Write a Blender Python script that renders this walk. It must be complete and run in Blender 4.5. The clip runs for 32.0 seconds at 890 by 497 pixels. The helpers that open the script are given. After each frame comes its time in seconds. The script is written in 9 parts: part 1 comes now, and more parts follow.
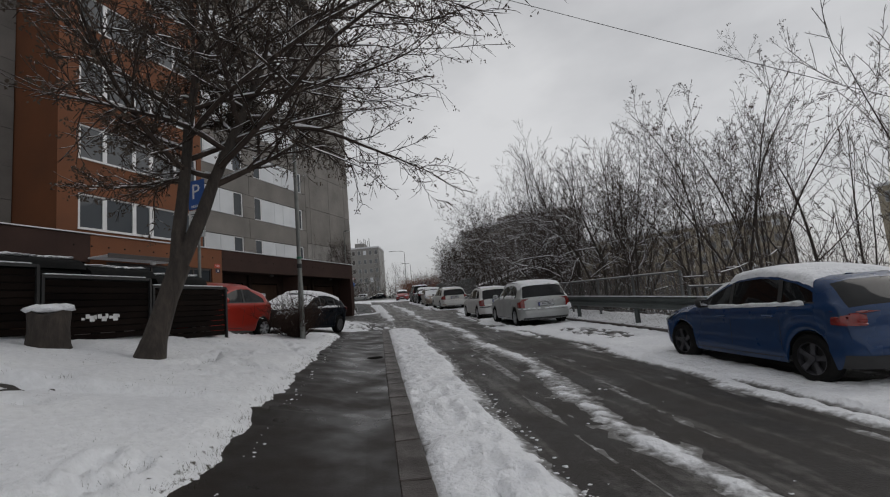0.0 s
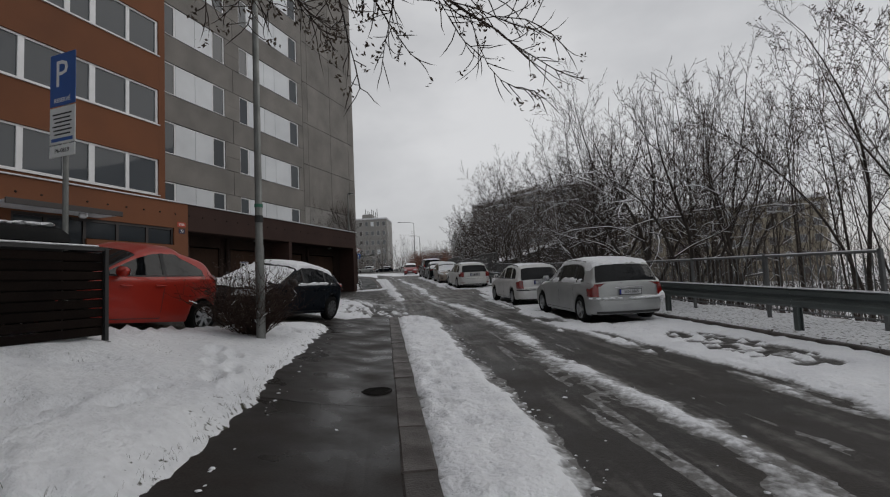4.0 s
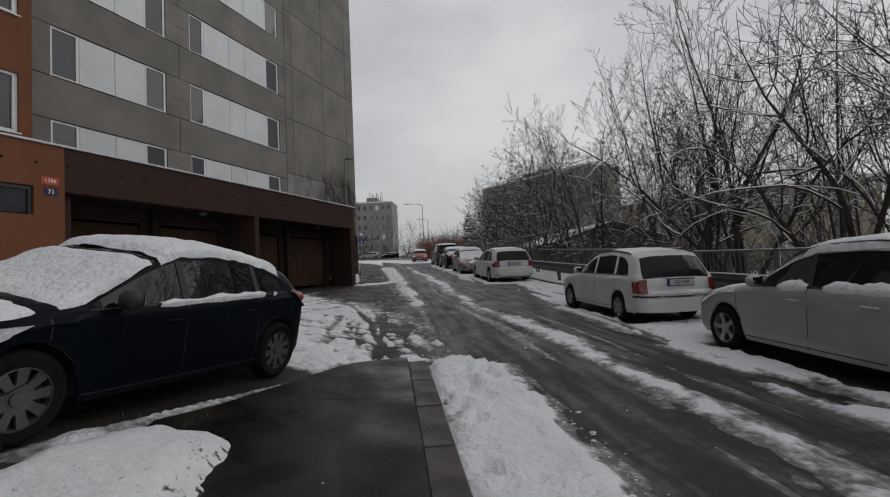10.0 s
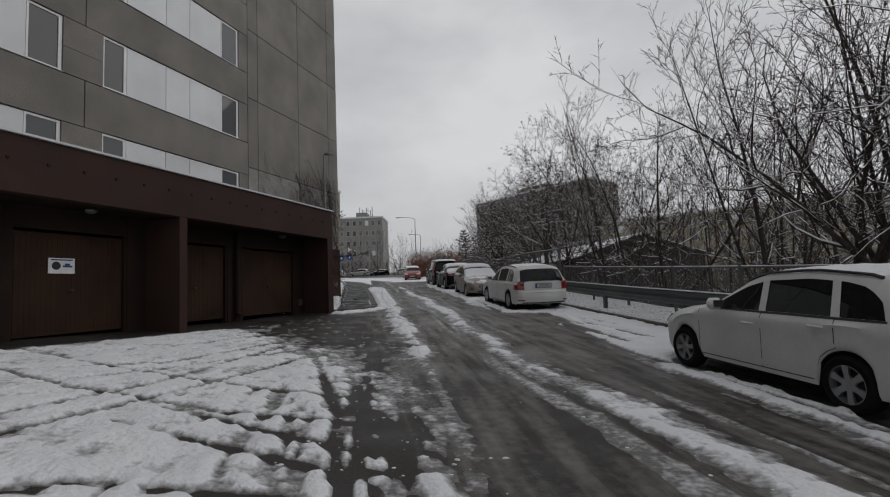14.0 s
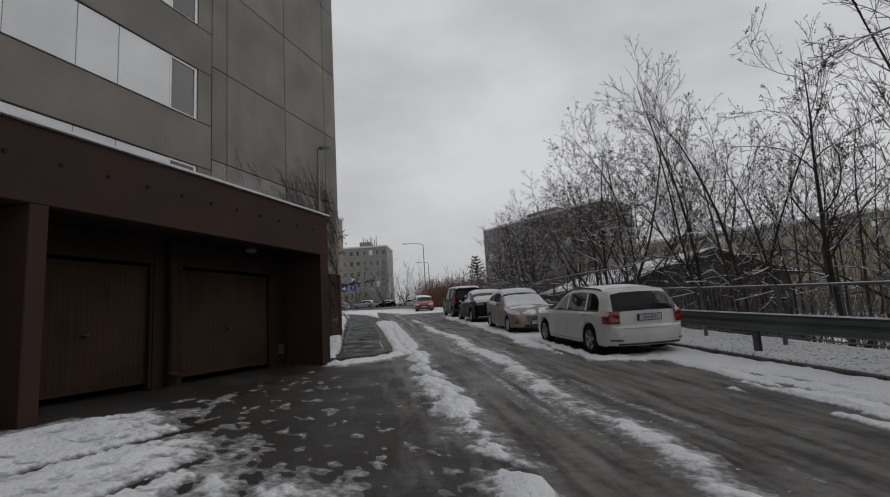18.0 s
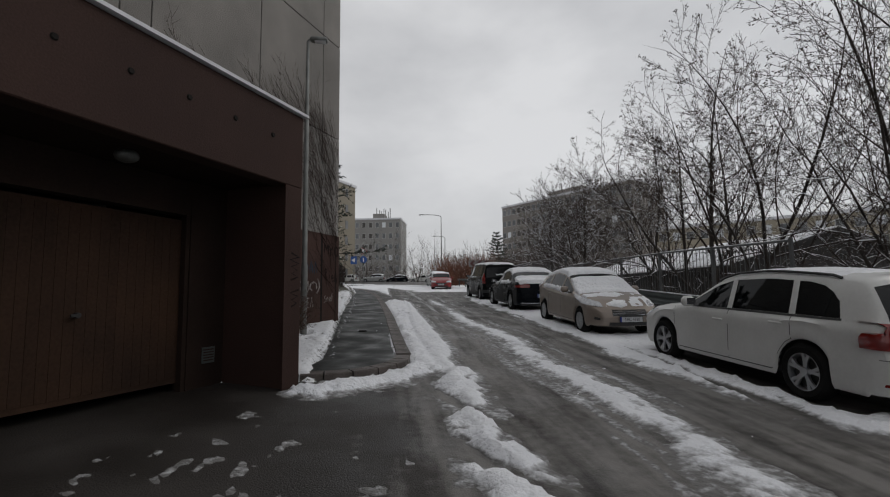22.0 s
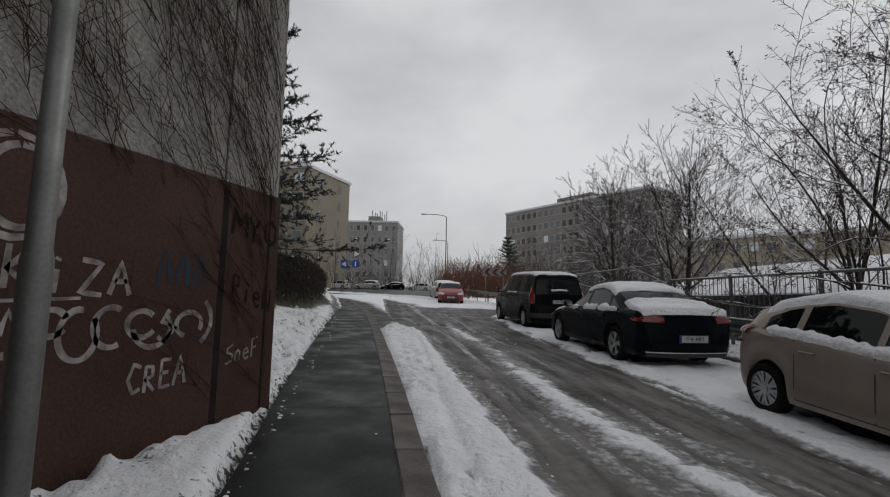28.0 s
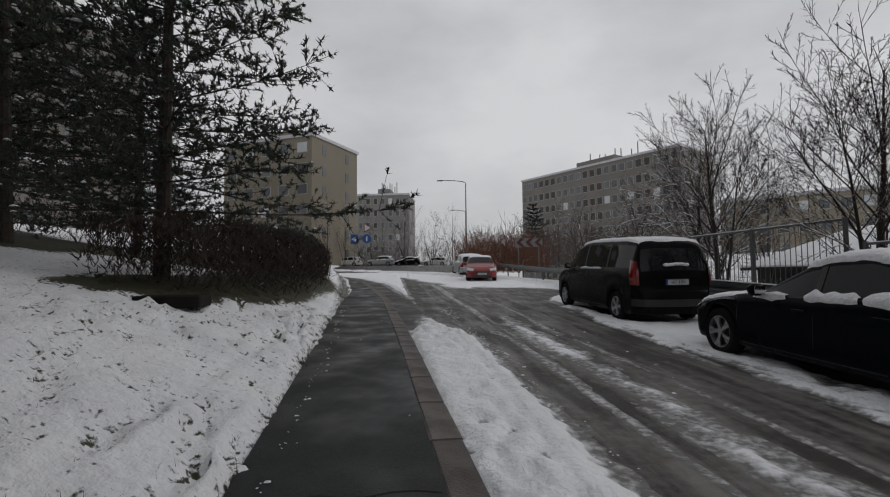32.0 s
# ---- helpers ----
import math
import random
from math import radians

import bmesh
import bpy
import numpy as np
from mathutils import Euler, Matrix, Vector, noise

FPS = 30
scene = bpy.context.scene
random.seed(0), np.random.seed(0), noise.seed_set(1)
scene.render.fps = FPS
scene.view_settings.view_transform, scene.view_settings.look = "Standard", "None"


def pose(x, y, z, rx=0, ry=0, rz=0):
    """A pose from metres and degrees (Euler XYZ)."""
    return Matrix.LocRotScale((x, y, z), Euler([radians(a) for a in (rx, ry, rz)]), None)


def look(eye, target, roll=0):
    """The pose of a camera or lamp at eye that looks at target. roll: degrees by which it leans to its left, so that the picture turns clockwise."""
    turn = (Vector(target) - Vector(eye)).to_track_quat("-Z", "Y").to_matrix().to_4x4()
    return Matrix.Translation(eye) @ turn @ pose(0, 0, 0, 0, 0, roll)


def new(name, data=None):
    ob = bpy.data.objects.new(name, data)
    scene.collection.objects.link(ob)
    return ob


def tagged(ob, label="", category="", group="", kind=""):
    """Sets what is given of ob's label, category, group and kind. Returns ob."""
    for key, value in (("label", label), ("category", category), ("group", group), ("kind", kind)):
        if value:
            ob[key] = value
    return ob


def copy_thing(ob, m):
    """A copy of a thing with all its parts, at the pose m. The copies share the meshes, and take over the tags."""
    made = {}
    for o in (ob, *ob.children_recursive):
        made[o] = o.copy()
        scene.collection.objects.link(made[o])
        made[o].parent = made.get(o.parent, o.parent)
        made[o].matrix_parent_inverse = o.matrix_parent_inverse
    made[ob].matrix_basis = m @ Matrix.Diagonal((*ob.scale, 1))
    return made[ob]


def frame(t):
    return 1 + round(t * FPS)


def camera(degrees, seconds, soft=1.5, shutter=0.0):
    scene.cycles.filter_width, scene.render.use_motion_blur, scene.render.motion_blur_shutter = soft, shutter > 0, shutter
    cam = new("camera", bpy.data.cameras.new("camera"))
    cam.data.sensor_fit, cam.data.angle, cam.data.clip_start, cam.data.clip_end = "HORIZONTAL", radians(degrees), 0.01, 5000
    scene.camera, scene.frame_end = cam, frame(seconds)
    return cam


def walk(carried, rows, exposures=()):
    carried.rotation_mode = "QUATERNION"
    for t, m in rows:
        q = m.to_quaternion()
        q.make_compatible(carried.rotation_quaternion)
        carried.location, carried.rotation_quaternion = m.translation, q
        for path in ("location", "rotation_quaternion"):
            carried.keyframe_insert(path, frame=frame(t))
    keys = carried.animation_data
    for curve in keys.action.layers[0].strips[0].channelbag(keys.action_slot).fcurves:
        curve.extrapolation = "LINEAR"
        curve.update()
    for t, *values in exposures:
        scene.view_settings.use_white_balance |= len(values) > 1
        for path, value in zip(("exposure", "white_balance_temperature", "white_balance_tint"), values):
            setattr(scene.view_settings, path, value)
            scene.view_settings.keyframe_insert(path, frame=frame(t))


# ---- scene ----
cam = camera(84.6, 32.0, 1.15)
METRES, EYE, TILT, LEAN, TURN = 44.1, 1.5, 0.0, 0.0, 17.7
ROWS = [
    (0.0, 0.0, 0.0, 0.0, 0.6, 7.07, 4.8),
    (0.5, -0.0026, 0.0148, 0.001, 0.44, 7.58, 4.18),
    (1.0, -0.0046, 0.0299, 0.0019, 0.54, 7.57, 4.38),
    (1.5, -0.008, 0.0446, 0.0024, 1.79, 7.16, 4.49),
    (2.0, -0.0094, 0.0594, 0.0027, 1.66, 6.14, 4.7),
    (2.5, -0.0129, 0.0743, 0.0034, 2.04, 5.79, 4.85),
    (4.5, -0.02, 0.1351, 0.0069, 2.14, 3.09, 1.35),
    (5.0, -0.0232, 0.1482, 0.0071, 4.9, 1.9, 0.72),
    (5.5, -0.0247, 0.1615, 0.0073, 6.66, 1.15, 0.39),
    (6.0, -0.0274, 0.1762, 0.0083, 8.54, 1.06, 0.49),
    (6.5, -0.0304, 0.1913, 0.0091, 7.55, 1.45, 0.39),
    (7.0, -0.0329, 0.206, 0.0102, 6.22, 1.08, 0.39),
    (7.5, -0.0365, 0.2207, 0.0121, 5.54, 0.32, 0.29),
    (8.0, -0.0374, 0.2354, 0.0127, 4.77, 0.51, 0.35),
    (8.5, -0.0399, 0.2503, 0.0126, 4.36, 0.48, 0.02),
    (9.0, -0.0411, 0.265, 0.0126, 3.0, 0.79, 1.26),
    (9.5, -0.0434, 0.2803, 0.0133, 2.8, 1.32, 2.23),
    (10.0, -0.0458, 0.2954, 0.0141, 1.82, 2.57, 2.47),
    (10.5, -0.048, 0.3109, 0.0148, 1.23, 3.0, 2.92),
    (11.0, -0.0511, 0.3263, 0.0156, 1.25, 3.39, 2.85),
    (11.5, -0.0525, 0.3415, 0.0158, 0.69, 3.1, 2.56),
    (12.0, -0.0553, 0.3569, 0.0164, 1.2, 2.81, 2.11),
    (12.5, -0.0569, 0.3722, 0.0169, 0.34, 2.36, 1.65),
    (13.0, -0.0594, 0.388, 0.0176, 0.91, 2.61, 1.85),
    (13.5, -0.061, 0.4018, 0.0188, 0.99, 3.38, 1.89),
    (14.0, -0.0621, 0.4164, 0.0197, 0.68, 4.51, 2.31),
    (14.5, -0.0654, 0.4315, 0.0205, 1.54, 5.06, 1.86),
    (15.0, -0.0679, 0.4476, 0.0201, 1.54, 5.36, 1.71),
    (15.5, -0.0733, 0.4637, 0.0197, 2.47, 6.17, 1.33),
    (17.5, -0.0858, 0.5282, 0.0232, 0.05, 7.59, 3.4),
    (18.0, -0.088, 0.5437, 0.0237, 1.22, 8.04, 3.51),
    (18.5, -0.0887, 0.5595, 0.0243, 0.33, 7.63, 1.16),
    (19.0, -0.0915, 0.5755, 0.0246, 0.77, 7.05, -0.04),
    (19.5, -0.0937, 0.5911, 0.0254, 0.07, 6.02, -0.7),
    (20.0, -0.0968, 0.6076, 0.0259, 0.98, 5.75, -0.23),
    (20.5, -0.0995, 0.6232, 0.0273, 0.95, 5.02, -0.4),
    (21.0, -0.102, 0.6401, 0.028, 1.41, 5.33, 0.13),
    (21.5, -0.1055, 0.6565, 0.0289, 1.95, 5.41, 0.26),
    (22.0, -0.1084, 0.6738, 0.0293, 2.39, 5.43, 0.59),
    (22.5, -0.1124, 0.6906, 0.0302, 3.33, 6.11, 0.7),
    (23.0, -0.1145, 0.7072, 0.0307, 1.26, 6.26, 0.74),
    (23.5, -0.1185, 0.7228, 0.0318, 1.54, 6.52, 1.0),
    (24.0, -0.1208, 0.7386, 0.0323, 0.34, 5.31, -0.26),
    (24.5, -0.1235, 0.7544, 0.0338, 0.79, 5.69, -0.66),
    (25.0, -0.1259, 0.7698, 0.035, 1.47, 6.17, -0.48),
    (25.5, -0.1276, 0.785, 0.0361, 1.1, 6.57, -0.09),
    (26.0, -0.1312, 0.8005, 0.0365, 2.15, 7.03, -0.51),
    (26.5, -0.1335, 0.8162, 0.0364, 2.22, 6.53, -0.82),
    (28.5, -0.1447, 0.877, 0.042, 0.92, 6.31, -1.5),
    (29.0, -0.1473, 0.8929, 0.0422, 0.0, 6.99, -1.77),
    (29.5, -0.1517, 0.9085, 0.0427, 1.42, 7.11, -2.62),
    (30.0, -0.1544, 0.9238, 0.0431, 1.51, 6.32, -2.15),
    (30.5, -0.1577, 0.9393, 0.0439, 2.19, 5.32, -0.94),
    (31.0, -0.1616, 0.9539, 0.0453, 2.22, 4.0, -0.19),
    (31.5, -0.1642, 0.9687, 0.0464, 2.17, 3.15, 0.58),
    (32.0, -0.1683, 0.9827, 0.0474, 2.99, 3.17, 0.64),
]
walk(cam, [(t, pose(0, 0, EYE, TILT, LEAN, TURN) @ pose(METRES * x, METRES * y, METRES * z, 90 + pitch, roll, yaw)) for t, x, y, z, yaw, pitch, roll in ROWS],
     [(0, -0.04), (5, -0.02), (9, -0.09), (13, 0.0), (15, -0.09), (18, -0.10), (21, 0.03), (24.8, 0.06), (29, 0.0), (30.5, -0.03), (32, -0.10)])

# ---- sky and light: a closed winter overcast ----
SUN_EL, SUN_AZ = 32.0, 60.0
world = bpy.data.worlds.new("overcast_world")
scene.world = world
world.use_nodes = True
wn, wl = world.node_tree.nodes, world.node_tree.links
wn.clear()
w_out, w_bg = wn.new("ShaderNodeOutputWorld"), wn.new("ShaderNodeBackground")
w_sky = wn.new("ShaderNodeTexSky")
w_sky.sky_type, w_sky.sun_disc = "NISHITA", False
w_sky.sun_elevation, w_sky.sun_rotation = radians(SUN_EL), radians(SUN_AZ)
w_tc, w_map, w_noise, w_ramp, w_mix = (wn.new(k) for k in ("ShaderNodeTexCoord", "ShaderNodeMapping", "ShaderNodeTexNoise", "ShaderNodeValToRGB", "ShaderNodeMix"))
w_map.inputs["Scale"].default_value = (1.0, 1.0, 2.0)
w_noise.inputs["Scale"].default_value, w_noise.inputs["Detail"].default_value = 1.7, 6.0
w_noise.inputs["Roughness"].default_value = 0.52
w_ramp.color_ramp.elements[0].position, w_ramp.color_ramp.elements[0].color = 0.30, (3.8, 3.84, 3.98, 1)
w_ramp.color_ramp.elements[1].position, w_ramp.color_ramp.elements[1].color = 0.68, (7.0, 7.0, 7.08, 1)
w_mix.data_type = "RGBA"
w_mix.inputs["Factor"].default_value = 0.93
wl.new(w_tc.outputs["Generated"], w_map.inputs["Vector"])
wl.new(w_map.outputs["Vector"], w_noise.inputs["Vector"])
wl.new(w_noise.outputs["Fac"], w_ramp.inputs["Fac"])
wl.new(w_sky.outputs["Color"], w_mix.inputs["A"])
wl.new(w_ramp.outputs["Color"], w_mix.inputs["B"])
wl.new(w_mix.outputs["Result"], w_bg.inputs["Color"])
w_bg.inputs["Strength"].default_value = 0.1
wl.new(w_bg.outputs["Background"], w_out.inputs["Surface"])
sun = new("sun", bpy.data.lights.new("sun", "SUN"))
sun.data.energy, sun.data.angle, sun.data.color = 0.5, radians(40), (1.0, 0.97, 0.93)
sun.matrix_world = look((0, 0, 60), (-60 * math.sin(radians(SUN_AZ)), -60 * math.cos(radians(SUN_AZ)), 60 - 60 * math.tan(radians(SUN_EL))))

# ---- materials ----
def material(name, c1, c2=None, scale=4.0, rough=0.7, bump=0.0, bscale=40.0, metal=0.0, fine=0.0, spec=0.5, vary=0.0, r2=None, detail=5.0, stretch=(1, 1, 1), coat=0.0):
    """Two colours mixed by noise at one scale, a finer grain, bump, and roughness that varies with the same noise."""
    m = bpy.data.materials.new(name)
    m.use_nodes = True
    n, l = m.node_tree.nodes, m.node_tree.links
    b = n["Principled BSDF"]
    b.inputs["Metallic"].default_value, b.inputs["Specular IOR Level"].default_value = metal, spec
    b.inputs["Coat Weight"].default_value = coat
    b.inputs["Coat Roughness"].default_value = 0.06
    c2 = c2 or tuple(v * 0.8 for v in c1)
    tc, mp, no, ramp = (n.new(k) for k in ("ShaderNodeTexCoord", "ShaderNodeMapping", "ShaderNodeTexNoise", "ShaderNodeValToRGB"))
    mp.inputs["Scale"].default_value = stretch
    no.inputs["Scale"].default_value, no.inputs["Detail"].default_value = scale, detail
    ramp.color_ramp.elements[0].position, ramp.color_ramp.elements[0].color = 0.32, (*c1, 1)
    ramp.color_ramp.elements[1].position, ramp.color_ramp.elements[1].color = 0.68, (*c2, 1)
    l.new(tc.outputs["Object"], mp.inputs["Vector"])
    l.new(mp.outputs["Vector"], no.inputs["Vector"])
    l.new(no.outputs["Fac"], ramp.inputs["Fac"])
    col = ramp.outputs["Color"]
    if fine or bump:
        nf = n.new("ShaderNodeTexNoise")
        nf.inputs["Scale"].default_value, nf.inputs["Detail"].default_value = bscale, 3.0
        l.new(mp.outputs["Vector"], nf.inputs["Vector"])
    if fine:
        hs = n.new("ShaderNodeHueSaturation")
        mr = n.new("ShaderNodeMapRange")
        mr.inputs["From Min"].default_value, mr.inputs["From Max"].default_value = 0.3, 0.7
        mr.inputs["To Min"].default_value, mr.inputs["To Max"].default_value = 1 - fine, 1 + fine
        l.new(nf.outputs["Fac"], mr.inputs["Value"])
        l.new(mr.outputs["Result"], hs.inputs["Value"])
        l.new(col, hs.inputs["Color"])
        col = hs.outputs["Color"]
    if vary:
        oi, hv, mv = n.new("ShaderNodeObjectInfo"), n.new("ShaderNodeHueSaturation"), n.new("ShaderNodeMapRange")
        mv.inputs["To Min"].default_value, mv.inputs["To Max"].default_value = 1 - vary, 1 + vary
        l.new(oi.outputs["Random"], mv.inputs["Value"])
        l.new(mv.outputs["Result"], hv.inputs["Value"])
        l.new(col, hv.inputs["Color"])
        col = hv.outputs["Color"]
    l.new(col, b.inputs["Base Color"])
    if r2 is None:
        b.inputs["Roughness"].default_value = rough
    else:
        rr = n.new("ShaderNodeMapRange")
        rr.inputs["From Min"].default_value, rr.inputs["From Max"].default_value = 0.35, 0.65
        rr.inputs["To Min"].default_value, rr.inputs["To Max"].default_value = rough, r2
        l.new(no.outputs["Fac"], rr.inputs["Value"])
        l.new(rr.outputs["Result"], b.inputs["Roughness"])
    if bump:
        bp = n.new("ShaderNodeBump")
        bp.inputs["Strength"].default_value, bp.inputs["Distance"].default_value = bump, 0.02
        l.new(nf.outputs["Fac"], bp.inputs["Height"])
        l.new(bp.outputs["Normal"], b.inputs["Normal"])
    return m


def glass(name, tint, rough=0.02, mixed=0.5):
    """A tinted pane: part clear, part dark reflecting body."""
    m = bpy.data.materials.new(name)
    m.use_nodes = True
    b = m.node_tree.nodes["Principled BSDF"]
    b.inputs["Base Color"].default_value = (*tint, 1)
    b.inputs["Roughness"].default_value = rough
    b.inputs["Transmission Weight"].default_value = mixed
    b.inputs["IOR"].default_value = 1.45
    return m


M = {}
def bumps(m, layers):
    """Adds layers of relief (scale, strength, depth in metres) on top of one another."""
    n, l = m.node_tree.nodes, m.node_tree.links
    tc = n.new("ShaderNodeTexCoord")
    last = None
    for scale, strength, depth in layers:
        no, bp = n.new("ShaderNodeTexNoise"), n.new("ShaderNodeBump")
        no.inputs["Scale"].default_value, no.inputs["Detail"].default_value = scale, 3.0
        bp.inputs["Strength"].default_value, bp.inputs["Distance"].default_value = strength, depth
        l.new(tc.outputs["Object"], no.inputs["Vector"])
        l.new(no.outputs["Fac"], bp.inputs["Height"])
        if last:
            l.new(last.outputs["Normal"], bp.inputs["Normal"])
        last = bp
    l.new(last.outputs["Normal"], n["Principled BSDF"].inputs["Normal"])
    return m


M["snow"] = bumps(material("snow", (0.86, 0.87, 0.89), (0.78, 0.79, 0.82), 1.6, 0.62, 0.0, 26.0, fine=0.04, spec=0.25), ((6.0, 0.6, 0.09), (19.0, 0.7, 0.035), (55.0, 0.5, 0.012)))
M["snow_lawn"] = bumps(material("snow_lawn", (0.78, 0.79, 0.805), (0.70, 0.71, 0.735), 0.9, 0.65, 0.0, 14.0, fine=0.06, spec=0.25), ((3.2, 0.25, 0.10), (12.0, 0.55, 0.045), (42.0, 0.5, 0.020)))


def thin_snow(name):
    """Snow whose thin rims turn to grey slush, by its own depth."""
    m = M["snow"].copy()
    m.name = name
    n, l = m.node_tree.nodes, m.node_tree.links
    b = n["Principled BSDF"]
    src = b.inputs["Base Color"].links[0].from_socket
    at, no, ad, mr, mix = (n.new(k) for k in ("ShaderNodeAttribute", "ShaderNodeTexNoise", "ShaderNodeMath", "ShaderNodeMapRange", "ShaderNodeMix"))
    tc = n.new("ShaderNodeTexCoord")
    at.attribute_name = "depth"
    no.inputs["Scale"].default_value, no.inputs["Detail"].default_value = 13.0, 4.0
    l.new(tc.outputs["Object"], no.inputs["Vector"])
    ad.operation = "MULTIPLY_ADD"
    ad.inputs[1].default_value = 0.05
    l.new(no.outputs["Fac"], ad.inputs[0])
    l.new(at.outputs["Fac"], ad.inputs[2])
    mr.inputs["From Min"].default_value, mr.inputs["From Max"].default_value = 0.027, 0.056
    l.new(ad.outputs["Value"], mr.inputs["Value"])
    mix.data_type = "RGBA"
    mix.inputs["A"].default_value = (0.16, 0.156, 0.15, 1)
    l.new(mr.outputs["Result"], mix.inputs["Factor"])
    l.new(src, mix.inputs["B"])
    l.new(mix.outputs["Result"], b.inputs["Base Color"])
    return m


M["road_snow"] = thin_snow("road_snow")


def bare_lawn(m):
    """Lets dead grass and soil through the snow where the sheet's own cover is thin."""
    n, l = m.node_tree.nodes, m.node_tree.links
    b = n["Principled BSDF"]
    src = b.inputs["Base Color"].links[0].from_socket
    at, no, n2, ad, a2, mr, mix, soil, tc = (n.new(k) for k in ("ShaderNodeAttribute", "ShaderNodeTexNoise", "ShaderNodeTexNoise", "ShaderNodeMath", "ShaderNodeMath", "ShaderNodeMapRange", "ShaderNodeMix", "ShaderNodeMix", "ShaderNodeTexCoord"))
    at.attribute_name = "depth"
    no.inputs["Scale"].default_value, no.inputs["Detail"].default_value = 16.0, 5.0
    n2.inputs["Scale"].default_value, n2.inputs["Detail"].default_value = 3.0, 3.0
    l.new(tc.outputs["Object"], no.inputs["Vector"])
    l.new(tc.outputs["Object"], n2.inputs["Vector"])
    ad.operation = "MULTIPLY_ADD"
    ad.inputs[1].default_value = 1.5
    l.new(no.outputs["Fac"], ad.inputs[0])
    l.new(at.outputs["Fac"], ad.inputs[2])
    mr.inputs["From Min"].default_value, mr.inputs["From Max"].default_value = 1.16, 1.32
    l.new(ad.outputs["Value"], mr.inputs["Value"])
    soil.data_type = mix.data_type = "RGBA"
    soil.inputs["A"].default_value, soil.inputs["B"].default_value = (0.045, 0.036, 0.026, 1), (0.040, 0.046, 0.022, 1)
    l.new(n2.outputs["Fac"], soil.inputs["Factor"])
    l.new(mr.outputs["Result"], mix.inputs["Factor"])
    l.new(src, mix.inputs["A"])
    l.new(soil.outputs["Result"], mix.inputs["B"])
    l.new(mix.outputs["Result"], b.inputs["Base Color"])
    return m


bare_lawn(M["snow_lawn"])


def wet_road(name):
    """Dark asphalt with smears of grey slush drawn out along the street."""
    m = material(name, (0.0225, 0.0192, 0.0170), (0.042, 0.0368, 0.0328), 1.1, 0.42, 0.5, 70.0, fine=0.3, r2=0.7, spec=0.28)
    n, l = m.node_tree.nodes, m.node_tree.links
    b = n["Principled BSDF"]
    src = b.inputs["Base Color"].links[0].from_socket
    tc, mp, no, n2, sep, far, mul, mr, mix = (n.new(k) for k in ("ShaderNodeTexCoord", "ShaderNodeMapping", "ShaderNodeTexNoise", "ShaderNodeTexNoise", "ShaderNodeSeparateXYZ", "ShaderNodeMapRange", "ShaderNodeMath", "ShaderNodeMapRange", "ShaderNodeMix"))
    mp.vector_type = "POINT"
    mp.inputs["Rotation"].default_value = (0, 0, radians(-27.0))
    l.new(tc.outputs["Object"], mp.inputs["Vector"])
    st = n.new("ShaderNodeMapping")
    st.inputs["Scale"].default_value = (4.6, 0.5, 1)
    l.new(mp.outputs["Vector"], st.inputs["Vector"])
    no.inputs["Scale"].default_value, no.inputs["Detail"].default_value = 1.0, 6.0
    n2.inputs["Scale"].default_value, n2.inputs["Detail"].default_value = 9.0, 4.0
    l.new(st.outputs["Vector"], no.inputs["Vector"])
    l.new(mp.outputs["Vector"], n2.inputs["Vector"])
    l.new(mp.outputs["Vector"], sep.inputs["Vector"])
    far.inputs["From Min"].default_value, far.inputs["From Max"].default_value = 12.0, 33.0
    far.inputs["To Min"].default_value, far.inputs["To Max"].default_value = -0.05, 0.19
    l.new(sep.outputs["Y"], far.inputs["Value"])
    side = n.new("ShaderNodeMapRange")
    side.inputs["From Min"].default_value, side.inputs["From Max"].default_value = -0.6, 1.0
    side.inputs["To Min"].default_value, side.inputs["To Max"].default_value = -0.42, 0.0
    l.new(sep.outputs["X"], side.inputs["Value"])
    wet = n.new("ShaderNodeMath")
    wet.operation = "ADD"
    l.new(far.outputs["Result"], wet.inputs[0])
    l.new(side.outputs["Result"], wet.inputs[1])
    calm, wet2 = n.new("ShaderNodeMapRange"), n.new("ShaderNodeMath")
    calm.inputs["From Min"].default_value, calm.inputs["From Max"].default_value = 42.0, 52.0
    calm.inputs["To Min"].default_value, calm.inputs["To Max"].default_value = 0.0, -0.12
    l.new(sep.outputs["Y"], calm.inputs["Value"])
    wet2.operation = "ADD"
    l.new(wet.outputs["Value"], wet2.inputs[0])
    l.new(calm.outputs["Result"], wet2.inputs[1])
    mul.operation = "ADD"
    l.new(no.outputs["Fac"], mul.inputs[0])
    l.new(wet2.outputs["Value"], mul.inputs[1])
    m2 = n.new("ShaderNodeMath")
    m2.operation = "MULTIPLY_ADD"
    m2.inputs[1].default_value = 0.35
    l.new(n2.outputs["Fac"], m2.inputs[0])
    l.new(mul.outputs["Value"], m2.inputs[2])
    mr.inputs["From Min"].default_value, mr.inputs["From Max"].default_value = 0.66, 0.98
    mr.inputs["To Max"].default_value = 0.75
    l.new(m2.outputs["Value"], mr.inputs["Value"])
    mix.data_type = "RGBA"
    mix.inputs["B"].default_value = (0.24, 0.229, 0.214, 1)
    l.new(mr.outputs["Result"], mix.inputs["Factor"])
    l.new(src, mix.inputs["A"])
    l.new(mix.outputs["Result"], b.inputs["Base Color"])
    return m


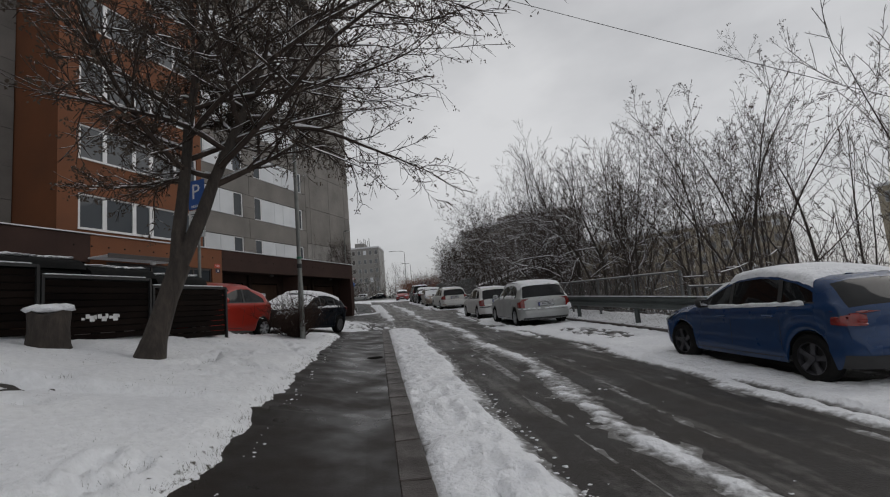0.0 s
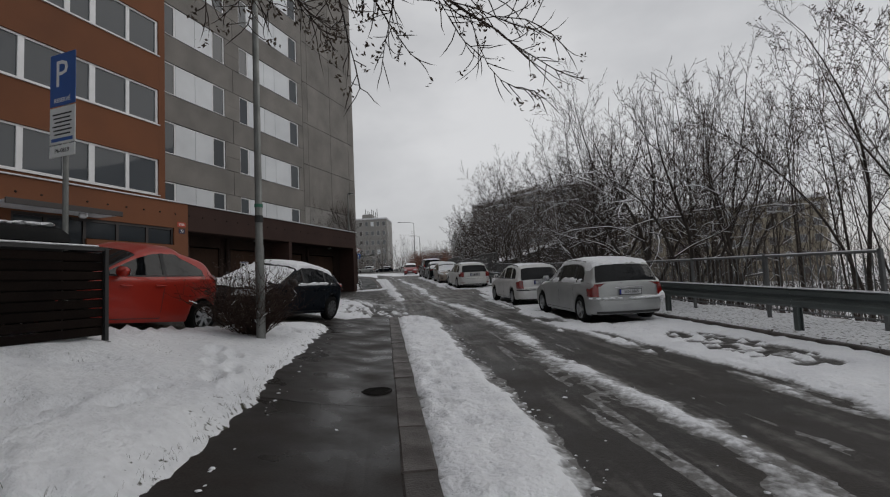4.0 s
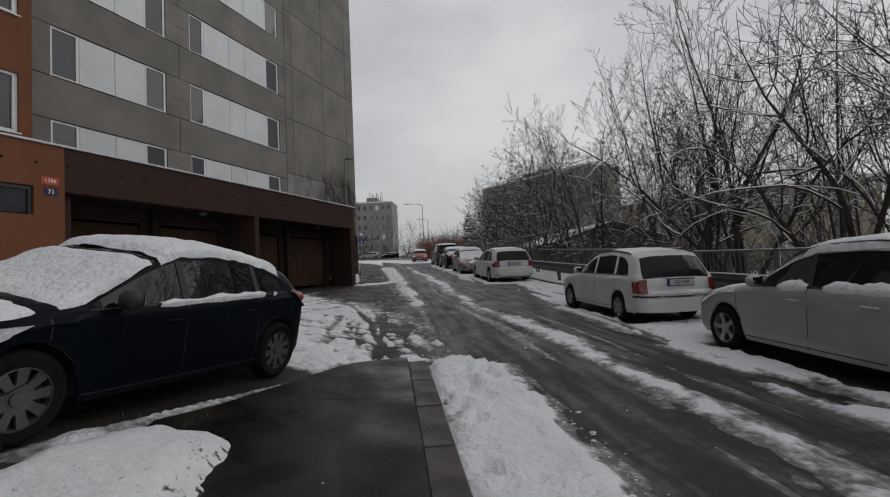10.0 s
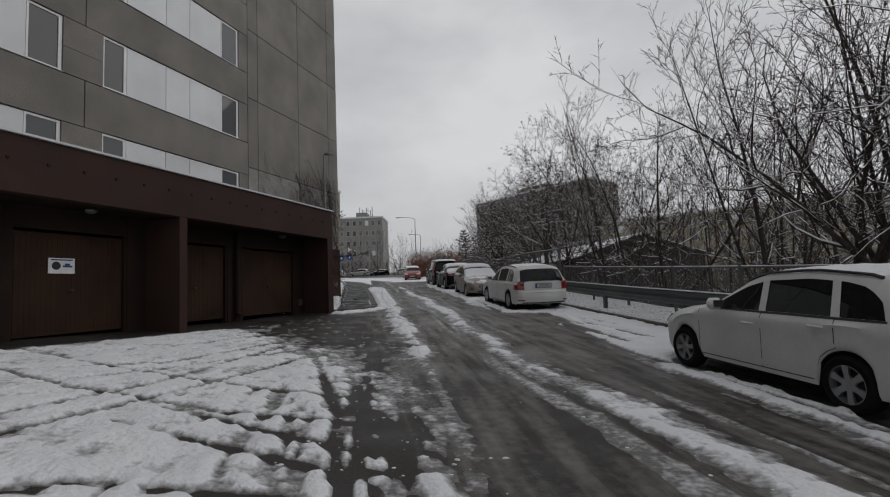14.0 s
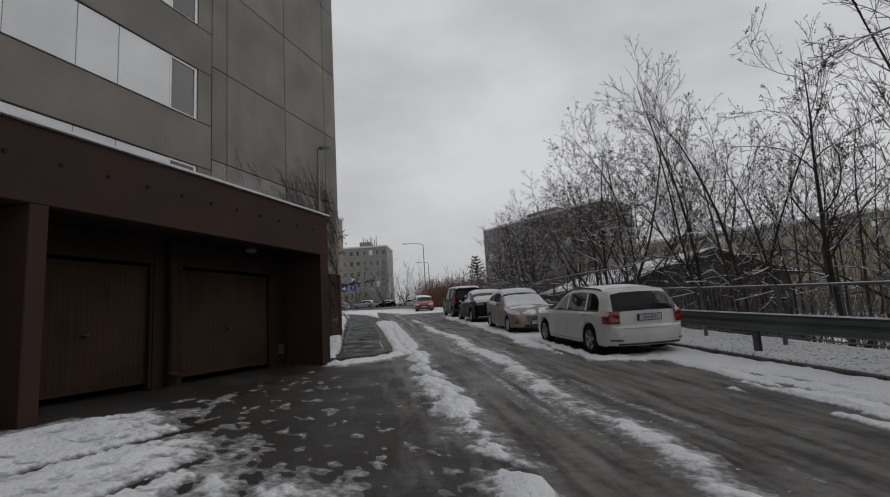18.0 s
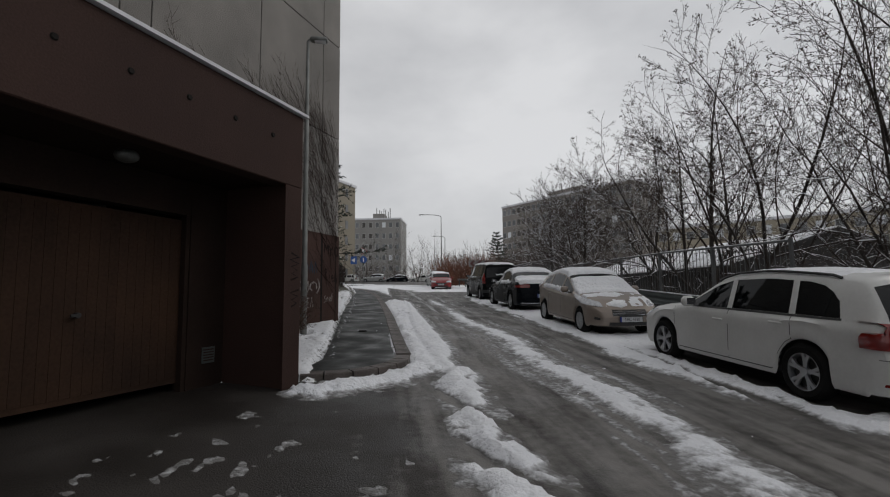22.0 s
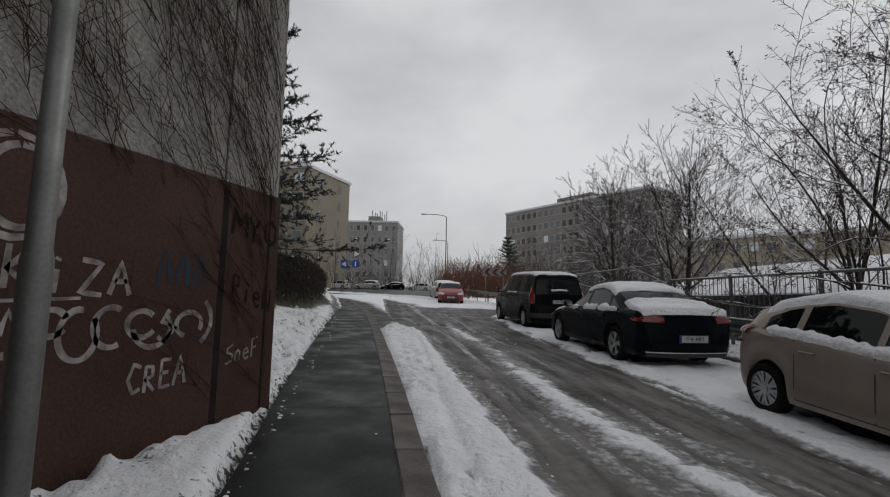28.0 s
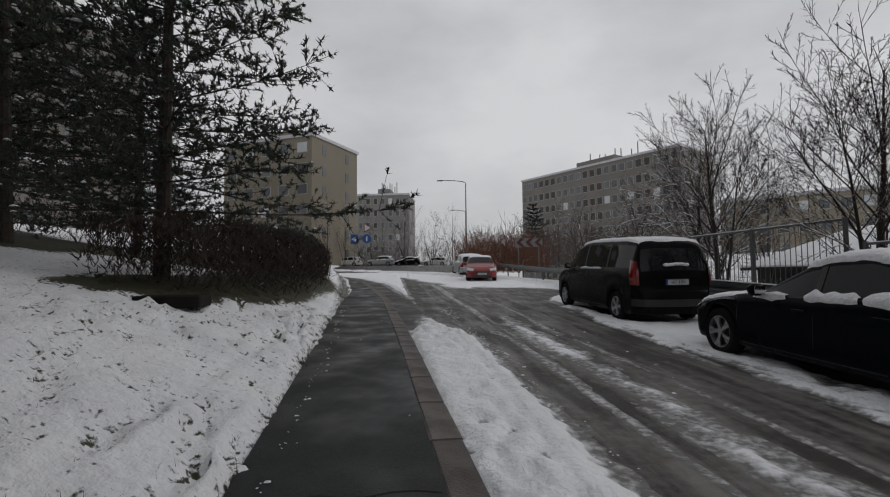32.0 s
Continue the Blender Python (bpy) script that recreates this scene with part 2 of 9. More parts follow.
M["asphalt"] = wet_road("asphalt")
M["walk"] = material("walk", (0.0075, 0.0060, 0.0052), (0.025, 0.0195, 0.0165), 1.4, 0.20, 0.05, 60.0, fine=0.4, r2=0.62, spec=0.17, detail=12.0)
M["walk_new"] = material("walk_new", (0.010, 0.0115, 0.011), (0.029, 0.032, 0.030), 1.6, 0.30, 0.08, 60.0, fine=0.35, r2=0.7, spec=0.16, detail=12.0)
M["kerb"] = material("kerb", (0.072, 0.060, 0.054), (0.042, 0.036, 0.033), 3.0, 0.4, 0.4, 60.0, fine=0.2, r2=0.65, vary=0.18, spec=0.3)
M["kerb_far"] = material("kerb_far", (0.112, 0.094, 0.084), (0.072, 0.061, 0.055), 3.0, 0.5, 0.4, 60.0, fine=0.2, r2=0.7, vary=0.18, spec=0.3)
M["concrete"] = material("concrete", (0.205, 0.191, 0.175), (0.142, 0.133, 0.122), 0.7, 0.85, 0.45, 45.0, fine=0.16, vary=0.08, detail=8.0)
M["concrete_rough"] = material("concrete_rough", (0.29, 0.278, 0.262), (0.205, 0.197, 0.185), 1.3, 0.95, 1.0, 34.0, fine=0.30, vary=0.05)
M["joint"] = material("joint", (0.014, 0.013, 0.0125), (0.024, 0.022, 0.02), 3.0, 0.95, spec=0.08)
M["orange"] = material("orange", (0.165, 0.058, 0.022), (0.125, 0.045, 0.018), 0.6, 0.85, 0.25, 45.0, fine=0.10, detail=8.0)
M["brown"] = material("brown", (0.047, 0.0265, 0.0215), (0.034, 0.0195, 0.0165), 0.8, 0.75, 0.2, 50.0, fine=0.14, spec=0.15)
M["brown_wall"] = material("brown_wall", (0.070, 0.040, 0.033), (0.048, 0.028, 0.0235), 0.9, 0.8, 0.25, 40.0, fine=0.18, spec=0.15, detail=9.0)
# darker copy of brown for recessed faces, with the recess's shade in its colour
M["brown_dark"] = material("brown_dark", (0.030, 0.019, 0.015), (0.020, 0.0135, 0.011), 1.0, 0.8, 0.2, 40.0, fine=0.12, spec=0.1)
M["garage_door"] = material("garage_door", (0.046, 0.025, 0.0155), (0.026, 0.0155, 0.011), 0.9, 0.8, 0.15, 30.0, fine=0.15, vary=0.06, spec=0.12)
M["white_panel"] = material("white_panel", (0.60, 0.62, 0.64), (0.52, 0.54, 0.56), 0.9, 0.35, 0.0, vary=0.05)
M["white_frame"] = material("white_frame", (0.70, 0.70, 0.71), (0.62, 0.62, 0.62), 3.0, 0.4)
M["pane"] = glass("pane", (0.055, 0.062, 0.07), 0.03, 0.0)
M["pane"].node_tree.nodes["Principled BSDF"].inputs["Specular IOR Level"].default_value = 0.3
M["pane_dark"] = glass("pane_dark", (0.03, 0.035, 0.04), 0.03, 0.0)
M["dark_frame"] = material("dark_frame", (0.03, 0.022, 0.02), (0.02, 0.016, 0.015), 2.0, 0.45)
M["flashing"] = material("flashing", (0.62, 0.62, 0.64), (0.5, 0.5, 0.52), 2.0, 0.5)
M["steel"] = material("steel", (0.21, 0.215, 0.205), (0.15, 0.155, 0.148), 3.0, 0.45, 0.1, 50.0, metal=0.7, fine=0.1, r2=0.6)
M["galv_green"] = material("galv_green", (0.085, 0.10, 0.098), (0.055, 0.066, 0.064), 1.2, 0.55, 0.1, 50.0, metal=0.1, fine=0.15)
M["rust"] = material("rust", (0.12, 0.075, 0.055), (0.07, 0.05, 0.04), 4.0, 0.8, 0.2, 60.0, fine=0.2)
M["black"] = material("black", (0.012, 0.012, 0.013), (0.018, 0.018, 0.018), 3.0, 0.55)
M["rubber"] = material("rubber", (0.009, 0.009, 0.009), (0.015, 0.0145, 0.014), 6.0, 0.9, 0.2, 60.0, spec=0.1)
M["bark"] = material("bark", (0.052, 0.042, 0.035), (0.026, 0.021, 0.018), 9.0, 0.95, 0.7, 30.0, fine=0.2, stretch=(1, 1, 0.3))
M["seed"] = material("seed", (0.085, 0.062, 0.045), (0.05, 0.037, 0.028), 7.0, 0.9)



def dusted(m, amount, scale):
    """Lays patches of snow on whatever faces up."""
    n, l = m.node_tree.nodes, m.node_tree.links
    b = n["Principled BSDF"]
    src = b.inputs["Base Color"].links[0].from_socket
    ge, sp_, no, ad, mr, mix, tc = (n.new(k) for k in ("ShaderNodeNewGeometry", "ShaderNodeSeparateXYZ", "ShaderNodeTexNoise", "ShaderNodeMath", "ShaderNodeMapRange", "ShaderNodeMix", "ShaderNodeTexCoord"))
    l.new(ge.outputs["Normal"], sp_.inputs["Vector"])
    no.inputs["Scale"].default_value = scale
    l.new(tc.outputs["Object"], no.inputs["Vector"])
    ad.operation = "ADD"
    l.new(sp_.outputs["Z"], ad.inputs[0])
    l.new(no.outputs["Fac"], ad.inputs[1])
    mr.inputs["From Min"].default_value, mr.inputs["From Max"].default_value = 1.65 - amount, 1.85 - amount
    l.new(ad.outputs["Value"], mr.inputs["Value"])
    mix.data_type = "RGBA"
    mix.inputs["B"].default_value = (0.8, 0.81, 0.83, 1)
    l.new(mr.outputs["Result"], mix.inputs["Factor"])
    l.new(src, mix.inputs["A"])
    l.new(mix.outputs["Result"], b.inputs["Base Color"])
    return m


M["twig"] = dusted(material("twig", (0.070, 0.054, 0.046), (0.040, 0.031, 0.027), 5.0, 0.95, spec=0.1), 0.47, 3.0)
# ---- the lie of the land: s runs along the road, o to its right, both in metres ----
AXIS = radians(27.0)
SA, CA = math.sin(AXIS), math.cos(AXIS)


def to_xy(s, o):
    return CA * o - SA * s, SA * o + CA * s


def to_so(x, y):
    return CA * y - SA * x, CA * x + SA * y


def rise(s):
    """Height of the pavement along the street, which climbs all the way."""
    s = np.asarray(s, float)
    a = np.clip(s, 0, 44)
    z = 1.7566e-05 * a ** 3 - 9.7524e-04 * a ** 2 + 5.7078e-02 * a - 0.008
    return z + np.where(s < 0, 0.057 * np.maximum(s, -60), 0) + np.where(s > 44, 0.045 * (np.minimum(s, 110) - 44), 0)


def kerb_line(s):
    """The inner edge of the kerb stones."""
    return np.interp(s, [-12, 0, 9, 20, 29, 38, 42.5, 47, 52.5, 60, 70, 76, 82, 88, 95], [-0.1, 0.08, 0.22, 0.44, 0.42, 0.3, 0.15, 0.02, -0.2, -0.6, -1.8, -3.5, -6.5, -11, -18])


def bend(s):
    """How far the carriageway swings to the left beyond the straight."""
    return np.interp(s, [60, 70, 76, 82, 88, 95], [0, -1.0, -2.6, -5.6, -10, -17])


def lattice(ix, iy, seed):
    v = np.sin(ix * 127.1 + iy * 311.7 + seed * 74.7) * 43758.5453
    return v - np.floor(v)


def grain(x, y, seed=0.0):
    """Smooth value noise, 0 to 1, one cell a unit."""
    x, y = np.asarray(x, float), np.asarray(y, float)
    ix, iy = np.floor(x), np.floor(y)
    fx, fy = x - ix, y - iy
    fx, fy = fx * fx * (3 - 2 * fx), fy * fy * (3 - 2 * fy)
    a = lattice(ix, iy, seed) * (1 - fx) + lattice(ix + 1, iy, seed) * fx
    b = lattice(ix, iy + 1, seed) * (1 - fx) + lattice(ix + 1, iy + 1, seed) * fx
    return a * (1 - fy) + b * fy


def fbm(x, y, seed=0.0, octaves=4):
    t, amp, tot = 0.0, 1.0, 0.0
    for k in range(octaves):
        t = t + amp * grain(x * 2 ** k, y * 2 ** k, seed + 13 * k)
        tot += amp
        amp *= 0.55
    return t / tot


def street(s, o):
    """Height of the hard ground: carriageway, parking strip and the forecourt that tilts up to the garages."""
    s, o = np.asarray(s, float), np.asarray(o, float)
    z = rise(s) - 0.10
    top = np.where(s < 38.7, np.maximum(1.7, rise(s) - 0.1), rise(s) - 0.1)
    top = np.where(s < 6, np.minimum(top, rise(s) + 1.15), top)
    w = np.clip((0.2 - o) / 6.8, 0, 1)
    return z + w * np.maximum(top - z, 0) - np.clip((s - 44) / 30, 0, 1) * 0.0


def smooth(t):
    t = np.clip(t, 0, 1)
    return t * t * (3 - 2 * t)


def lawn_in(s, o):
    """Metres inside the left-hand lawns, below zero outside."""
    x, y = to_xy(s, o)
    edge = kerb_line(s) - 1.20 - 0.03 * np.sin(s * 0.7)
    near = np.minimum.reduce([edge - o, x + 9.75 + 0.08 * np.sin(y * 0.9), 17.35 - s + 0.25 * np.sin(o * 3.0)])
    strip = np.minimum.reduce([kerb_line(s) - 1.12 - np.clip((s - 39) * 0.02, 0, 0.08) - o, s - 37.2, x + 21.42 + np.where(y > 39.2, 50, 0)])
    return np.maximum(near, strip)


def lawn_z(s, o):
    up = (np.clip((-1.5 - o) * 0.37, 0, 0.75) + np.clip((-3.5 - o) * 0.16, 0, 2.2)) * smooth((s - 43.5) / 5)
    z = np.where(s < 30, street(s, o) + 0.10, rise(s)) + up
    return z


def right_z(s, o):
    """The verge, and the bank that falls away behind the fence."""
    return rise(s) + 0.02 - np.clip((o - bend(s) - 9.6) * 0.28, 0, 4.2)


def put_grid(name, S, O, Z, mat, keep=None, depth=None):
    """A sheet over the rectangle of S and O at the heights Z."""
    n, m = len(S), len(O)
    ss, oo = np.meshgrid(S, O, indexing="ij")
    xx, yy = to_xy(ss, oo)
    co = np.stack([xx, yy, Z], -1).reshape(-1, 3)
    dep = None if depth is None else depth.reshape(-1)
    idx = np.arange(n * m).reshape(n, m)
    q = np.stack([idx[:-1, :-1], idx[:-1, 1:], idx[1:, 1:], idx[1:, :-1]], -1)
    q = q[:, :, ::-1].reshape(-1, 4)
    if keep is not None:
        q = q[keep[:-1, :-1].reshape(-1)]
        used = np.unique(q)
        back = np.zeros(n * m, int)
        back[used] = np.arange(len(used))
        co, q = co[used], back[q]
        dep = None if dep is None else dep[used]
    me = bpy.data.meshes.new(name)
    me.from_pydata(co.tolist(), [], q.tolist())
    me.materials.append(mat)
    me.polygons.foreach_set("use_smooth", [True] * len(me.polygons))
    if dep is not None:
        me.attributes.new("depth", "FLOAT", "POINT").data.foreach_set("value", dep.astype(np.float32))
    return new(name, me)


# one sheet of snowy ground that reaches the horizon
S = np.concatenate([[-2500, -700, -250, -120], np.arange(-60, -4, 2.0), np.arange(-4, 20, 0.09), np.arange(20, 36, 1.0), np.arange(36, 62, 0.13), np.arange(62, 130, 1.5), [140, 170, 220, 300, 450, 800, 2500]])
O = np.concatenate([[-2500, -700, -250, -120, -70, -45], np.arange(-32, -9, 0.8), np.arange(-9, -2.2, 0.13), np.arange(-2.2, -0.5, 0.05), np.arange(-0.45, 7, 0.9), np.arange(7.02, 10.6, 0.16), np.arange(10.8, 40, 1.0), [46, 60, 90, 160, 400, 900, 2500]])
ss, oo = np.meshgrid(S, O, indexing="ij")
inn = lawn_in(ss, oo) + (fbm(ss * 0.9, oo * 0.9, 3) - 0.5) * 0.16 + (fbm(ss * 6.0, oo * 7.0, 4, 3) - 0.5) * 0.17
zl = lawn_z(ss, oo) - 0.16 + smooth(inn / np.where(ss > 36, 0.30, 0.55)) * 0.21 + (fbm(ss * 1.1, oo * 1.1, 5) - 0.5) * 0.10 + (fbm(ss * 5, oo * 5, 8) - 0.5) * 0.035


def footprints(Z, S, O, seed, count, s0, s1, o0, o1, depth, heading=0.3, size=1.0):
    """Presses rows of shoe prints into a sheet of heights."""
    r = random.Random(seed)
    for _ in range(count):
        s_, o_, a = r.uniform(s0, s1), r.uniform(o0, o1), r.gauss(0, heading)
        for k in range(r.randint(3, 8)):
            ca, sa = math.cos(a), math.sin(a)
            side = 0.10 * (-1) ** k
            cs, co = s_ + sa * 0 - sa * side, o_ + ca * side
            i0, i1 = np.searchsorted(S, [cs - 0.3, cs + 0.3])
            j0, j1 = np.searchsorted(O, [co - 0.3, co + 0.3])
            if i1 - i0 > 1 and j1 - j0 > 1:
                u = (S[i0:i1, None] - cs) * ca + (O[None, j0:j1] - co) * sa
                v = -(S[i0:i1, None] - cs) * sa + (O[None, j0:j1] - co) * ca
                d = (u / (0.15 * size)) ** 2 + (v / (0.07 * size)) ** 2
                Z[i0:i1, j0:j1] += -depth * np.exp(-d ** 2) + depth * 0.45 * np.exp(-((d - 2.2) / 0.9) ** 2)
            s_, o_ = s_ + ca * r.uniform(0.3, 0.45), o_ + sa * 0.36
    return Z


footprints(zl, S, O, 3, 34, 1, 19, -6, -1.2, 0.06, 1.5, 1.4)
trod = np.zeros_like(zl)
footprints(trod, S, O, 4, 150, 40, 56, -7, -1.2, 0.055, 1.2, 1.35)
zl = zl + trod
for k_, (a_, b_) in enumerate(((-2.2, 0.05), (-3.4, 0.16), (-2.9, -0.1), (-4.6, 0.2))):
    line_ = oo - a_ - b_ * (ss - 48)
    zl = zl - np.where((ss > 43) & (ss < 53 + k_), 0.03 * np.exp(-(line_ / 0.09) ** 2), 0)
zr = right_z(ss, oo) + (fbm(ss * 1.5, oo * 1.5, 9) - 0.5) * 0.10
o_rel = oo - bend(ss)
z = np.where(inn > -0.45, zl, street(ss, np.minimum(oo, 7)) - 0.4)
z = np.where(o_rel > 7.22, zr, z)
far_left = (ss < 38) & (oo < -16)
z = np.where(far_left, np.minimum(z, 1.2), z)
hedge_o = np.interp(ss, [52.6, 56.0, 61.0, 65.0], [-4.5, -3.6, -3.4, -4.2])
under_hedge = smooth((1.75 - np.abs(oo - hedge_o) - 0.5 * fbm(ss, oo, 12)) / 0.7) * smooth((ss - 51.6) / 0.8) * smooth((67 - ss) / 1)
under_pine = sum(smooth((3.6 - np.hypot(ss - a_, oo - b_)) / 1.6) for a_, b_ in ((58.5, -10.8), (61, -6.6), (60, -14), (66, -7)))
bare = 0.95 * under_hedge + 0.85 * under_pine + np.where((inn > -0.3) & (inn < 0.6) & (oo < 0), 0.42 * smooth((0.30 - inn) / 0.30) + 0.34 * smooth((0.62 - inn) / 0.55) * smooth(2.2 * fbm(ss * 0.5, oo * 0.5, 14) - 0.5) * (ss < 17), 0)
bare = bare + np.where((ss > 38) & (oo < 0), 0.215 + 4.2 * np.clip(-trod, 0, 0.06), 0.12) * (np.abs(oo) < 30)
bare = bare + np.where(oo > 7, 0.22, 0.0) - np.where((oo > 10.5) | (np.abs(ss - 30) > 60), 0.2, 0)
ground = tagged(put_grid("ground", S, O, z, M["snow_lawn"], None, bare), "snow-covered ground with lawns and a wooded bank", "ground", kind="structure")

# asphalt of the road, the parking strip and the forecourt
S = np.arange(-60, 131, 0.6)
O = np.concatenate([np.arange(-22, 7.3, 0.45), [7.3]])
ss, oo = np.meshgrid(S, O, indexing="ij")
zz = street(ss, oo) + (fbm(ss * 0.5, oo * 0.5, 2) - 0.5) * 0.025
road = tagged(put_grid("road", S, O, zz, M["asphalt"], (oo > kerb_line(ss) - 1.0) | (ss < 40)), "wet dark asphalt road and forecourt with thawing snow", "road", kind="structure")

def walk_left_1(s):
    """The near pavement's left edge, cut off askew before the forecourt."""
    return np.minimum(kerb_line(s), np.where(np.asarray(s) < 16.3, kerb_line(s) - 1.75, np.interp(s, [16.3, 17.31, 17.92, 18.82, 19.5, 19.9, 20.15, 20.28, 20.34], [-1.40, -1.89, -1.46, -1.0, -0.68, -0.48, -0.28, -0.04, 0.30])))


# snow left lying on the asphalt
S = np.concatenate([np.arange(0, 40, 0.075), np.arange(40, 66, 0.085), np.arange(66, 84, 0.25)])
O = np.concatenate([np.arange(-10, -4, 0.1), np.arange(-4, 7.3, 0.06)])
ss, oo = np.meshgrid(S, O, indexing="ij")
od = oo - bend(ss)
ragged = (fbm(ss * 1.5, oo * 1.9, 31) - 0.5)
fineg = (fbm(ss * 6.5, oo * 8.0, 33, 3) - 0.5)
along_ = (fbm(ss * 0.55, oo * 5.0, 35) - 0.5)
kl = kerb_line(ss) + 0.27
gap = smooth((ss - 19.8) / 0.8) * smooth((38.4 - ss) / 0.8)
m_kerb = np.minimum(oo - kl + 0.05, np.interp(ss, [0, 5, 8, 11, 15, 18.4, 20, 38, 40, 44, 50, 54], [1.34, 1.36, 1.45, 1.56, 1.58, 1.72, 1.84, 1.2, 1.36, 1.26, 1.24, 1.2]) - oo) + ragged * 0.20 + fineg * 0.20 - smooth((ss - 52.5) / 5) * 0.9
m_strip = 0.26 - np.abs(oo - 1.12 - 0.08 * np.sin(ss * 0.5)) + ragged * 0.45 + fineg * 0.4 - 0.8 * np.clip(grain(ss * 0.30, oo * 0.25, 41) - 0.52, 0, 1) - 0.36 * smooth((ss - 20.2) / 1.0) * smooth((28.5 - ss) / 2.0)
for s_t, slope_t in ((33.9, -0.55), (35.6, -0.4), (29.0, -0.7), (24.6, -0.5)):
    m_strip = m_strip - smooth(1.5 - np.abs(ss - s_t - (oo - 1.1) / slope_t) / 0.22) * 0.35
m_kerb = m_kerb * (1 - gap) + m_strip * gap
# banked round the corner of the far pavement
CORNER = ((36.75, -0.80), (36.95, -0.45), (37.3, 0.1), (37.9, 0.62), (38.9, 0.85))
for (sa_, oa_), (sb_, ob_) in zip(CORNER, CORNER[1:]):
    ds_, do_ = sb_ - sa_, ob_ - oa_
    u_ = np.clip(((ss - sa_) * ds_ + (oo - oa_) * do_) / (ds_ * ds_ + do_ * do_), 0, 1)
    m_kerb = np.maximum(m_kerb, 0.30 - np.hypot(ss - sa_ - u_ * ds_, oo - oa_ - u_ * do_) + ragged * 0.3 + fineg * 0.4)
groove = np.abs(oo - 0.86 - 0.1 * np.sin(ss * 0.4)) / 0.05
ridge = np.interp(ss, [0, 5, 10, 14, 17, 21, 25, 28, 31, 35, 38, 41, 44, 48, 56], [2.45, 2.52, 2.92, 2.88, 3.2, 3.2, 2.95, 2.72, 2.78, 2.95, 2.64, 2.86, 2.30, 2.48, 2.4]) + 0.04 * np.sin(ss * 0.9)
long_ = fbm(ss * 0.35, oo * 9.0, 37) - 0.5
m_mid = np.interp(ss, [0, 9, 14, 24, 44, 52], [0.12, 0.15, 0.20, 0.24, 0.27, 0.16]) - np.abs(oo - ridge) + ragged * 0.26 + along_ * 0.36 + fineg * 0.34 - 0.5 * np.clip(grain(ss * 0.22, oo * 0.1, 43) - 0.62, 0, 1) - smooth((ss - 54) / 5) * 0.7
m_thin = np.maximum(0.05 - np.abs(oo - ridge - 0.62 - 0.05 * np.sin(ss * 0.31)) * 0.9 - smooth((ss - 14) / 4) * 0.10, 0.03 - np.abs(oo - ridge + 0.52) * 0.9) + along_ * 0.20 + long_ * 0.55 + fineg * 0.14 - 0.06 - 0.07 * smooth((22 - ss) / 4)
edge = np.interp(ss, [-5, 7, 12, 16, 22, 29, 33, 38, 45, 55, 60, 64, 67], [4.35, 4.42, 4.6, 4.12, 4.5, 4.75, 4.8, 4.15, 4.1, 4.35, 4.9, 7.5, 4.3])
m_park = oo - edge + ragged * 0.32 + fineg * 0.26
m_park = np.minimum(m_park, 0.19 + 0.4 * smooth((11 - ss) / 2) + 0.16 * smooth((ss - 38) / 2) + ragged * 0.6 + np.abs(oo - 4.85 + 0.15 * np.sin(ss * 0.5)) * 1.0 + along_ * 0.5 + fineg * 0.3)
patch_ = smooth(1.6 * (1 - ((ss - 13.0) / 2.6) ** 2 - ((oo - 6.05) / 0.95) ** 2))
m_park = m_park * (1 - patch_) + patch_ * ((fbm(ss * 5.5, oo * 7.0, 51) - 0.54) * 1.2)
for o_t, w_t in ((4.75, 0.10), (5.35, 0.08), (6.55, 0.10)):
    m_park = m_park - smooth(1.3 - np.abs(oo - o_t - 0.18 * np.sin(ss * 0.37 + o_t)) / w_t) * np.clip(0.22 + along_ * 1.2, 0, 0.5) * (1 - 0.6 * smooth((ss - 38) / 2))
for s_c, half_l in ((18.3, 2.1), (24.2, 2.0), (36.9, 2.15), (42.8, 1.85), (49.8, 2.2), (56.5, 2.4)):
    under = smooth((half_l - np.abs(ss - s_c)) / 0.3) * smooth((0.92 - np.abs(oo - 5.9)) / 0.25)
    m_park = m_park - under * 2.2
m_park = m_park - 2.2 * smooth((1.75 - np.abs(ss - 6.85)) / 0.3) * smooth((0.72 - np.abs(oo - 6.25)) / 0.2)
m_park = m_park - smooth((ss - 27.4) / 0.8) * smooth((34.6 - ss) / 0.8) * np.clip(0.95 + along_ * 3.4 - 0.25 * (oo > 6.4), 0, 2) - np.clip((5.2 - oo), 0, 1) * np.clip((fbm(ss * 0.9, oo * 5.0, 57) - 0.42) * 1.8, 0, 0.6)
x0, y0 = to_xy(ss, oo)
line_f = np.interp(ss, [18, 20, 22, 24, 26.8, 30, 32, 38], [1.3, 1.3, 1.2, 0.9, 0.0, -1.4, -2.2, -5.0])
cover = np.clip((line_f - oo) * 0.22, -0.17, 0.40) - smooth((ss - 28.6) / 2.6) * np.interp(oo, [-6, -1], [0.02, 0.20]) - smooth((ss - 34.4 - 0.98 * oo) / 1.2) * 0.4
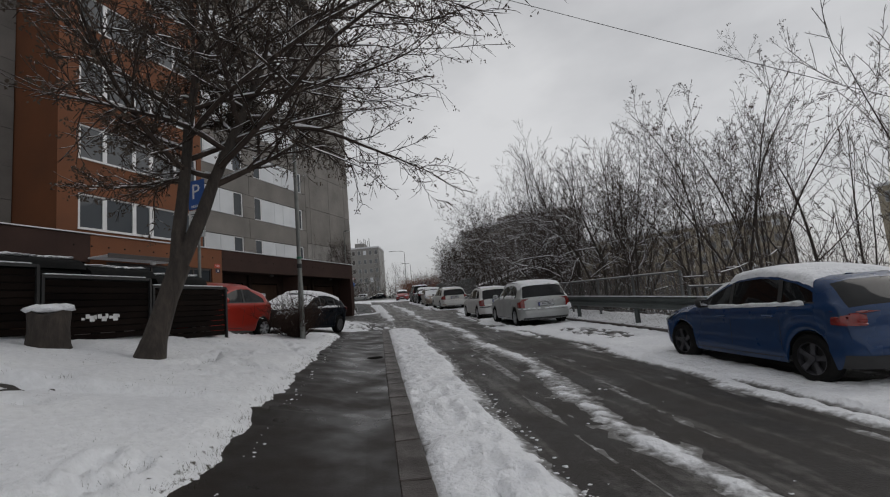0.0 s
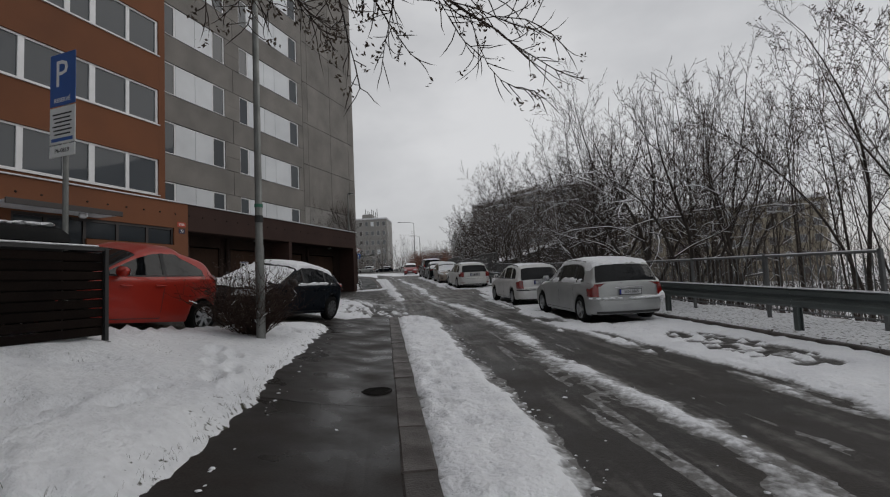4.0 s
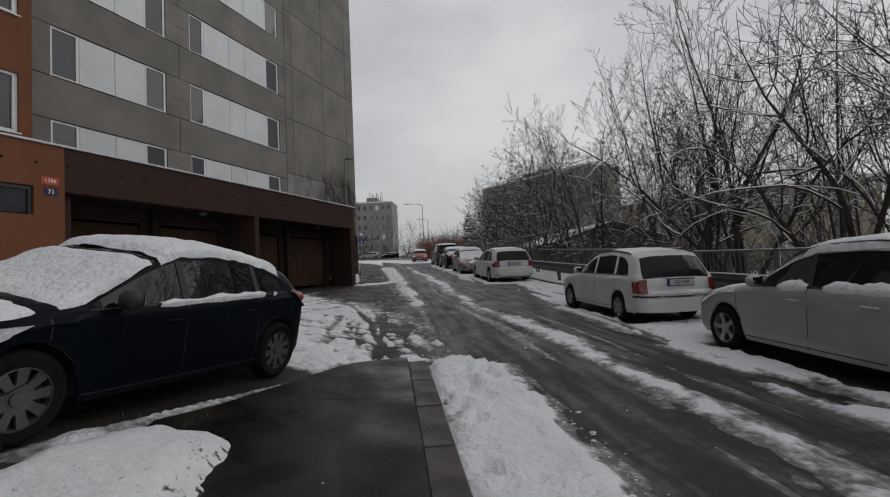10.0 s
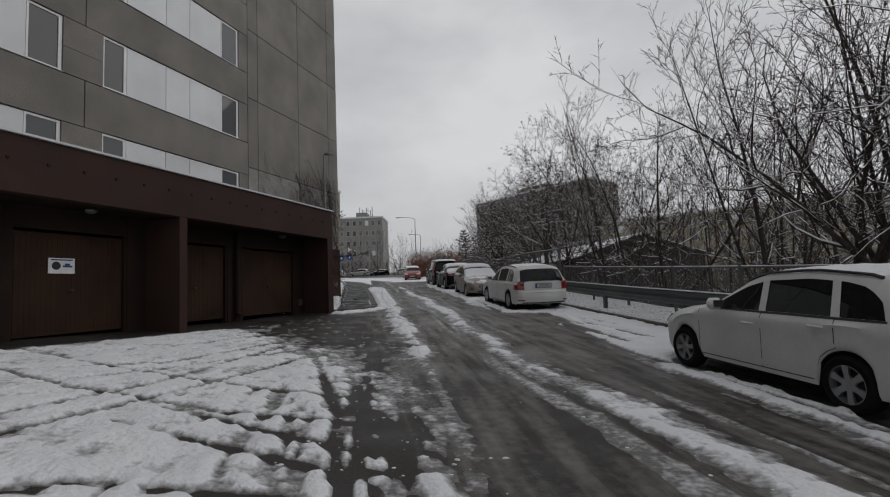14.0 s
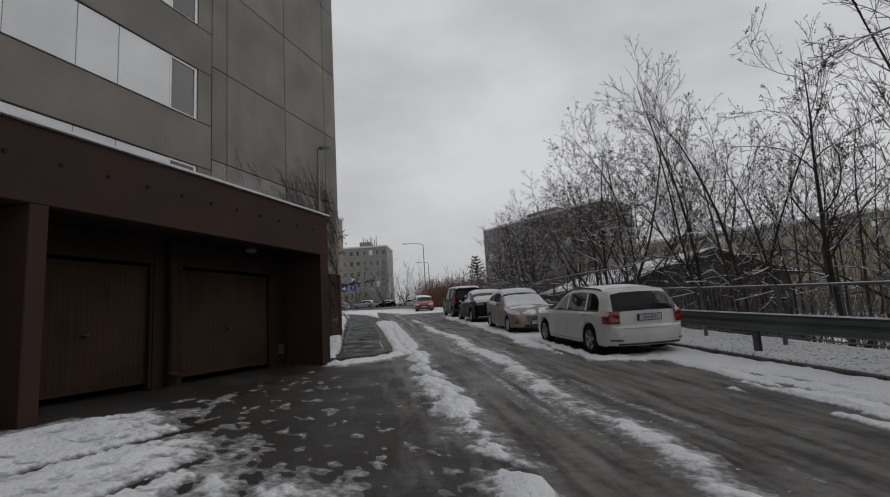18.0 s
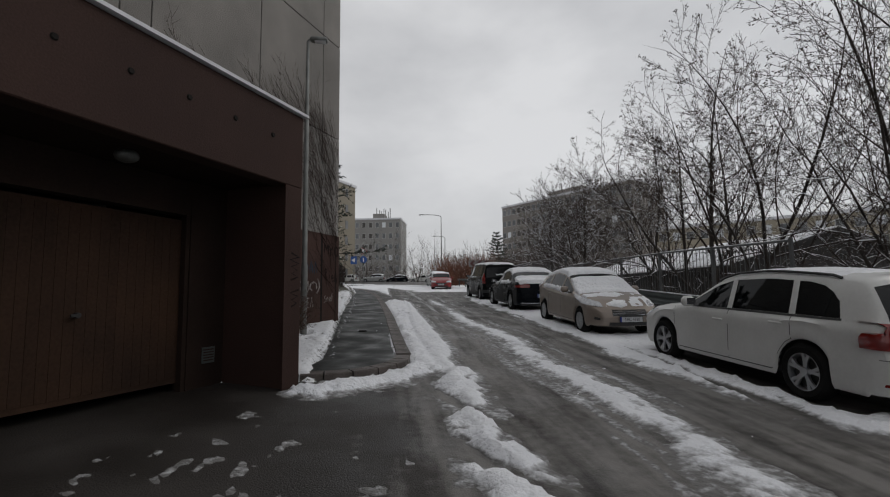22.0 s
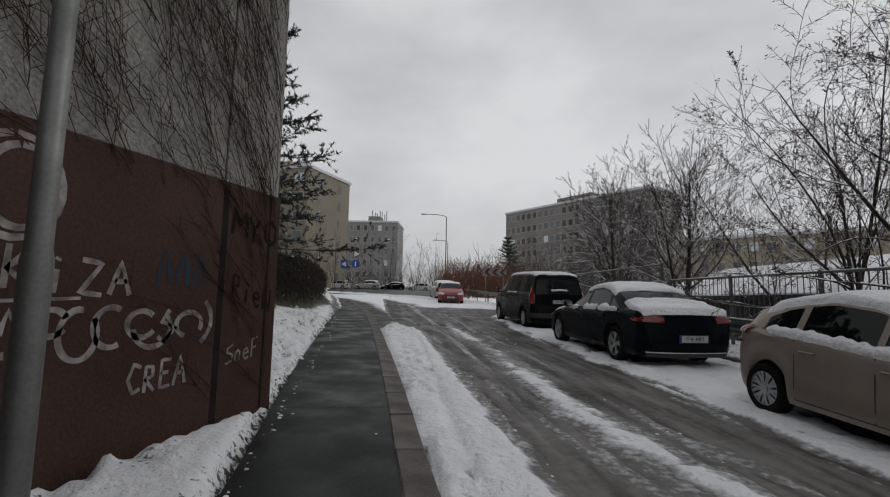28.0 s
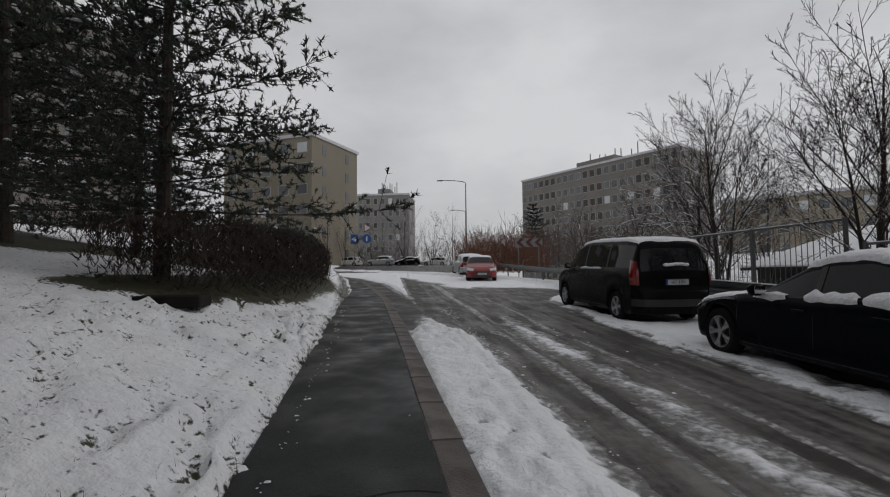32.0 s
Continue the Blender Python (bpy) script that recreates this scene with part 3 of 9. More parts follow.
# tyre tracks that cross the forecourt
TRACKS = (((24.9, -3.9), (29.1, -0.7)), ((23.3, -2.9), (25.2, -2.0), (27.8, -0.9), (30.5, 0.3)), ((23.6, -3.4), (25.4, -2.5), (29.1, -1.5)), ((25.9, -4.6), (26.9, -2.9), (31.0, -1.0)), ((27.2, -5.4), (28.4, -3.6), (31.8, -1.6)),
          ((28.1, -6.0), (26.3, -3.3), (25.3, -1.2), (24.9, 0.3)), ((26.8, -5.9), (25.1, -3.3), (24.2, -1.3), (23.9, 0.4)), ((23.8, -2.2), (23.2, -1.1), (22.7, -0.1), (22.6, 0.8)), ((24.3, -1.9), (23.7, -0.9), (23.2, 0.0), (23.0, 0.8)),
          ((28.5, -0.9), (24.4, -0.15), (22.6, -0.05), (20.6, 0.3)), ((28.0, -0.3), (24.4, 0.2), (22.4, 0.05), (20.4, 0.0)), ((26.0, 0.7), (23.7, 0.6), (22.3, 0.5), (20.6, 0.75)), ((21.6, -3.5), (22.4, -1.8), (22.2, -0.4), (20.9, 0.5)))
tracks = np.zeros_like(ss)
for line_t in TRACKS:
    far_t = np.full_like(ss, 9.0)
    for (sa_, oa_), (sb_, ob_) in zip(line_t, line_t[1:]):
        ds_, do_ = sb_ - sa_, ob_ - oa_
        u_ = np.clip(((ss - sa_) * ds_ + (oo - oa_) * do_) / (ds_ * ds_ + do_ * do_), 0, 1)
        far_t = np.minimum(far_t, np.hypot(ss - sa_ - u_ * ds_, oo - oa_ - u_ * do_))
    tracks = np.maximum(tracks, smooth((0.095 - far_t) / 0.05))
tracks = tracks * smooth((line_f - oo) / 1.2 + 0.1) * (0.24 + 0.34 * fbm(ss * 2.6, oo * 2.6, 62))
m_fore = np.minimum.reduce([0.95 - oo, ss - 16.8, 38.0 - ss, x0 + 17.7, np.where(ss < 20.34, walk_left_1(ss) - 0.02 - oo, 5)]) * 0.6
m_fore = np.minimum(m_fore, cover - tracks + ragged * 0.30 + fineg * 0.36)
churn = smooth((ss - 20.4) / 0.8) * smooth((26.5 - ss) / 2.0) * smooth((oo + 2.2) / 1.0)
m_fore = m_fore - churn * np.clip((fbm(ss * 0.8 + oo * 0.5, oo * 6.5, 64) - 0.40) * 1.5, 0, 0.45)
m_far = np.minimum.reduce([ss - 66 + ragged, od - 3.0, 7.2 - od]) * 0.6 + ragged * 0.5
thick = np.maximum.reduce([np.clip(m_kerb * 0.55, -0.018, 0.085), np.clip(m_mid * np.interp(ss, [16, 21, 40, 45], [0.20, 0.28, 0.26, 0.17]), -0.018, 0.035), np.clip(m_thin * 0.2, -0.018, 0.012), np.clip(m_park * 0.35, -0.018, 0.06), np.clip(m_fore * 0.3, -0.018, 0.04), np.clip(m_far * 0.3, -0.018, 0.05)])
for s_c, o_c, hd_c, hl_c in ((18.22, -2.72, 147.5, 2.25), (14.25, -4.47, 150.0, 1.9)):
    ch, sh_ = math.cos(radians(hd_c)), math.sin(radians(hd_c))
    along_car, across_car = (ss - s_c) * ch - (oo - o_c) * sh_, (ss - s_c) * sh_ + (oo - o_c) * ch
    m_fore = m_fore - 1.6 * smooth((hl_c - np.abs(along_car)) / 0.3) * smooth((1.05 - np.abs(across_car)) / 0.3)
thick = np.where(ss < 30, np.maximum.reduce([np.clip(m_kerb * 0.55, -0.018, 0.085), np.clip(m_mid * np.interp(ss, [16, 21], [0.20, 0.28]), -0.018, 0.035), np.clip(m_thin * 0.2, -0.018, 0.012), np.clip(m_park * 0.35, -0.018, 0.06), np.clip(m_fore * 0.3, -0.018, 0.04)]), thick)
best = np.maximum.reduce([m_mid, m_thin, m_park, m_fore, m_kerb * 0.8, m_far])
flecks = fbm(ss * 3.6 + oo * 1.8, oo * 5.4 - ss * 1.8, 63, 4) - np.interp(ss, [27, 29, 31, 34, 36], [0.60, 0.68, 0.72, 0.75, 0.82]) - np.interp(oo, [-7, -4.5, -2.5, -1.0, 0.3], [-0.07, -0.02, 0.03, 0.06, 0.14])
m_fore = np.where((ss > 27) & (ss < 36) & (oo < 0.5) & (x0 > -17.6), np.maximum(m_fore, flecks * 0.9 + fineg * 0.25), m_fore)
best = np.maximum(best, m_fore)
thick = np.maximum(thick, np.clip(m_fore * 0.16, -0.018, 0.03))
slush = (smooth((best + 0.30) / 0.32) - 0.12 - 0.95 * fbm(ss * 1.1, oo * 11.0, 81) - 0.16 * smooth((24 - ss) / 5)) * 0.020
thick = np.maximum(thick, np.clip(slush, -0.018, 0.008))
lumps = (fbm(ss * 3.0, oo * 3.0, 71) - 0.5) * 0.085 + (fbm(ss * 7, oo * 7, 73) - 0.5) * 0.05
thick = thick - np.where(ss > 38, smooth(1.4 - groove), 0) * 0.035 * (thick > 0.03)
thick = thick + np.clip(thick / 0.05, 0, 1) * lumps
pressed = np.zeros_like(thick)
footprints(pressed, S, O, 5, 26, 0.5, 19, 0.5, 1.1, 0.05)
footprints(pressed, S, O, 6, 20, 39, 56, 0.5, 1.1, 0.05)
footprints(pressed, S, O, 7, 30, 19, 34, -5, 0.5, 0.03, 2.0)
footprints(pressed, S, O, 8, 24, 8, 56, 4.2, 5.0, 0.035)
thick = thick + np.clip(thick / 0.05, 0, 1) * np.clip(pressed, -0.06, 0.03)
zz = street(ss, oo) + thick + (fbm(ss * 0.5, oo * 0.5, 2) - 0.5) * 0.025
lying = thick > -0.009
lying[:-1] |= lying[1:].copy()
lying[:, :-1] |= lying[:, 1:].copy()
road_snow = tagged(put_grid("snow_on_road", S, O, zz, M["road_snow"], lying, thick), "trodden and tyre-cut snow lying on wet asphalt", "snow", kind="stuff")


def bm_ob(name, bm, mat, parent=None, label="", smooth_angle=None):
    """Links a bmesh as one mesh object, under a parent if given."""
    bmesh.ops.recalc_face_normals(bm, faces=bm.faces)
    if smooth_angle is not None:
        for f in bm.faces:
            f.smooth = True
        for e in bm.edges:
            if len(e.link_faces) == 2 and e.calc_face_angle(0) > radians(smooth_angle):
                e.smooth = False
    me = bpy.data.meshes.new(name)
    bm.to_mesh(me)
    bm.free()
    me.materials.append(mat)
    ob = new(name, me)
    if parent is not None:
        ob.parent = parent
    if label:
        ob["label"] = label
    return ob


def part(name, bm, mat, parent, label="", smooth_angle=None):
    return bm_ob(name, bm, mat, parent, label, smooth_angle)


def add_box(bm, x0, x1, y0, y1, z0, z1, bev=0.0):
    r = bmesh.ops.create_cube(bm, size=1)
    for v in r["verts"]:
        v.co = Vector(((x0 + x1) / 2 + v.co.x * (x1 - x0), (y0 + y1) / 2 + v.co.y * (y1 - y0), (z0 + z1) / 2 + v.co.z * (z1 - z0)))
    if bev:
        es = list({e for v in r["verts"] for e in v.link_edges})
        bmesh.ops.bevel(bm, geom=es, offset=bev, segments=1, affect="EDGES", profile=0.5)
    return bm


def box(x0, x1, y0, y1, z0, z1, bev=0.0):
    return add_box(bmesh.new(), x0, x1, y0, y1, z0, z1, bev)


def tube(bm, pts, radii, sides=8, cap=True):
    """A tapered tube through points."""
    rings = []
    pts = [Vector(p) for p in pts]
    for i, p in enumerate(pts):
        d = (pts[min(i + 1, len(pts) - 1)] - pts[max(i - 1, 0)]).normalized()
        a = d.orthogonal().normalized() if abs(d.z) > 0.95 else d.cross(Vector((0, 0, 1))).normalized()
        b = d.cross(a)
        r = radii[i] if hasattr(radii, "__len__") else radii
        rings.append([bm.verts.new(p + (a * math.cos(k * math.tau / sides) + b * math.sin(k * math.tau / sides)) * r) for k in range(sides)])
    for r0, r1 in zip(rings, rings[1:]):
        for k in range(sides):
            bm.faces.new((r0[k], r0[(k + 1) % sides], r1[(k + 1) % sides], r1[k]))
    if cap:
        bm.faces.new(rings[0][::-1])
        bm.faces.new(rings[-1])
    return bm


def thing(name, label, category, m=None, group="", kind=""):
    e = new(name)
    if m is not None:
        e.matrix_world = m
    return tagged(e, label, category, group, kind)


def spot(s, o, lift=0.0, base=None):
    x, y = to_xy(s, o)
    z = float((base or street)(s, o)) + lift
    return x, y, z


def walk_z(s, o):
    """Top of the pavements: level with the kerb, and over the ground that climbs to the left."""
    a, b = rise(s) - 0.012, street(s, o) + 0.03
    return (a + b + np.sqrt((a - b) ** 2 + 0.0012)) / 2


# pavements: slabs with a rounded end at the forecourt, and the kerb stones beside them
def slab_sheet(name, S, left, right, mat, lift, label, cols=14):
    S = np.asarray(S)
    t = np.linspace(0, 1, cols)
    bm = bmesh.new()
    top = []
    for s in S:
        l, r = float(left(s)), float(right(s))
        row = []
        for k in t:
            o = l + (r - l) * k
            x, y = to_xy(s, o)
            row.append(bm.verts.new((x, y, float(walk_z(s, o)) + lift + 0.012 * (float(grain(s * 0.7, o * 0.9, 4)) - 0.5))))
        top.append(row)
    for a, b in zip(top, top[1:]):
        for k in range(cols - 1):
            bm.faces.new((a[k], a[k + 1], b[k + 1], b[k]))
    skirt = [[bm.verts.new(v.co - Vector((0, 0, 0.25))) for v in line] for line in (top[0], top[-1], [r[0] for r in top], [r[-1] for r in top])]
    for line, low in zip((top[0], top[-1], [r[0] for r in top], [r[-1] for r in top]), skirt):
        for k in range(len(line) - 1):
            bm.faces.new((line[k], line[k + 1], low[k + 1], low[k]))
    return tagged(bm_ob(name, bm, mat), label, "pavement", kind="structure")


def walk_left_2(s):
    return kerb_line(s) - np.interp(s, [38.6, 43, 47], [1.23, 1.23, 1.37]) - 0.3 * max(0.0, 38.6 - s)


slab_sheet("pavement_near", np.concatenate([np.arange(-8, 18, 0.5), np.linspace(18, 20.33, 24)]), walk_left_1, lambda s: kerb_line(s) + 0.005, M["walk"], 0.0, "wet dark asphalt pavement cleared of snow")
def walk_right_2(s):
    """The far pavement's edge, rounded where it meets the forecourt."""
    d_ = min(1.15, max(0.0, 38.75 - s))
    return kerb_line(s) + 0.005 - (1.15 - math.sqrt(max(0.0, 1.3225 - d_ * d_)))


slab_sheet("pavement_far", np.concatenate([np.linspace(37.6, 38.8, 16), np.linspace(38.95, 40, 6), np.arange(40.5, 95, 0.75)]), walk_left_2, walk_right_2, M["walk_new"], 0.0, "dark greenish asphalt pavement cleared of snow")

# ---- the apartment block: brown garage storey, orange bay, grey panel storeys ----
XB, XO, XG = -17.8, -19.0, -21.4
Y_END, STOREY, FLOORS = 39.15, 2.85, 8
Z_TOP = 5.55 + STOREY * FLOORS
block = thing("apartment_building", "grey concrete panel block with an orange bay above brown garages", "building", pose(0, 0, 0))

part("wall", box(-34.0, XG - 0.14, -14.0, Y_END - 0.14, 0.3, Z_TOP), M["joint"], block, "dark backing seen in panel joints and as shadow lines under the sills")
part("wall", box(-34.0, XG - 0.02, Y_END - 0.13, Y_END, 0.3, Z_TOP), M["concrete"], block, "grey concrete gable wall")
part("wall", box(XG - 0.139, XG + 0.03, 33.0, Y_END + 0.003, 0.8, 4.52), M["brown_wall"], block, "brown painted base wall with scrawled graffiti")
part("parapet", box(-34.2, XG + 0.05, -14.2, Y_END + 0.1, Z_TOP, Z_TOP + 0.5), M["concrete"], block)
part("fascia", box(XB - 0.25, XB, 19.45, 32.55, 4.3, 5.33, 0.012), M["brown"], block, "dark brown rendered fascia over the garages")
part("fascia", box(XB - 0.25, XB, -14.0, 12.95, 4.3, 5.33, 0.012), M["brown"], block, "dark brown rendered fascia over the garages")
part("end_wall", box(XG + 0.03, XB - 0.02, 32.28, 32.53, 1.0, 5.33, 0.012), M["brown"], block, "dark brown end wall of the garages")
part("end_pier", box(XB - 0.02, XB - 0.004, 32.2, 32.54, 1.0, 4.3), M["brown"], block)
part("garage_roof", box(XG - 0.1, XB - 0.02, -14.0, 32.5, 5.29, 5.36), M["concrete"], block)
part("flashing", box(XB - 0.3, XB + 0.06, -14.0, 32.6, 5.335, 5.375), M["flashing"], block, "pale sheet-metal edge with a line of snow")
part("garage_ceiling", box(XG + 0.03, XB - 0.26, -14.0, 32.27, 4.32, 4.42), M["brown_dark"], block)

# orange bay with five-pane windows on each floor
for y0, y1 in ((12.55, 13.33), (19.22, 19.5)):
    part("wall", box(XG - 0.1, XO, y0, y1, 5.375, Z_TOP), M["orange"], block, "orange rendered bay")
for k in range(FLOORS):
    zb = 5.80 + 2.83 * k
    z_under = 5.375 if k == 0 else zb - 1.42
    part("spandrel", box(XO - 0.3, XO - 0.002, 13.33, 19.22, z_under, zb - 0.02), M["orange"], block, "orange rendered spandrel")
    win = part("window", box(XO - 0.14, XO - 0.06, 13.33, 19.22, zb - 0.02, zb + 0.06), M["white_frame"], block, "white plastic five-part window")
    part("frame", box(XO - 0.14, XO - 0.06, 13.33, 19.22, zb + 1.34, zb + 1.41), M["white_frame"], win)
    for y0, y1 in ((13.33, 13.45), (14.36, 14.54), (15.69, 15.87), (16.53, 16.73), (17.87, 18.01), (19.12, 19.22)):
        part("post", box(XO - 0.139, XO - 0.058, y0, y1, zb + 0.061, zb + 1.339), M["white_frame"], win)
    for y0, y1 in ((13.45, 14.36), (14.54, 15.69), (15.87, 16.53), (16.73, 17.87), (18.01, 19.12)):
        part("pane", box(XO - 0.12, XO - 0.105, y0, y1, zb + 0.06, zb + 1.34), M["pane"], win)
    part("sill", box(XO - 0.1, XO + 0.05, 13.3, 19.25, zb - 0.055, zb - 0.022), M["white_frame"], win)
part("bay_back", box(XG - 0.1, XO - 0.3, 13.33, 19.22, 5.375, Z_TOP), M["joint"], block)

# grey bays: spandrels, white infill panels and dark sashes
def sash(y0, y1, zb, zt, parent_, pane_mat):
    w = part("window", box(XG - 0.10, XG - 0.05, y0, y1, zb, zb + 0.06), M["white_frame"], parent_, "narrow sash window with a white frame")
    part("frame", box(XG - 0.10, XG - 0.05, y0, y1, zt - 0.06, zt), M["white_frame"], w)
    part("frame", box(XG - 0.10, XG - 0.05, y0, y0 + 0.05, zb + 0.06, zt - 0.06), M["white_frame"], w)
    part("frame", box(XG - 0.10, XG - 0.05, y1 - 0.09, y1, zb + 0.06, zt - 0.06), M["white_frame"], w)
    part("pane", box(XG - 0.09, XG - 0.075, y0 + 0.05, y1 - 0.09, zb + 0.06, zt - 0.06), pane_mat, w)
    return w


for k in range(FLOORS):
    zb = 5.56 + STOREY * k
    zt = zb + 1.52
    lower = 5.37 if k == 0 else zb - (STOREY - 1.52) + 0.012
    for y0, y1 in ((19.52, 25.93), (25.955, 32.335)):
        # tops kept 3 cm low: the bared dark backing draws the sill's shadow line
        part("panel", box(XG - 0.135, XG, y0, y1, lower, zb - 0.03, 0.008), M["concrete"], block, "grey concrete spandrel panel")
    part("panel", box(XG - 0.135, XG - 0.012, 25.37, 26.45, zb, zt - 0.8), M["concrete"], block)
    part("panel", box(XG - 0.135, XG - 0.012, 25.37, 26.45, zt - 0.79, zt), M["concrete"], block)
    part("panel", box(XG - 0.135, XG - 0.012, 31.86, 32.335, zb, zt), M["concrete"], block)
    part("panel", box(XG - 0.135, XG - 0.012, 19.52, 21.4, zb, zt), M["concrete"], block)
    for y0, y1 in ((21.42, 22.24), (24.52, 25.36), (26.46, 27.19), (30.96, 31.85)):
        sash(y0, y1, zb, zt, block, M["pane_dark"] if (k + int(y0)) % 2 else M["pane"])
    for y0, y1 in ((22.25, 23.40), (23.415, 24.51), (27.2, 28.56), (28.575, 29.52), (29.535, 30.95)):
        part("panel", box(XG - 0.10, XG - 0.045, y0, y1, zb + 0.01, zt - 0.01, 0.006), M["white_panel"], block, "white enamelled infill panel")
    for y0, y1 in ((21.42, 25.36), (26.46, 31.85)):
        part("sill", box(XG - 0.1, XG + 0.03, y0, y1, zb - 0.012, zb - 0.002), M["flashing"], block)
    zj = 7.42 + STOREY * k
    z0 = 4.53 if k == 0 else zj - STOREY + 0.012
    rough = M["concrete_rough"] if k == 0 else M["concrete"]
    for y0, y1 in ((32.36, 32.93), (32.955, 35.73), (35.755, 38.28), (38.305, Y_END)):
        part("panel", box(XG - 0.135, XG, y0, y1, z0, zj - 0.012, 0.008), rough, block, "grey exposed-aggregate wall panel")
    # the part to the far side of the orange bay
    for j in range(6):
        y1 = 12.5 - j * 4.4
        part("panel", box(XG - 0.135, XG, y1 - 4.38, y1, lower, zb - 0.012, 0.008), M["concrete"], block, "grey concrete spandrel panel")
        part("panel", box(XG - 0.135, XG - 0.012, y1 - 1.2, y1, zb, zt), M["concrete"], block)
        part("panel", box(XG - 0.135, XG - 0.012, y1 - 4.38, y1 - 3.2, zb, zt), M["concrete"], block)
        sash(y1 - 2.2, y1 - 1.21, zb, zt, block, M["pane"])
        sash(y1 - 3.19, y1 - 2.21, zb, zt, block, M["pane_dark"])
# entrance: glazed strip, canopy, house numbers
part("entrance_wall", box(XB - 0.25, XB, 12.95, 13.55, 1.2, 5.33), M["orange"], block, "orange rendered entrance wall")
part("entrance_wall", box(XB - 0.25, XB - 0.001, 13.55, 18.82, 4.36, 5.33), M["orange"], block, "orange rendered entrance wall")
part("entrance_wall", box(XB - 0.25, XB - 0.001, 15.6, 18.82, 1.2, 3.72), M["orange"], block, "orange rendered entrance wall")
part("entrance_wall", box(XB - 0.25, XB, 18.82, 19.45, 1.2, 5.33), M["orange"], block, "orange rendered entrance wall")
glazing = part("entrance_glazing", box(XB - 0.16, XB - 0.06, 13.55, 18.82, 4.27, 4.36), M["dark_frame"], block, "dark framed entrance glazing and door")
for y in (13.55, 14.40, 15.52, 16.6, 17.7, 18.74):
    part("frame", box(XB - 0.16, XB - 0.061, y, y + 0.09, 1.4 if y < 15.6 else 3.73, 4.27), M["dark_frame"], glazing)
for y0, y1, z0 in ((13.64, 14.40, 2.0), (14.49, 15.52, 1.6), (15.61, 16.6, 3.75), (16.69, 17.7, 3.75), (17.79, 18.74, 3.75)):
    part("pane", box(XB - 0.13, XB - 0.11, y0, y1, z0, 4.27), M["pane_dark"], glazing)
part("door_kickplate", box(XB - 0.15, XB - 0.08, 13.64, 14.40, 1.4, 2.0), M["dark_frame"], glazing)
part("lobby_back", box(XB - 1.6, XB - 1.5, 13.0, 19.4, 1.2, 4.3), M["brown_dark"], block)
canopy = part("canopy", box(XB, XB + 1.0, 12.85, 16.0, 4.40, 4.47, 0.01), M["flashing"], block, "thin flat entrance canopy with snow on it")
part("canopy_edge", box(XB + 0.98, XB + 1.03, 12.85, 16.0, 4.36, 4.52, 0.01), M["dark_frame"], canopy)
bm = bmesh.new()
bmesh.ops.create_uvsphere(bm, u_segments=14, v_segments=8, radius=0.13, matrix=pose(XB + 0.55, 15.1, 4.34) @ Matrix.Diagonal((1, 1, 0.7, 1)))
part("globe_lamp", bm, M["white_frame"], canopy, "white opal globe lamp", 60)
n1 = part("number_plate", box(XB + 0.002, XB + 0.012, 18.95, 19.33, 4.42, 4.60), material("plate_red", (0.42, 0.06, 0.03)), block, "red enamel house number")
n2 = part("number_plate", box(XB + 0.002, XB + 0.012, 19.02, 19.29, 4.17, 4.35), material("plate_blue", (0.02, 0.02, 0.05)), block, "dark blue enamel house number")


def letters(txt, size, m, mat, parent=None, name="lettering", depth=0.002, squeeze=1.0):
    """Words in the built-in font, as a mesh."""
    cu = bpy.data.curves.new(name, "FONT")
    cu.body, cu.size, cu.align_x, cu.align_y, cu.extrude, cu.resolution_u = txt, size, "CENTER", "CENTER", depth, 2
    tmp = bpy.data.objects.new(name, cu)
    scene.collection.objects.link(tmp)
    me = bpy.data.meshes.new_from_object(tmp.evaluated_get(bpy.context.evaluated_depsgraph_get()))
    bpy.data.objects.remove(tmp)
    bpy.data.curves.remove(cu)
    me.transform(m @ Matrix.Diagonal((squeeze, 1, 1, 1)))
    me.materials.clear()
    me.materials.append(mat)
    ob = new(name, me)
    ob.parent = parent
    return ob


FACE_E = Matrix.Rotation(radians(90), 4, "Z") @ Matrix.Rotation(radians(90), 4, "X")   # writing on a wall that faces +x
M["ink_white"] = material("ink_white", (0.75, 0.75, 0.75))
M["ink_black"] = material("ink_black", (0.02, 0.02, 0.02))
letters("1386", 0.13, Matrix.Translation((XB + 0.014, 19.14, 4.51)) @ FACE_E, M["ink_white"], n1)
letters("73", 0.14, Matrix.Translation((XB + 0.014, 19.155, 4.26)) @ FACE_E, M["ink_white"], n2)
bolt_mesh = None
for i in range(31):
    y = 12.35 + i * 0.652
    bm = bmesh.new()
    bmesh.ops.create_cone(bm, cap_ends=True, segments=10, radius1=0.036, radius2=0.026, depth=0.024, matrix=pose(0, 0, 0, 0, 90, 0))
    if bolt_mesh is None:
        ob = part("anchor_cap", bm, M["joint"], block)
        bolt_mesh = ob.data
    else:
        bm.free()
        ob = new("anchor_cap", bolt_mesh)
        ob.parent = block
    ob.location = (XB + 0.006, y, 4.89)

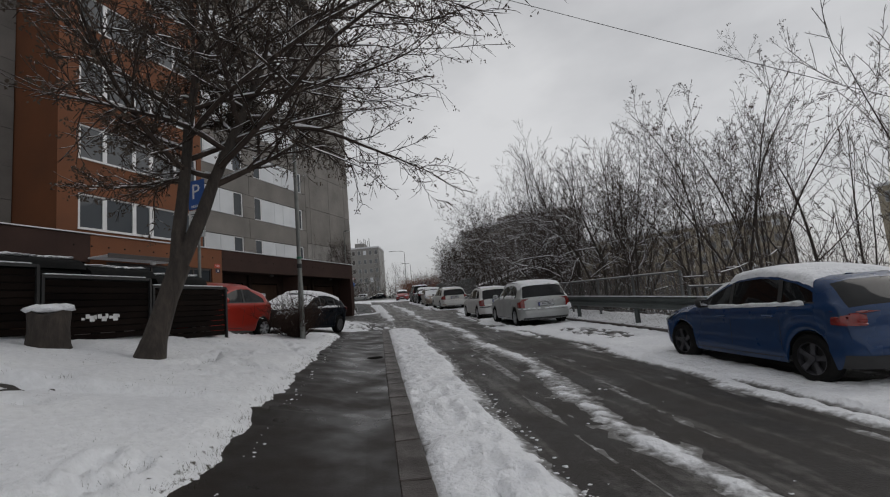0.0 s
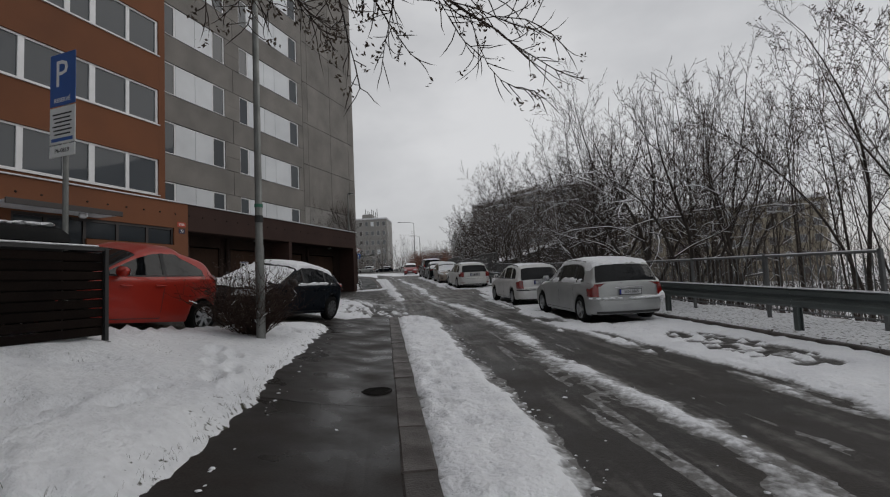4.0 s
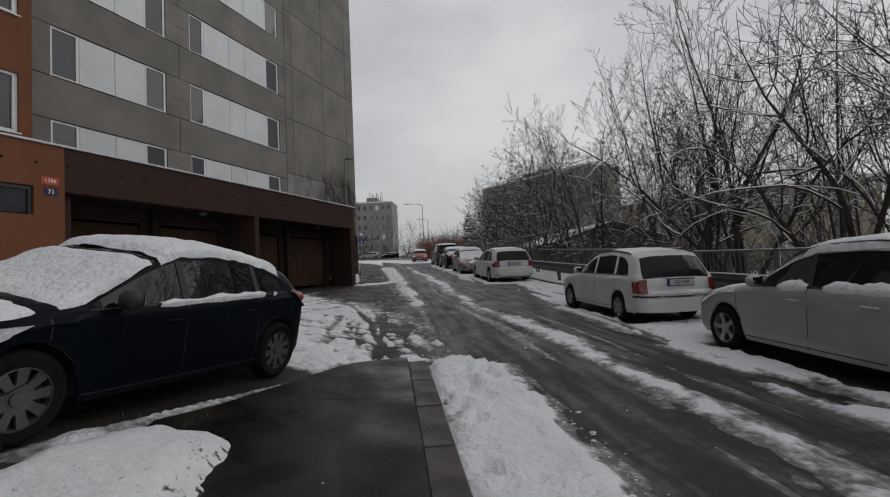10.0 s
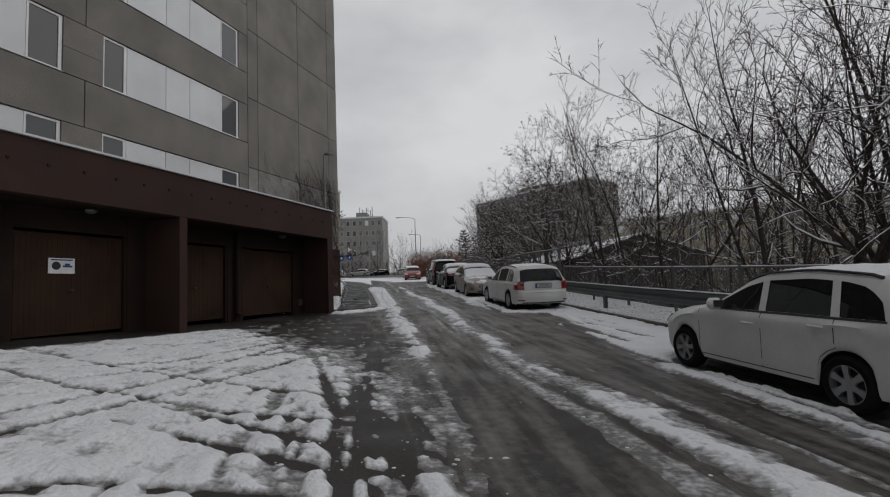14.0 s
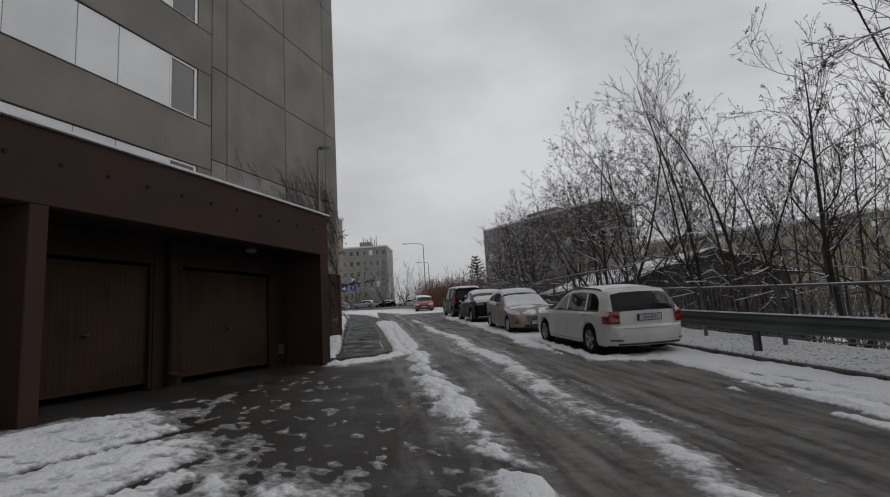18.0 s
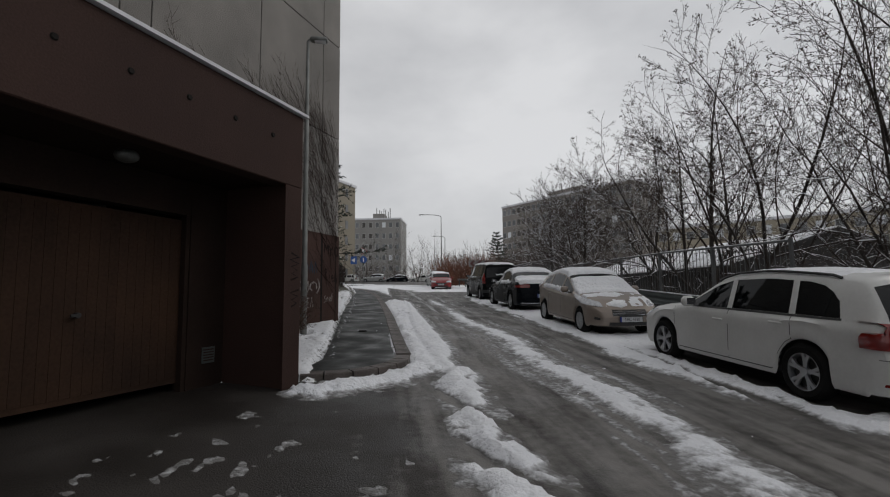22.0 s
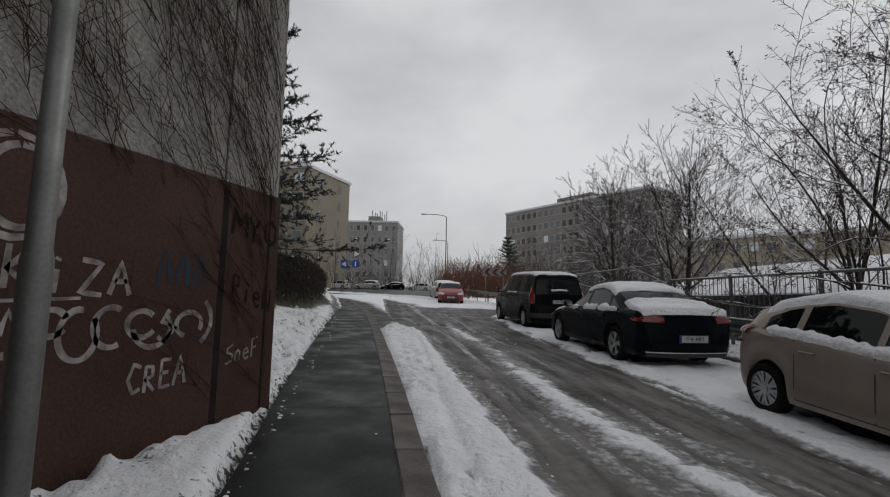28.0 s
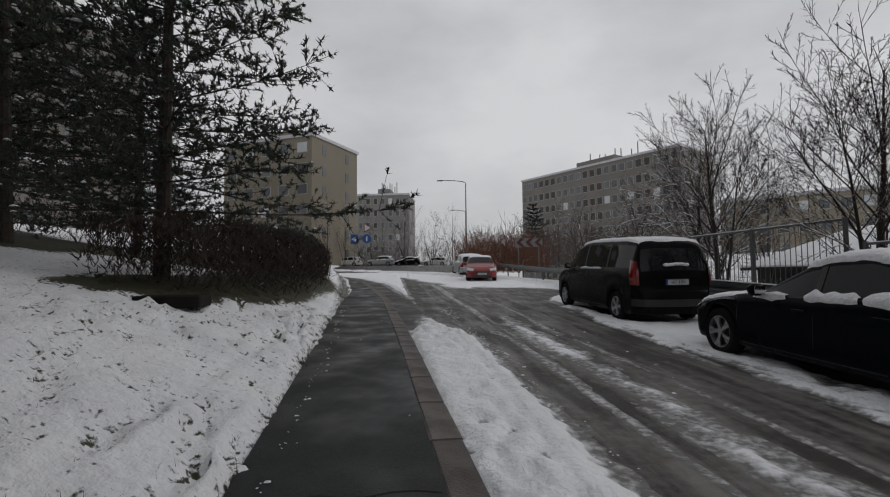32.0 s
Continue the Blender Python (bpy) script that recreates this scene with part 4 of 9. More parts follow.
# garages: piers, ribbed doors set back under the fascia
XD = -18.9
part("pier", box(XD - 0.1, XB - 0.004, 25.70, 25.93, 1.0, 4.3, 0.012), M["brown"], block, "brown pier between garages")
part("pier", box(XD - 0.1, XB - 0.26, 19.46, 19.75, 1.0, 4.3), M["brown"], block, "brown pier between garages")
DOORS = [(19.95, 22.25), (22.83, 25.22), (26.15, 28.42), (29.02, 31.68), (10.2, 12.6), (7.4, 9.8), (4.4, 6.8), (1.6, 4.0)]
edges = sorted(DOORS)
prev = -14.0
for y0, y1 in edges + [(32.28, 32.28)]:
    if not (12.6 < prev < 19.0 and y0 > 19) :
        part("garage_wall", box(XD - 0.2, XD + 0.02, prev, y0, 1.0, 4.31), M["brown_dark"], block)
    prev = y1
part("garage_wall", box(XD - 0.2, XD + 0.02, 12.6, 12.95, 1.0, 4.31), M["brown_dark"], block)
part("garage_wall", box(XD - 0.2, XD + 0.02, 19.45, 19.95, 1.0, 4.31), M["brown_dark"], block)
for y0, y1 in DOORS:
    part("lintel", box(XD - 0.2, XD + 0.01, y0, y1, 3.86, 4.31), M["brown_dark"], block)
    door = part("garage_door", box(XD - 0.12, XD - 0.08, y0 + 0.06, y1 - 0.06, 1.72, 3.80), M["garage_door"], block, "rusty brown ribbed garage door")
    n = 22
    for i in range(n):
        y = y0 + 0.12 + (y1 - y0 - 0.24) * (i + 0.5) / n
        part("slat", box(XD - 0.081, XD - 0.072, y - (y1 - y0 - 0.24) / n / 2 + 0.0012, y + (y1 - y0 - 0.24) / n / 2 - 0.0012, 1.78, 3.76, 0.0015), M["garage_door"], door)
    part("jamb", box(XD - 0.1, XD + 0.0, y0, y0 + 0.06, 1.6, 3.86), M["brown_dark"], door)
    part("jamb", box(XD - 0.1, XD + 0.0, y1 - 0.06, y1, 1.6, 3.86), M["brown_dark"], door)
    bm = tube(bmesh.new(), [(XD - 0.06, (y0 + y1) / 2, 2.62), (XD - 0.01, (y0 + y1) / 2, 2.62)], 0.03, 8)
    add_box(bm, XD - 0.02, XD - 0.005, (y0 + y1) / 2 - 0.08, (y0 + y1) / 2 + 0.02, 2.605, 2.635)
    part("door_handle", bm, M["black"], door)
for y in (22.54, 28.72):
    part("drain_pipe", tube(bmesh.new(), [(XD + 0.12, y, 1.75), (XD + 0.12, y, 4.3)], 0.07, 10), M["brown_dark"], block, "brown soil pipe", 60)
    part("pipe_collar", tube(bmesh.new(), [(XD + 0.12, y, 1.7), (XD + 0.2, y, 1.85)], 0.1, 10), M["brown_dark"], block, "", 60)
sg = part("garage_sign", box(XD - 0.06, XD - 0.045, 23.55, 24.07, 2.97, 3.29), M["ink_white"], block, "white notice with black and blue symbols")
bm = bmesh.new()
bmesh.ops.create_cone(bm, cap_ends=True, segments=20, radius1=0.085, radius2=0.085, depth=0.006, matrix=pose(XD - 0.042, 23.70, 3.13, 0, 90, 0))
part("symbol", bm, M["ink_black"], sg)
add = bmesh.new()
add_box(add, XD - 0.045, XD - 0.039, 23.83, 24.02, 3.10, 3.14)
add_box(add, XD - 0.045, XD - 0.039, 23.87, 23.97, 3.14, 3.18)
add_box(add, XD - 0.045, XD - 0.039, 23.60, 24.03, 3.24, 3.265)
part("symbol", add, material("ink_blue", (0.03, 0.06, 0.2)), sg)
vent = part("vent", box(XD + 0.02, XD + 0.03, 31.92, 32.13, 1.92, 2.13), M["galv_green"], block, "small square dull grey ventilation grille")
for i in range(5):
    part("slat", box(XD + 0.03, XD + 0.036, 31.94, 32.11, 1.95 + i * 0.035, 1.965 + i * 0.035), M["brown"], vent)
for y in (30.4, 24.0):
    bm = bmesh.new()
    bmesh.ops.create_uvsphere(bm, u_segments=12, v_segments=8, radius=0.12, matrix=pose(XB - 0.6, y, 4.27) @ Matrix.Diagonal((1, 1, 0.6, 1)))
    part("bulkhead_lamp", bm, M["steel"], block, "unlit bulkhead lamp under the ceiling", 60)

# ---- parked cars ----
M["car_glass"] = glass("car_glass", (0.006, 0.007, 0.008), 0.02, 0.12)
M["car_glass"].node_tree.nodes["Principled BSDF"].inputs["Specular IOR Level"].default_value = 0.26
M["car_dark"] = material("car_dark", (0.012, 0.012, 0.013), (0.02, 0.02, 0.02), 4.0, 0.7)
M["trim"] = material("trim", (0.018, 0.018, 0.019), (0.026, 0.026, 0.026), 6.0, 0.6)
M["alloy"] = material("alloy", (0.50, 0.51, 0.53), (0.36, 0.37, 0.38), 5.0, 0.32, metal=0.85, r2=0.5)
M["alloy_dark"] = material("alloy_dark", (0.05, 0.05, 0.055), (0.10, 0.10, 0.11), 5.0, 0.35, metal=0.6)
M["alloy_grey"] = material("alloy_grey", (0.16, 0.165, 0.17), (0.10, 0.10, 0.105), 5.0, 0.42, metal=0.7, r2=0.6)
M["chrome"] = material("chrome", (0.6, 0.6, 0.62), (0.5, 0.5, 0.52), 3.0, 0.15, metal=1.0)
M["tail_red"] = material("tail_red", (0.22, 0.009, 0.006), (0.13, 0.006, 0.005), 9.0, 0.12, coat=0.6)
M["lamp_clear"] = material("lamp_clear", (0.55, 0.56, 0.58), (0.35, 0.36, 0.38), 14.0, 0.1, coat=0.8)
M["plate_white"] = material("plate_white", (0.50, 0.51, 0.52), (0.40, 0.41, 0.42), 5.0, 0.4)
M["paint_shadow"] = material("paint_shadow", (0.25, 0.25, 0.25))
M["eu_blue"] = material("eu_blue", (0.01, 0.03, 0.25))
PAINT = {}


def paint(name, c, metal=0.0, rough=0.32):
    dark = max(c) < 0.02
    if name not in PAINT:
        PAINT[name] = material("paint_" + name, c, tuple(v * 0.86 for v in c), 1.7, rough, 0.0, 30.0, metal=metal, fine=0.03, coat=0.0 if dark else 0.4, r2=min(1, rough + 0.12), spec=0.06 if dark else 0.3)
    return PAINT[name]


class Shell:
    """The skin of a car: x forward, y to its left, z up. v runs from the sill (0) over the belt (1) and the roof edge (2) to the middle of the roof (3)."""

    def __init__(self, length, width, outline, belt, wheels, radius, sill=0.21, tumble=0.30, nose=0.30, tail=0.22, crown=0.05, lean=((0.0, 0.0),), dlo=((0.0, 1.0),)):
        self.L, self.W, self.belt_pts, self.wheels, self.r, self.sill, self.tumble, self.nose, self.tail, self.crown = length, width, belt, wheels, radius, sill, tumble, nose, tail, crown
        self.lean, self.dlo = lean, dlo
        self.cache = {}
        self.ox = [p[0] for p in outline][::-1]
        self.oz = [p[1] for p in outline][::-1]

    def top(self, x):
        # rounded polyline
        e = 0.05
        return float(sum(np.interp(x + d * e, self.ox, self.oz) for d in (-1, -0.5, 0, 0.5, 1)) / 5) if abs(x) < self.L / 2 - 0.12 else float(np.interp(x, self.ox, self.oz))

    def belt(self, x):
        return float(np.interp(x, [p[0] for p in self.belt_pts][::-1], [p[1] for p in self.belt_pts][::-1]))

    def half(self, x):
        f, b = (self.L / 2 - x) / self.nose, (x + self.L / 2) / self.tail
        w = 1.0
        for t, k in ((f, 0.30), (b, 0.20)):
            if t < 1:
                w -= k * (1 - t) ** 2.2
        mid = 1 - 0.035 * (2 * x / self.L) ** 2
        flare = sum(0.012 * math.exp(-((x - q) / 0.36) ** 2) for q in self.wheels)
        return self.W / 2 * w * mid + flare

    def bow(self, x, y, z):
        """Rounds nose and tail in plan, and tucks the bumpers in below."""
        t = max(0.0, (abs(x) - (self.L / 2 - 0.95)) / 0.95)
        k = 0.30 if x > 0 else 0.17
        d = t ** 1.3 * k * min(1.1, abs(y) / (self.W / 2)) ** 2.4 + t ** 3 * 0.10 * max(0.0, (0.46 - z) / 0.3) ** 1.6
        return x - math.copysign(d, x)

    def low(self, x):
        z = self.sill
        for xw in self.wheels:
            d, ra = abs(x - xw), self.r * 1.13
            if d < ra:
                z = max(z, self.r + math.sqrt(ra * ra - d * d))
        ends = self.L / 2 - abs(x)
        if ends < 0.25:
            z = max(z, self.sill + 0.03)
        return z

    def section(self, x):
        """The half cross-section at x: (v, y, z) from the sill up to the middle of the roof."""
        x = round(float(x), 5)
        if x in self.cache:
            return self.cache[x]
        zt, w = self.top(x), self.half(x)
        zb = min(self.belt(x), zt - 0.03)
        lo = min(self.low(x), zb - 0.04)
        green = max(0.0, zt - zb)
        wr = max(0.25, w * 0.97 - self.tumble * max(0, green - 0.03) - 0.04)
        rr = min(0.06, green * 0.5)
        key = [(0.0, w * 0.938, lo), (0.08, w * 0.968, lo + (zb - lo) * 0.07), (0.16, w * 0.982, lo + (zb - lo) * 0.16), (0.33, w * 0.988, lo + (zb - lo) * 0.33), (0.5, w * 0.986, lo + (zb - lo) * 0.52), (0.68, w * 0.987, lo + (zb - lo) * 0.70), (0.82, w * 1.0, lo + (zb - lo) * 0.82), (0.90, w * 0.986, max(lo + (zb - lo) * 0.84, zb - 0.045)), (1.0, w * 0.950, zb),
               (2.0, wr, zt - rr - self.crown * 0.5), (2.25, wr - 0.05, zt - rr * 0.35 - self.crown * 0.45), (2.55, wr * 0.62, zt - self.crown * 0.16), (3.0, 0.0, zt)]
        kv, ky, kz = zip(*key)
        self.cache[x] = (list(kv), list(ky), [float(q) for q in np.maximum.accumulate(kz)])
        return self.cache[x]

    def warp(self, x, v):
        """Leans the pillars and lowers the window tops towards the ends of the glass."""
        if 1.05 < v < 2.0:
            top = 1.05 + 0.85 * float(np.interp(x, [p[0] for p in self.dlo], [p[1] for p in self.dlo]))
            v = 1.05 + (v - 1.05) / 0.85 * (top - 1.05) if v <= 1.9 else top + (v - 1.9) / 0.1 * (2.0 - top)
        if v > 1.0:
            x = x + float(np.interp(x, [p[0] for p in self.lean], [p[1] for p in self.lean])) * min(1.0, v - 1.0)
        return x, v

    def at(self, x, v, side=1, off=0.0):
        x0, v0 = x, v
        x, v = self.warp(x, v)
        ks, ky, kz = self.section(x)
        y, z = float(np.interp(v, ks, ky)), float(np.interp(v, ks, kz))
        if off:
            a, b = self.at(x0, v0 - 0.03, side), self.at(x0, v0 + 0.03, side)
            c, d = self.at(x0 - 0.02, v0, side), self.at(x0 + 0.02, v0, side)
            n = (b - a).cross(d - c) * side
            if n.length > 1e-9:
                n.normalize()
                if n.y * side < -0.2 and v < 2.5:
                    n = -n
                if v >= 2.5 and n.z < 0 and abs(x) < self.L / 2 - 0.5:
                    n = -n
                return Vector((self.bow(x, y, z), y * side, z)) + n * off
        return Vector((self.bow(x, y, z), y * side, z))


def patch(sh, xs, vs, side, off, bm=None, thick=0.0):
    """A piece of skin lying on the car."""
    bm = bm or bmesh.new()
    rows = [[bm.verts.new(sh.at(x, v, side, off)) for v in vs] for x in xs]
    for a, b in zip(rows, rows[1:]):
        for k in range(len(vs) - 1):
            bm.faces.new((a[k], a[k + 1], b[k + 1], b[k]))
    return bm


def contour(sh, z, end):
    """The outline of the body at height z, from the middle of its tail (end -1) or nose (end 1) round the corner: points with their distance along it."""
    pts = []
    for x in np.concatenate([np.linspace(sh.L / 2, sh.L / 2 - 0.25, 60), np.linspace(sh.L / 2 - 0.26, sh.L / 2 - 1.15, 60)]) * end:
        if sh.top(x) <= z:
            continue
        _, ky, kz = sh.section(x)
        y = float(np.interp(z, kz, ky))
        if not pts:
            pts.append((sh.bow(x, 0.0, z), 0.0, 0.0))
            steps = [y * f for f in (0.15, 0.3, 0.45, 0.6, 0.7, 0.8, 0.9, 1.0)]
        else:
            steps = [y]
        for q in steps:
            xq = sh.bow(x, q, z)
            d = math.hypot(xq - pts[-1][0], q - pts[-1][1])
            if d > 1e-5:
                pts.append((xq, q, pts[-1][2] + d))
    return pts


def wrapped(sh, end, a0, a1, z0, z1, side, off=0.008, n=12, m=4, slant=0.0, bm=None):
    """A piece that lies round the car's corner between two distances from the middle and two heights; slant lifts its outer end."""
    bm = bm or bmesh.new()
    rows = []
    for j in range(m):
        row = []
        base_z = z0 + (z1 - z0) * j / (m - 1)
        for i in range(n):
            a = a0 + (a1 - a0) * i / (n - 1)
            z = base_z + slant * (i / (n - 1)) * (0.35 + 0.65 * j / (m - 1))
            c = contour_cached(sh, round(z, 2), end)
            ds = [p[2] for p in c]
            x, y = float(np.interp(a, ds, [p[0] for p in c])), float(np.interp(a, ds, [p[1] for p in c]))
            x2, y2 = float(np.interp(a + 0.02, ds, [p[0] for p in c])), float(np.interp(a + 0.02, ds, [p[1] for p in c]))
            t = Vector((x2 - x, y2 - y, 0))
            nrm = Vector((t.y, -t.x, 0)).normalized() if t.length > 1e-6 else Vector((end, 0, 0))
            if nrm.x * end + nrm.y * 0.3 < 0:
                nrm = -nrm
            p = Vector((x, y, z)) + nrm * off
            row.append(bm.verts.new((p.x, p.y * side, p.z)))
        rows.append(row)
    for a, b in zip(rows, rows[1:]):
        for k in range(n - 1):
            bm.faces.new((a[k], a[k + 1], b[k + 1], b[k]))
    return bm


CONTOURS = {}


def contour_cached(sh, z, end):
    key = (id(sh), z, end)
    if key not in CONTOURS:
        CONTOURS[key] = contour(sh, z, end)
    return CONTOURS[key]


def wheel_mesh(r, width, spokes, style):
    """Tyre and rim, axis along y, outer face to +y."""
    ty = bmesh.new()
    prof = [(r * 0.66, -width / 2), (r * 0.86, -width / 2 - 0.012), (r * 0.97, -width / 2 + 0.02), (r, -width / 4), (r, width / 4), (r * 0.97, width / 2 - 0.02), (r * 0.86, width / 2 + 0.012), (r * 0.66, width / 2)]
    n = 28
    rings = [[ty.verts.new((p * math.cos(i * math.tau / n), q, p * math.sin(i * math.tau / n))) for p, q in prof] for i in range(n)]
    for i in range(n):
        a, b = rings[i], rings[(i + 1) % n]
        for k in range(len(prof) - 1):
            ty.faces.new((a[k], a[k + 1], b[k + 1], b[k]))
    ri = bmesh.new()
    prof = [(r * 0.67, width / 2 - 0.005), (r * 0.63, width / 2 - 0.002), (r * 0.60, width / 2 - 0.05), (r * 0.58, -width / 2 + 0.05)]
    rings = [[ri.verts.new((p * math.cos(i * math.tau / n), q, p * math.sin(i * math.tau / n))) for p, q in prof] for i in range(n)]
    for i in range(n):
        a, b = rings[i], rings[(i + 1) % n]
        for k in range(len(prof) - 1):
            ri.faces.new((a[k], a[k + 1], b[k + 1], b[k]))
    f0 = width / 2
    for i in range(spokes):
        for d in ((-0.11, 0.11) if style == "double" else (0.0,)):
            a0 = i * math.tau / spokes
            wid = r * (0.055 if style == "double" else 0.10 if style == "star" else 0.13)
            pts = []
            for t, ww, yy in ((0.10, 1.2, f0 - 0.02), (0.35, 0.9, f0 - 0.012), (0.64, 1.25, f0 - 0.010)):
                a = a0 + d * t / 0.64 * (1.5 if style == "double" else 1)
                c, s_ = math.cos(a), math.sin(a)
                pts.append([Vector((c * r * t - s_ * wid * ww * e, yy, s_ * r * t + c * wid * ww * e)) for e in (-1, 1)])
            for p, q in zip(pts, pts[1:]):
                vs = [ri.verts.new(v) for v in (p[0], p[1], q[1], q[0])]
                lo = [ri.verts.new(v.co - Vector((0, 0.03, 0))) for v in vs]
                ri.faces.new(vs)
                for k in range(4):
                    ri.faces.new((vs[k], lo[k], lo[(k + 1) % 4], vs[(k + 1) % 4]))
    bmesh.ops.create_cone(ri, cap_ends=True, segments=14, radius1=r * 0.17, radius2=r * 0.15, depth=0.05, matrix=pose(0, f0 - 0.03, 0, -90, 0, 0))
    dk = bmesh.new()
    bmesh.ops.create_cone(dk, cap_ends=True, segments=20, radius1=r * 0.56, radius2=r * 0.56, depth=0.02, matrix=pose(0, f0 - 0.075, 0, -90, 0, 0))
    return ty, ri, dk


def clump(bm, c, size, seed, flat=0.6):
    """A lump of snow."""
    r = bmesh.ops.create_icosphere(bm, subdivisions=2, radius=1.0)
    for v in r["verts"]:
        k = 1 + 0.35 * (noise.noise(v.co * 1.7 + Vector((seed, seed * 2.1, 0))))
        v.co = Vector((v.co.x * size[0] * k, v.co.y * size[1] * k, v.co.z * size[2] * k)) + Vector(c)


def snow_patch(sh, x0, x1, half, thick, seed, bare=0.0, vmin=2.02):
    """Snow lying on the upper skin between x0 and x1; bare thins it out."""
    bm = bmesh.new()
    xs = np.linspace(x0, x1, max(6, int(abs(x1 - x0) / 0.055)))
    ys = np.linspace(-1, 1, 31)
    grid = []
    for x in xs:
        row = []
        for q in ys:
            v = 3.0 - abs(q) * (3.0 - vmin)
            p = sh.at(x, v, 1 if q >= 0 else -1)
            edge = min((x - min(x0, x1)) / 0.12, (max(x0, x1) - x) / 0.12, (1 - abs(q)) / 0.10, 1.0)
            n = noise.noise(Vector((x * 2.6 + seed, p.y * 2.6, 0))) * 0.55 + noise.noise(Vector((x * 8 + seed, p.y * 8, 4))) * 0.25
            k = edge + n * 0.75 - bare
            lift = thick * max(-0.9, min(1.0, k * 1.5)) + (0.012 * noise.noise(Vector((x * 11, p.y * 11, seed))) if k > 0 else 0)
            dx = (sh.top(x + 0.03) - sh.top(x - 0.03)) / 0.06
            nrm = Vector((-dx, 0, 1)).normalized()
            row.append(bm.verts.new(p + nrm * lift))
        grid.append(row)
    for a, b in zip(grid, grid[1:]):
        for k in range(len(ys) - 1):
            bm.faces.new((a[k], a[k + 1], b[k + 1], b[k]))
    return bm


def build_car(name, label, colour, sh, glaze, doors, lights, plate, rim, snow, rails=False, cladding=None, mirror_mat=None, rear_plate=True, seed=1.0, lower_trim=None, glass_mat=None, pillar_mat=None):
    """A parked car standing with its middle at the origin. glaze: windscreen and rear window ranges in x, side panes as (x rear, x front); doors: x of the door gaps."""
    car = thing(name, label, "car")
    ox = sh.ox
    xs = sorted(set([round(float(x), 4) for x in np.concatenate([np.linspace(-sh.L / 2, sh.L / 2, 76)] + [np.linspace(a, b, 5) for a, b in zip(ox, ox[1:])] + [np.linspace(w - sh.r * 1.13, w + sh.r * 1.13, 17) for w in sh.wheels])]))
    xs = [x for i, x in enumerate(xs) if i == 0 or x - xs[i - 1] > 0.004]
    for rng in [glaze["front"], glaze["rear"], *glaze["side"]]:
        xs += [rng[0], rng[1]]
    xs = sorted(set(xs))
    vs = [0, 0.08, 0.16, 0.33, 0.5, 0.68, 0.82, 0.9, 1.0, 1.05, 1.5, 1.9, 2.0, 2.12, 2.25, 2.4, 2.55, 2.75, 3.0]

    def opening(xm, vm):
        if 1.05 < vm < 1.9:
            for a, b in glaze["side"]:
                if a < xm < b:
                    return True
        if vm > 2.0:
            for key in ("front", "rear"):
                a, b = glaze[key]
                if a < xm < b and vm > (2.12 if key == "front" else 2.25):
                    return True
        return False

    body, panes = bmesh.new(), []
    for side in (1, -1):
        rows = [[body.verts.new(sh.at(x, v, side)) for v in vs] for x in xs]
        for i in range(len(xs) - 1):
            for k in range(len(vs) - 1):
                if not opening((xs[i] + xs[i + 1]) / 2, (vs[k] + vs[k + 1]) / 2):
                    body.faces.new((rows[i][k], rows[i][k + 1], rows[i + 1][k + 1], rows[i + 1][k]))
        for i in (0, -1):
            last = rows[i]
            full = [v.co.y for v in rows[i]]
            for f in (0.85, 0.7, 0.5, 0.25, 0.0):
                col = [body.verts.new((sh.bow(xs[i], full[k] * f, rows[i][k].co.z), full[k] * f, rows[i][k].co.z)) for k in range(len(vs))]
                for k in range(len(vs) - 1):
                    if abs(full[k]) > 0.001 and rows[i][k + 1].co.z - rows[i][k].co.z > 1e-5:
                        body.faces.new((last[k], last[k + 1], col[k + 1], col[k]))
                last = col
    bmesh.ops.remove_doubles(body, verts=body.verts, dist=0.0015)
    part("body", body, colour, car, "", 38)
    gm = glass_mat or M["car_glass"]
    for side in (1, -1):
        for a, b in glaze["side"]:
            sub = [a] + [x for x in xs if a + 0.01 < x < b - 0.01] + [b]
            part("side_window", patch(sh, sub, [1.04, 1.3, 1.6, 1.91], side, -0.004), gm, car, "dark side window", 60)
    for key, nm in (("front", "windscreen"), ("rear", "rear_window")):
        a, b = glaze[key]
        sub = [a] + [x for x in xs if a + 0.004 < x < b - 0.004] + [b]
        bm = bmesh.new()
        vv = [2.10 if key == "front" else 2.24, 2.3, 2.4, 2.55, 2.75, 3.0]
        rows = [[bm.verts.new(sh.at(x, v, 1) - Vector((0, 0, 0.004))) for v in vv] + [bm.verts.new(sh.at(x, v, -1) - Vector((0, 0, 0.004))) for v in vv[-2::-1]] for x in sub]
        for p, q in zip(rows, rows[1:]):
            for k in range(len(p) - 1):
                bm.faces.new((p[k], p[k + 1], q[k + 1], q[k]))
        part(nm, bm, gm, car, "", 60)
    # what shows through the glass
    bm = bmesh.new()
    cabin = [p for p in (glaze["rear"][0], glaze["front"][1])]
    zb = sh.belt(0)
    add_box(bm, cabin[0] + 0.25, cabin[1] - 0.1, -sh.W / 2 + 0.14, sh.W / 2 - 0.14, 0.35, zb - 0.04)
    for xx in (0.15, -0.75):
        for yy in (-0.36, 0.36):
            bs = bmesh.new()
            add_box(bs, xx - 0.12, xx + 0.05, yy - 0.22, yy + 0.22, zb - 0.05, zb + 0.16, 0.03)
            add_box(bs, xx - 0.11, xx + 0.0, yy - 0.12, yy + 0.12, zb + 0.15, zb + 0.33, 0.03)
            part("seat", bs, M["car_dark"], car)
    part("cabin_floor", bm, M["car_dark"], car)
    bm = bmesh.new()
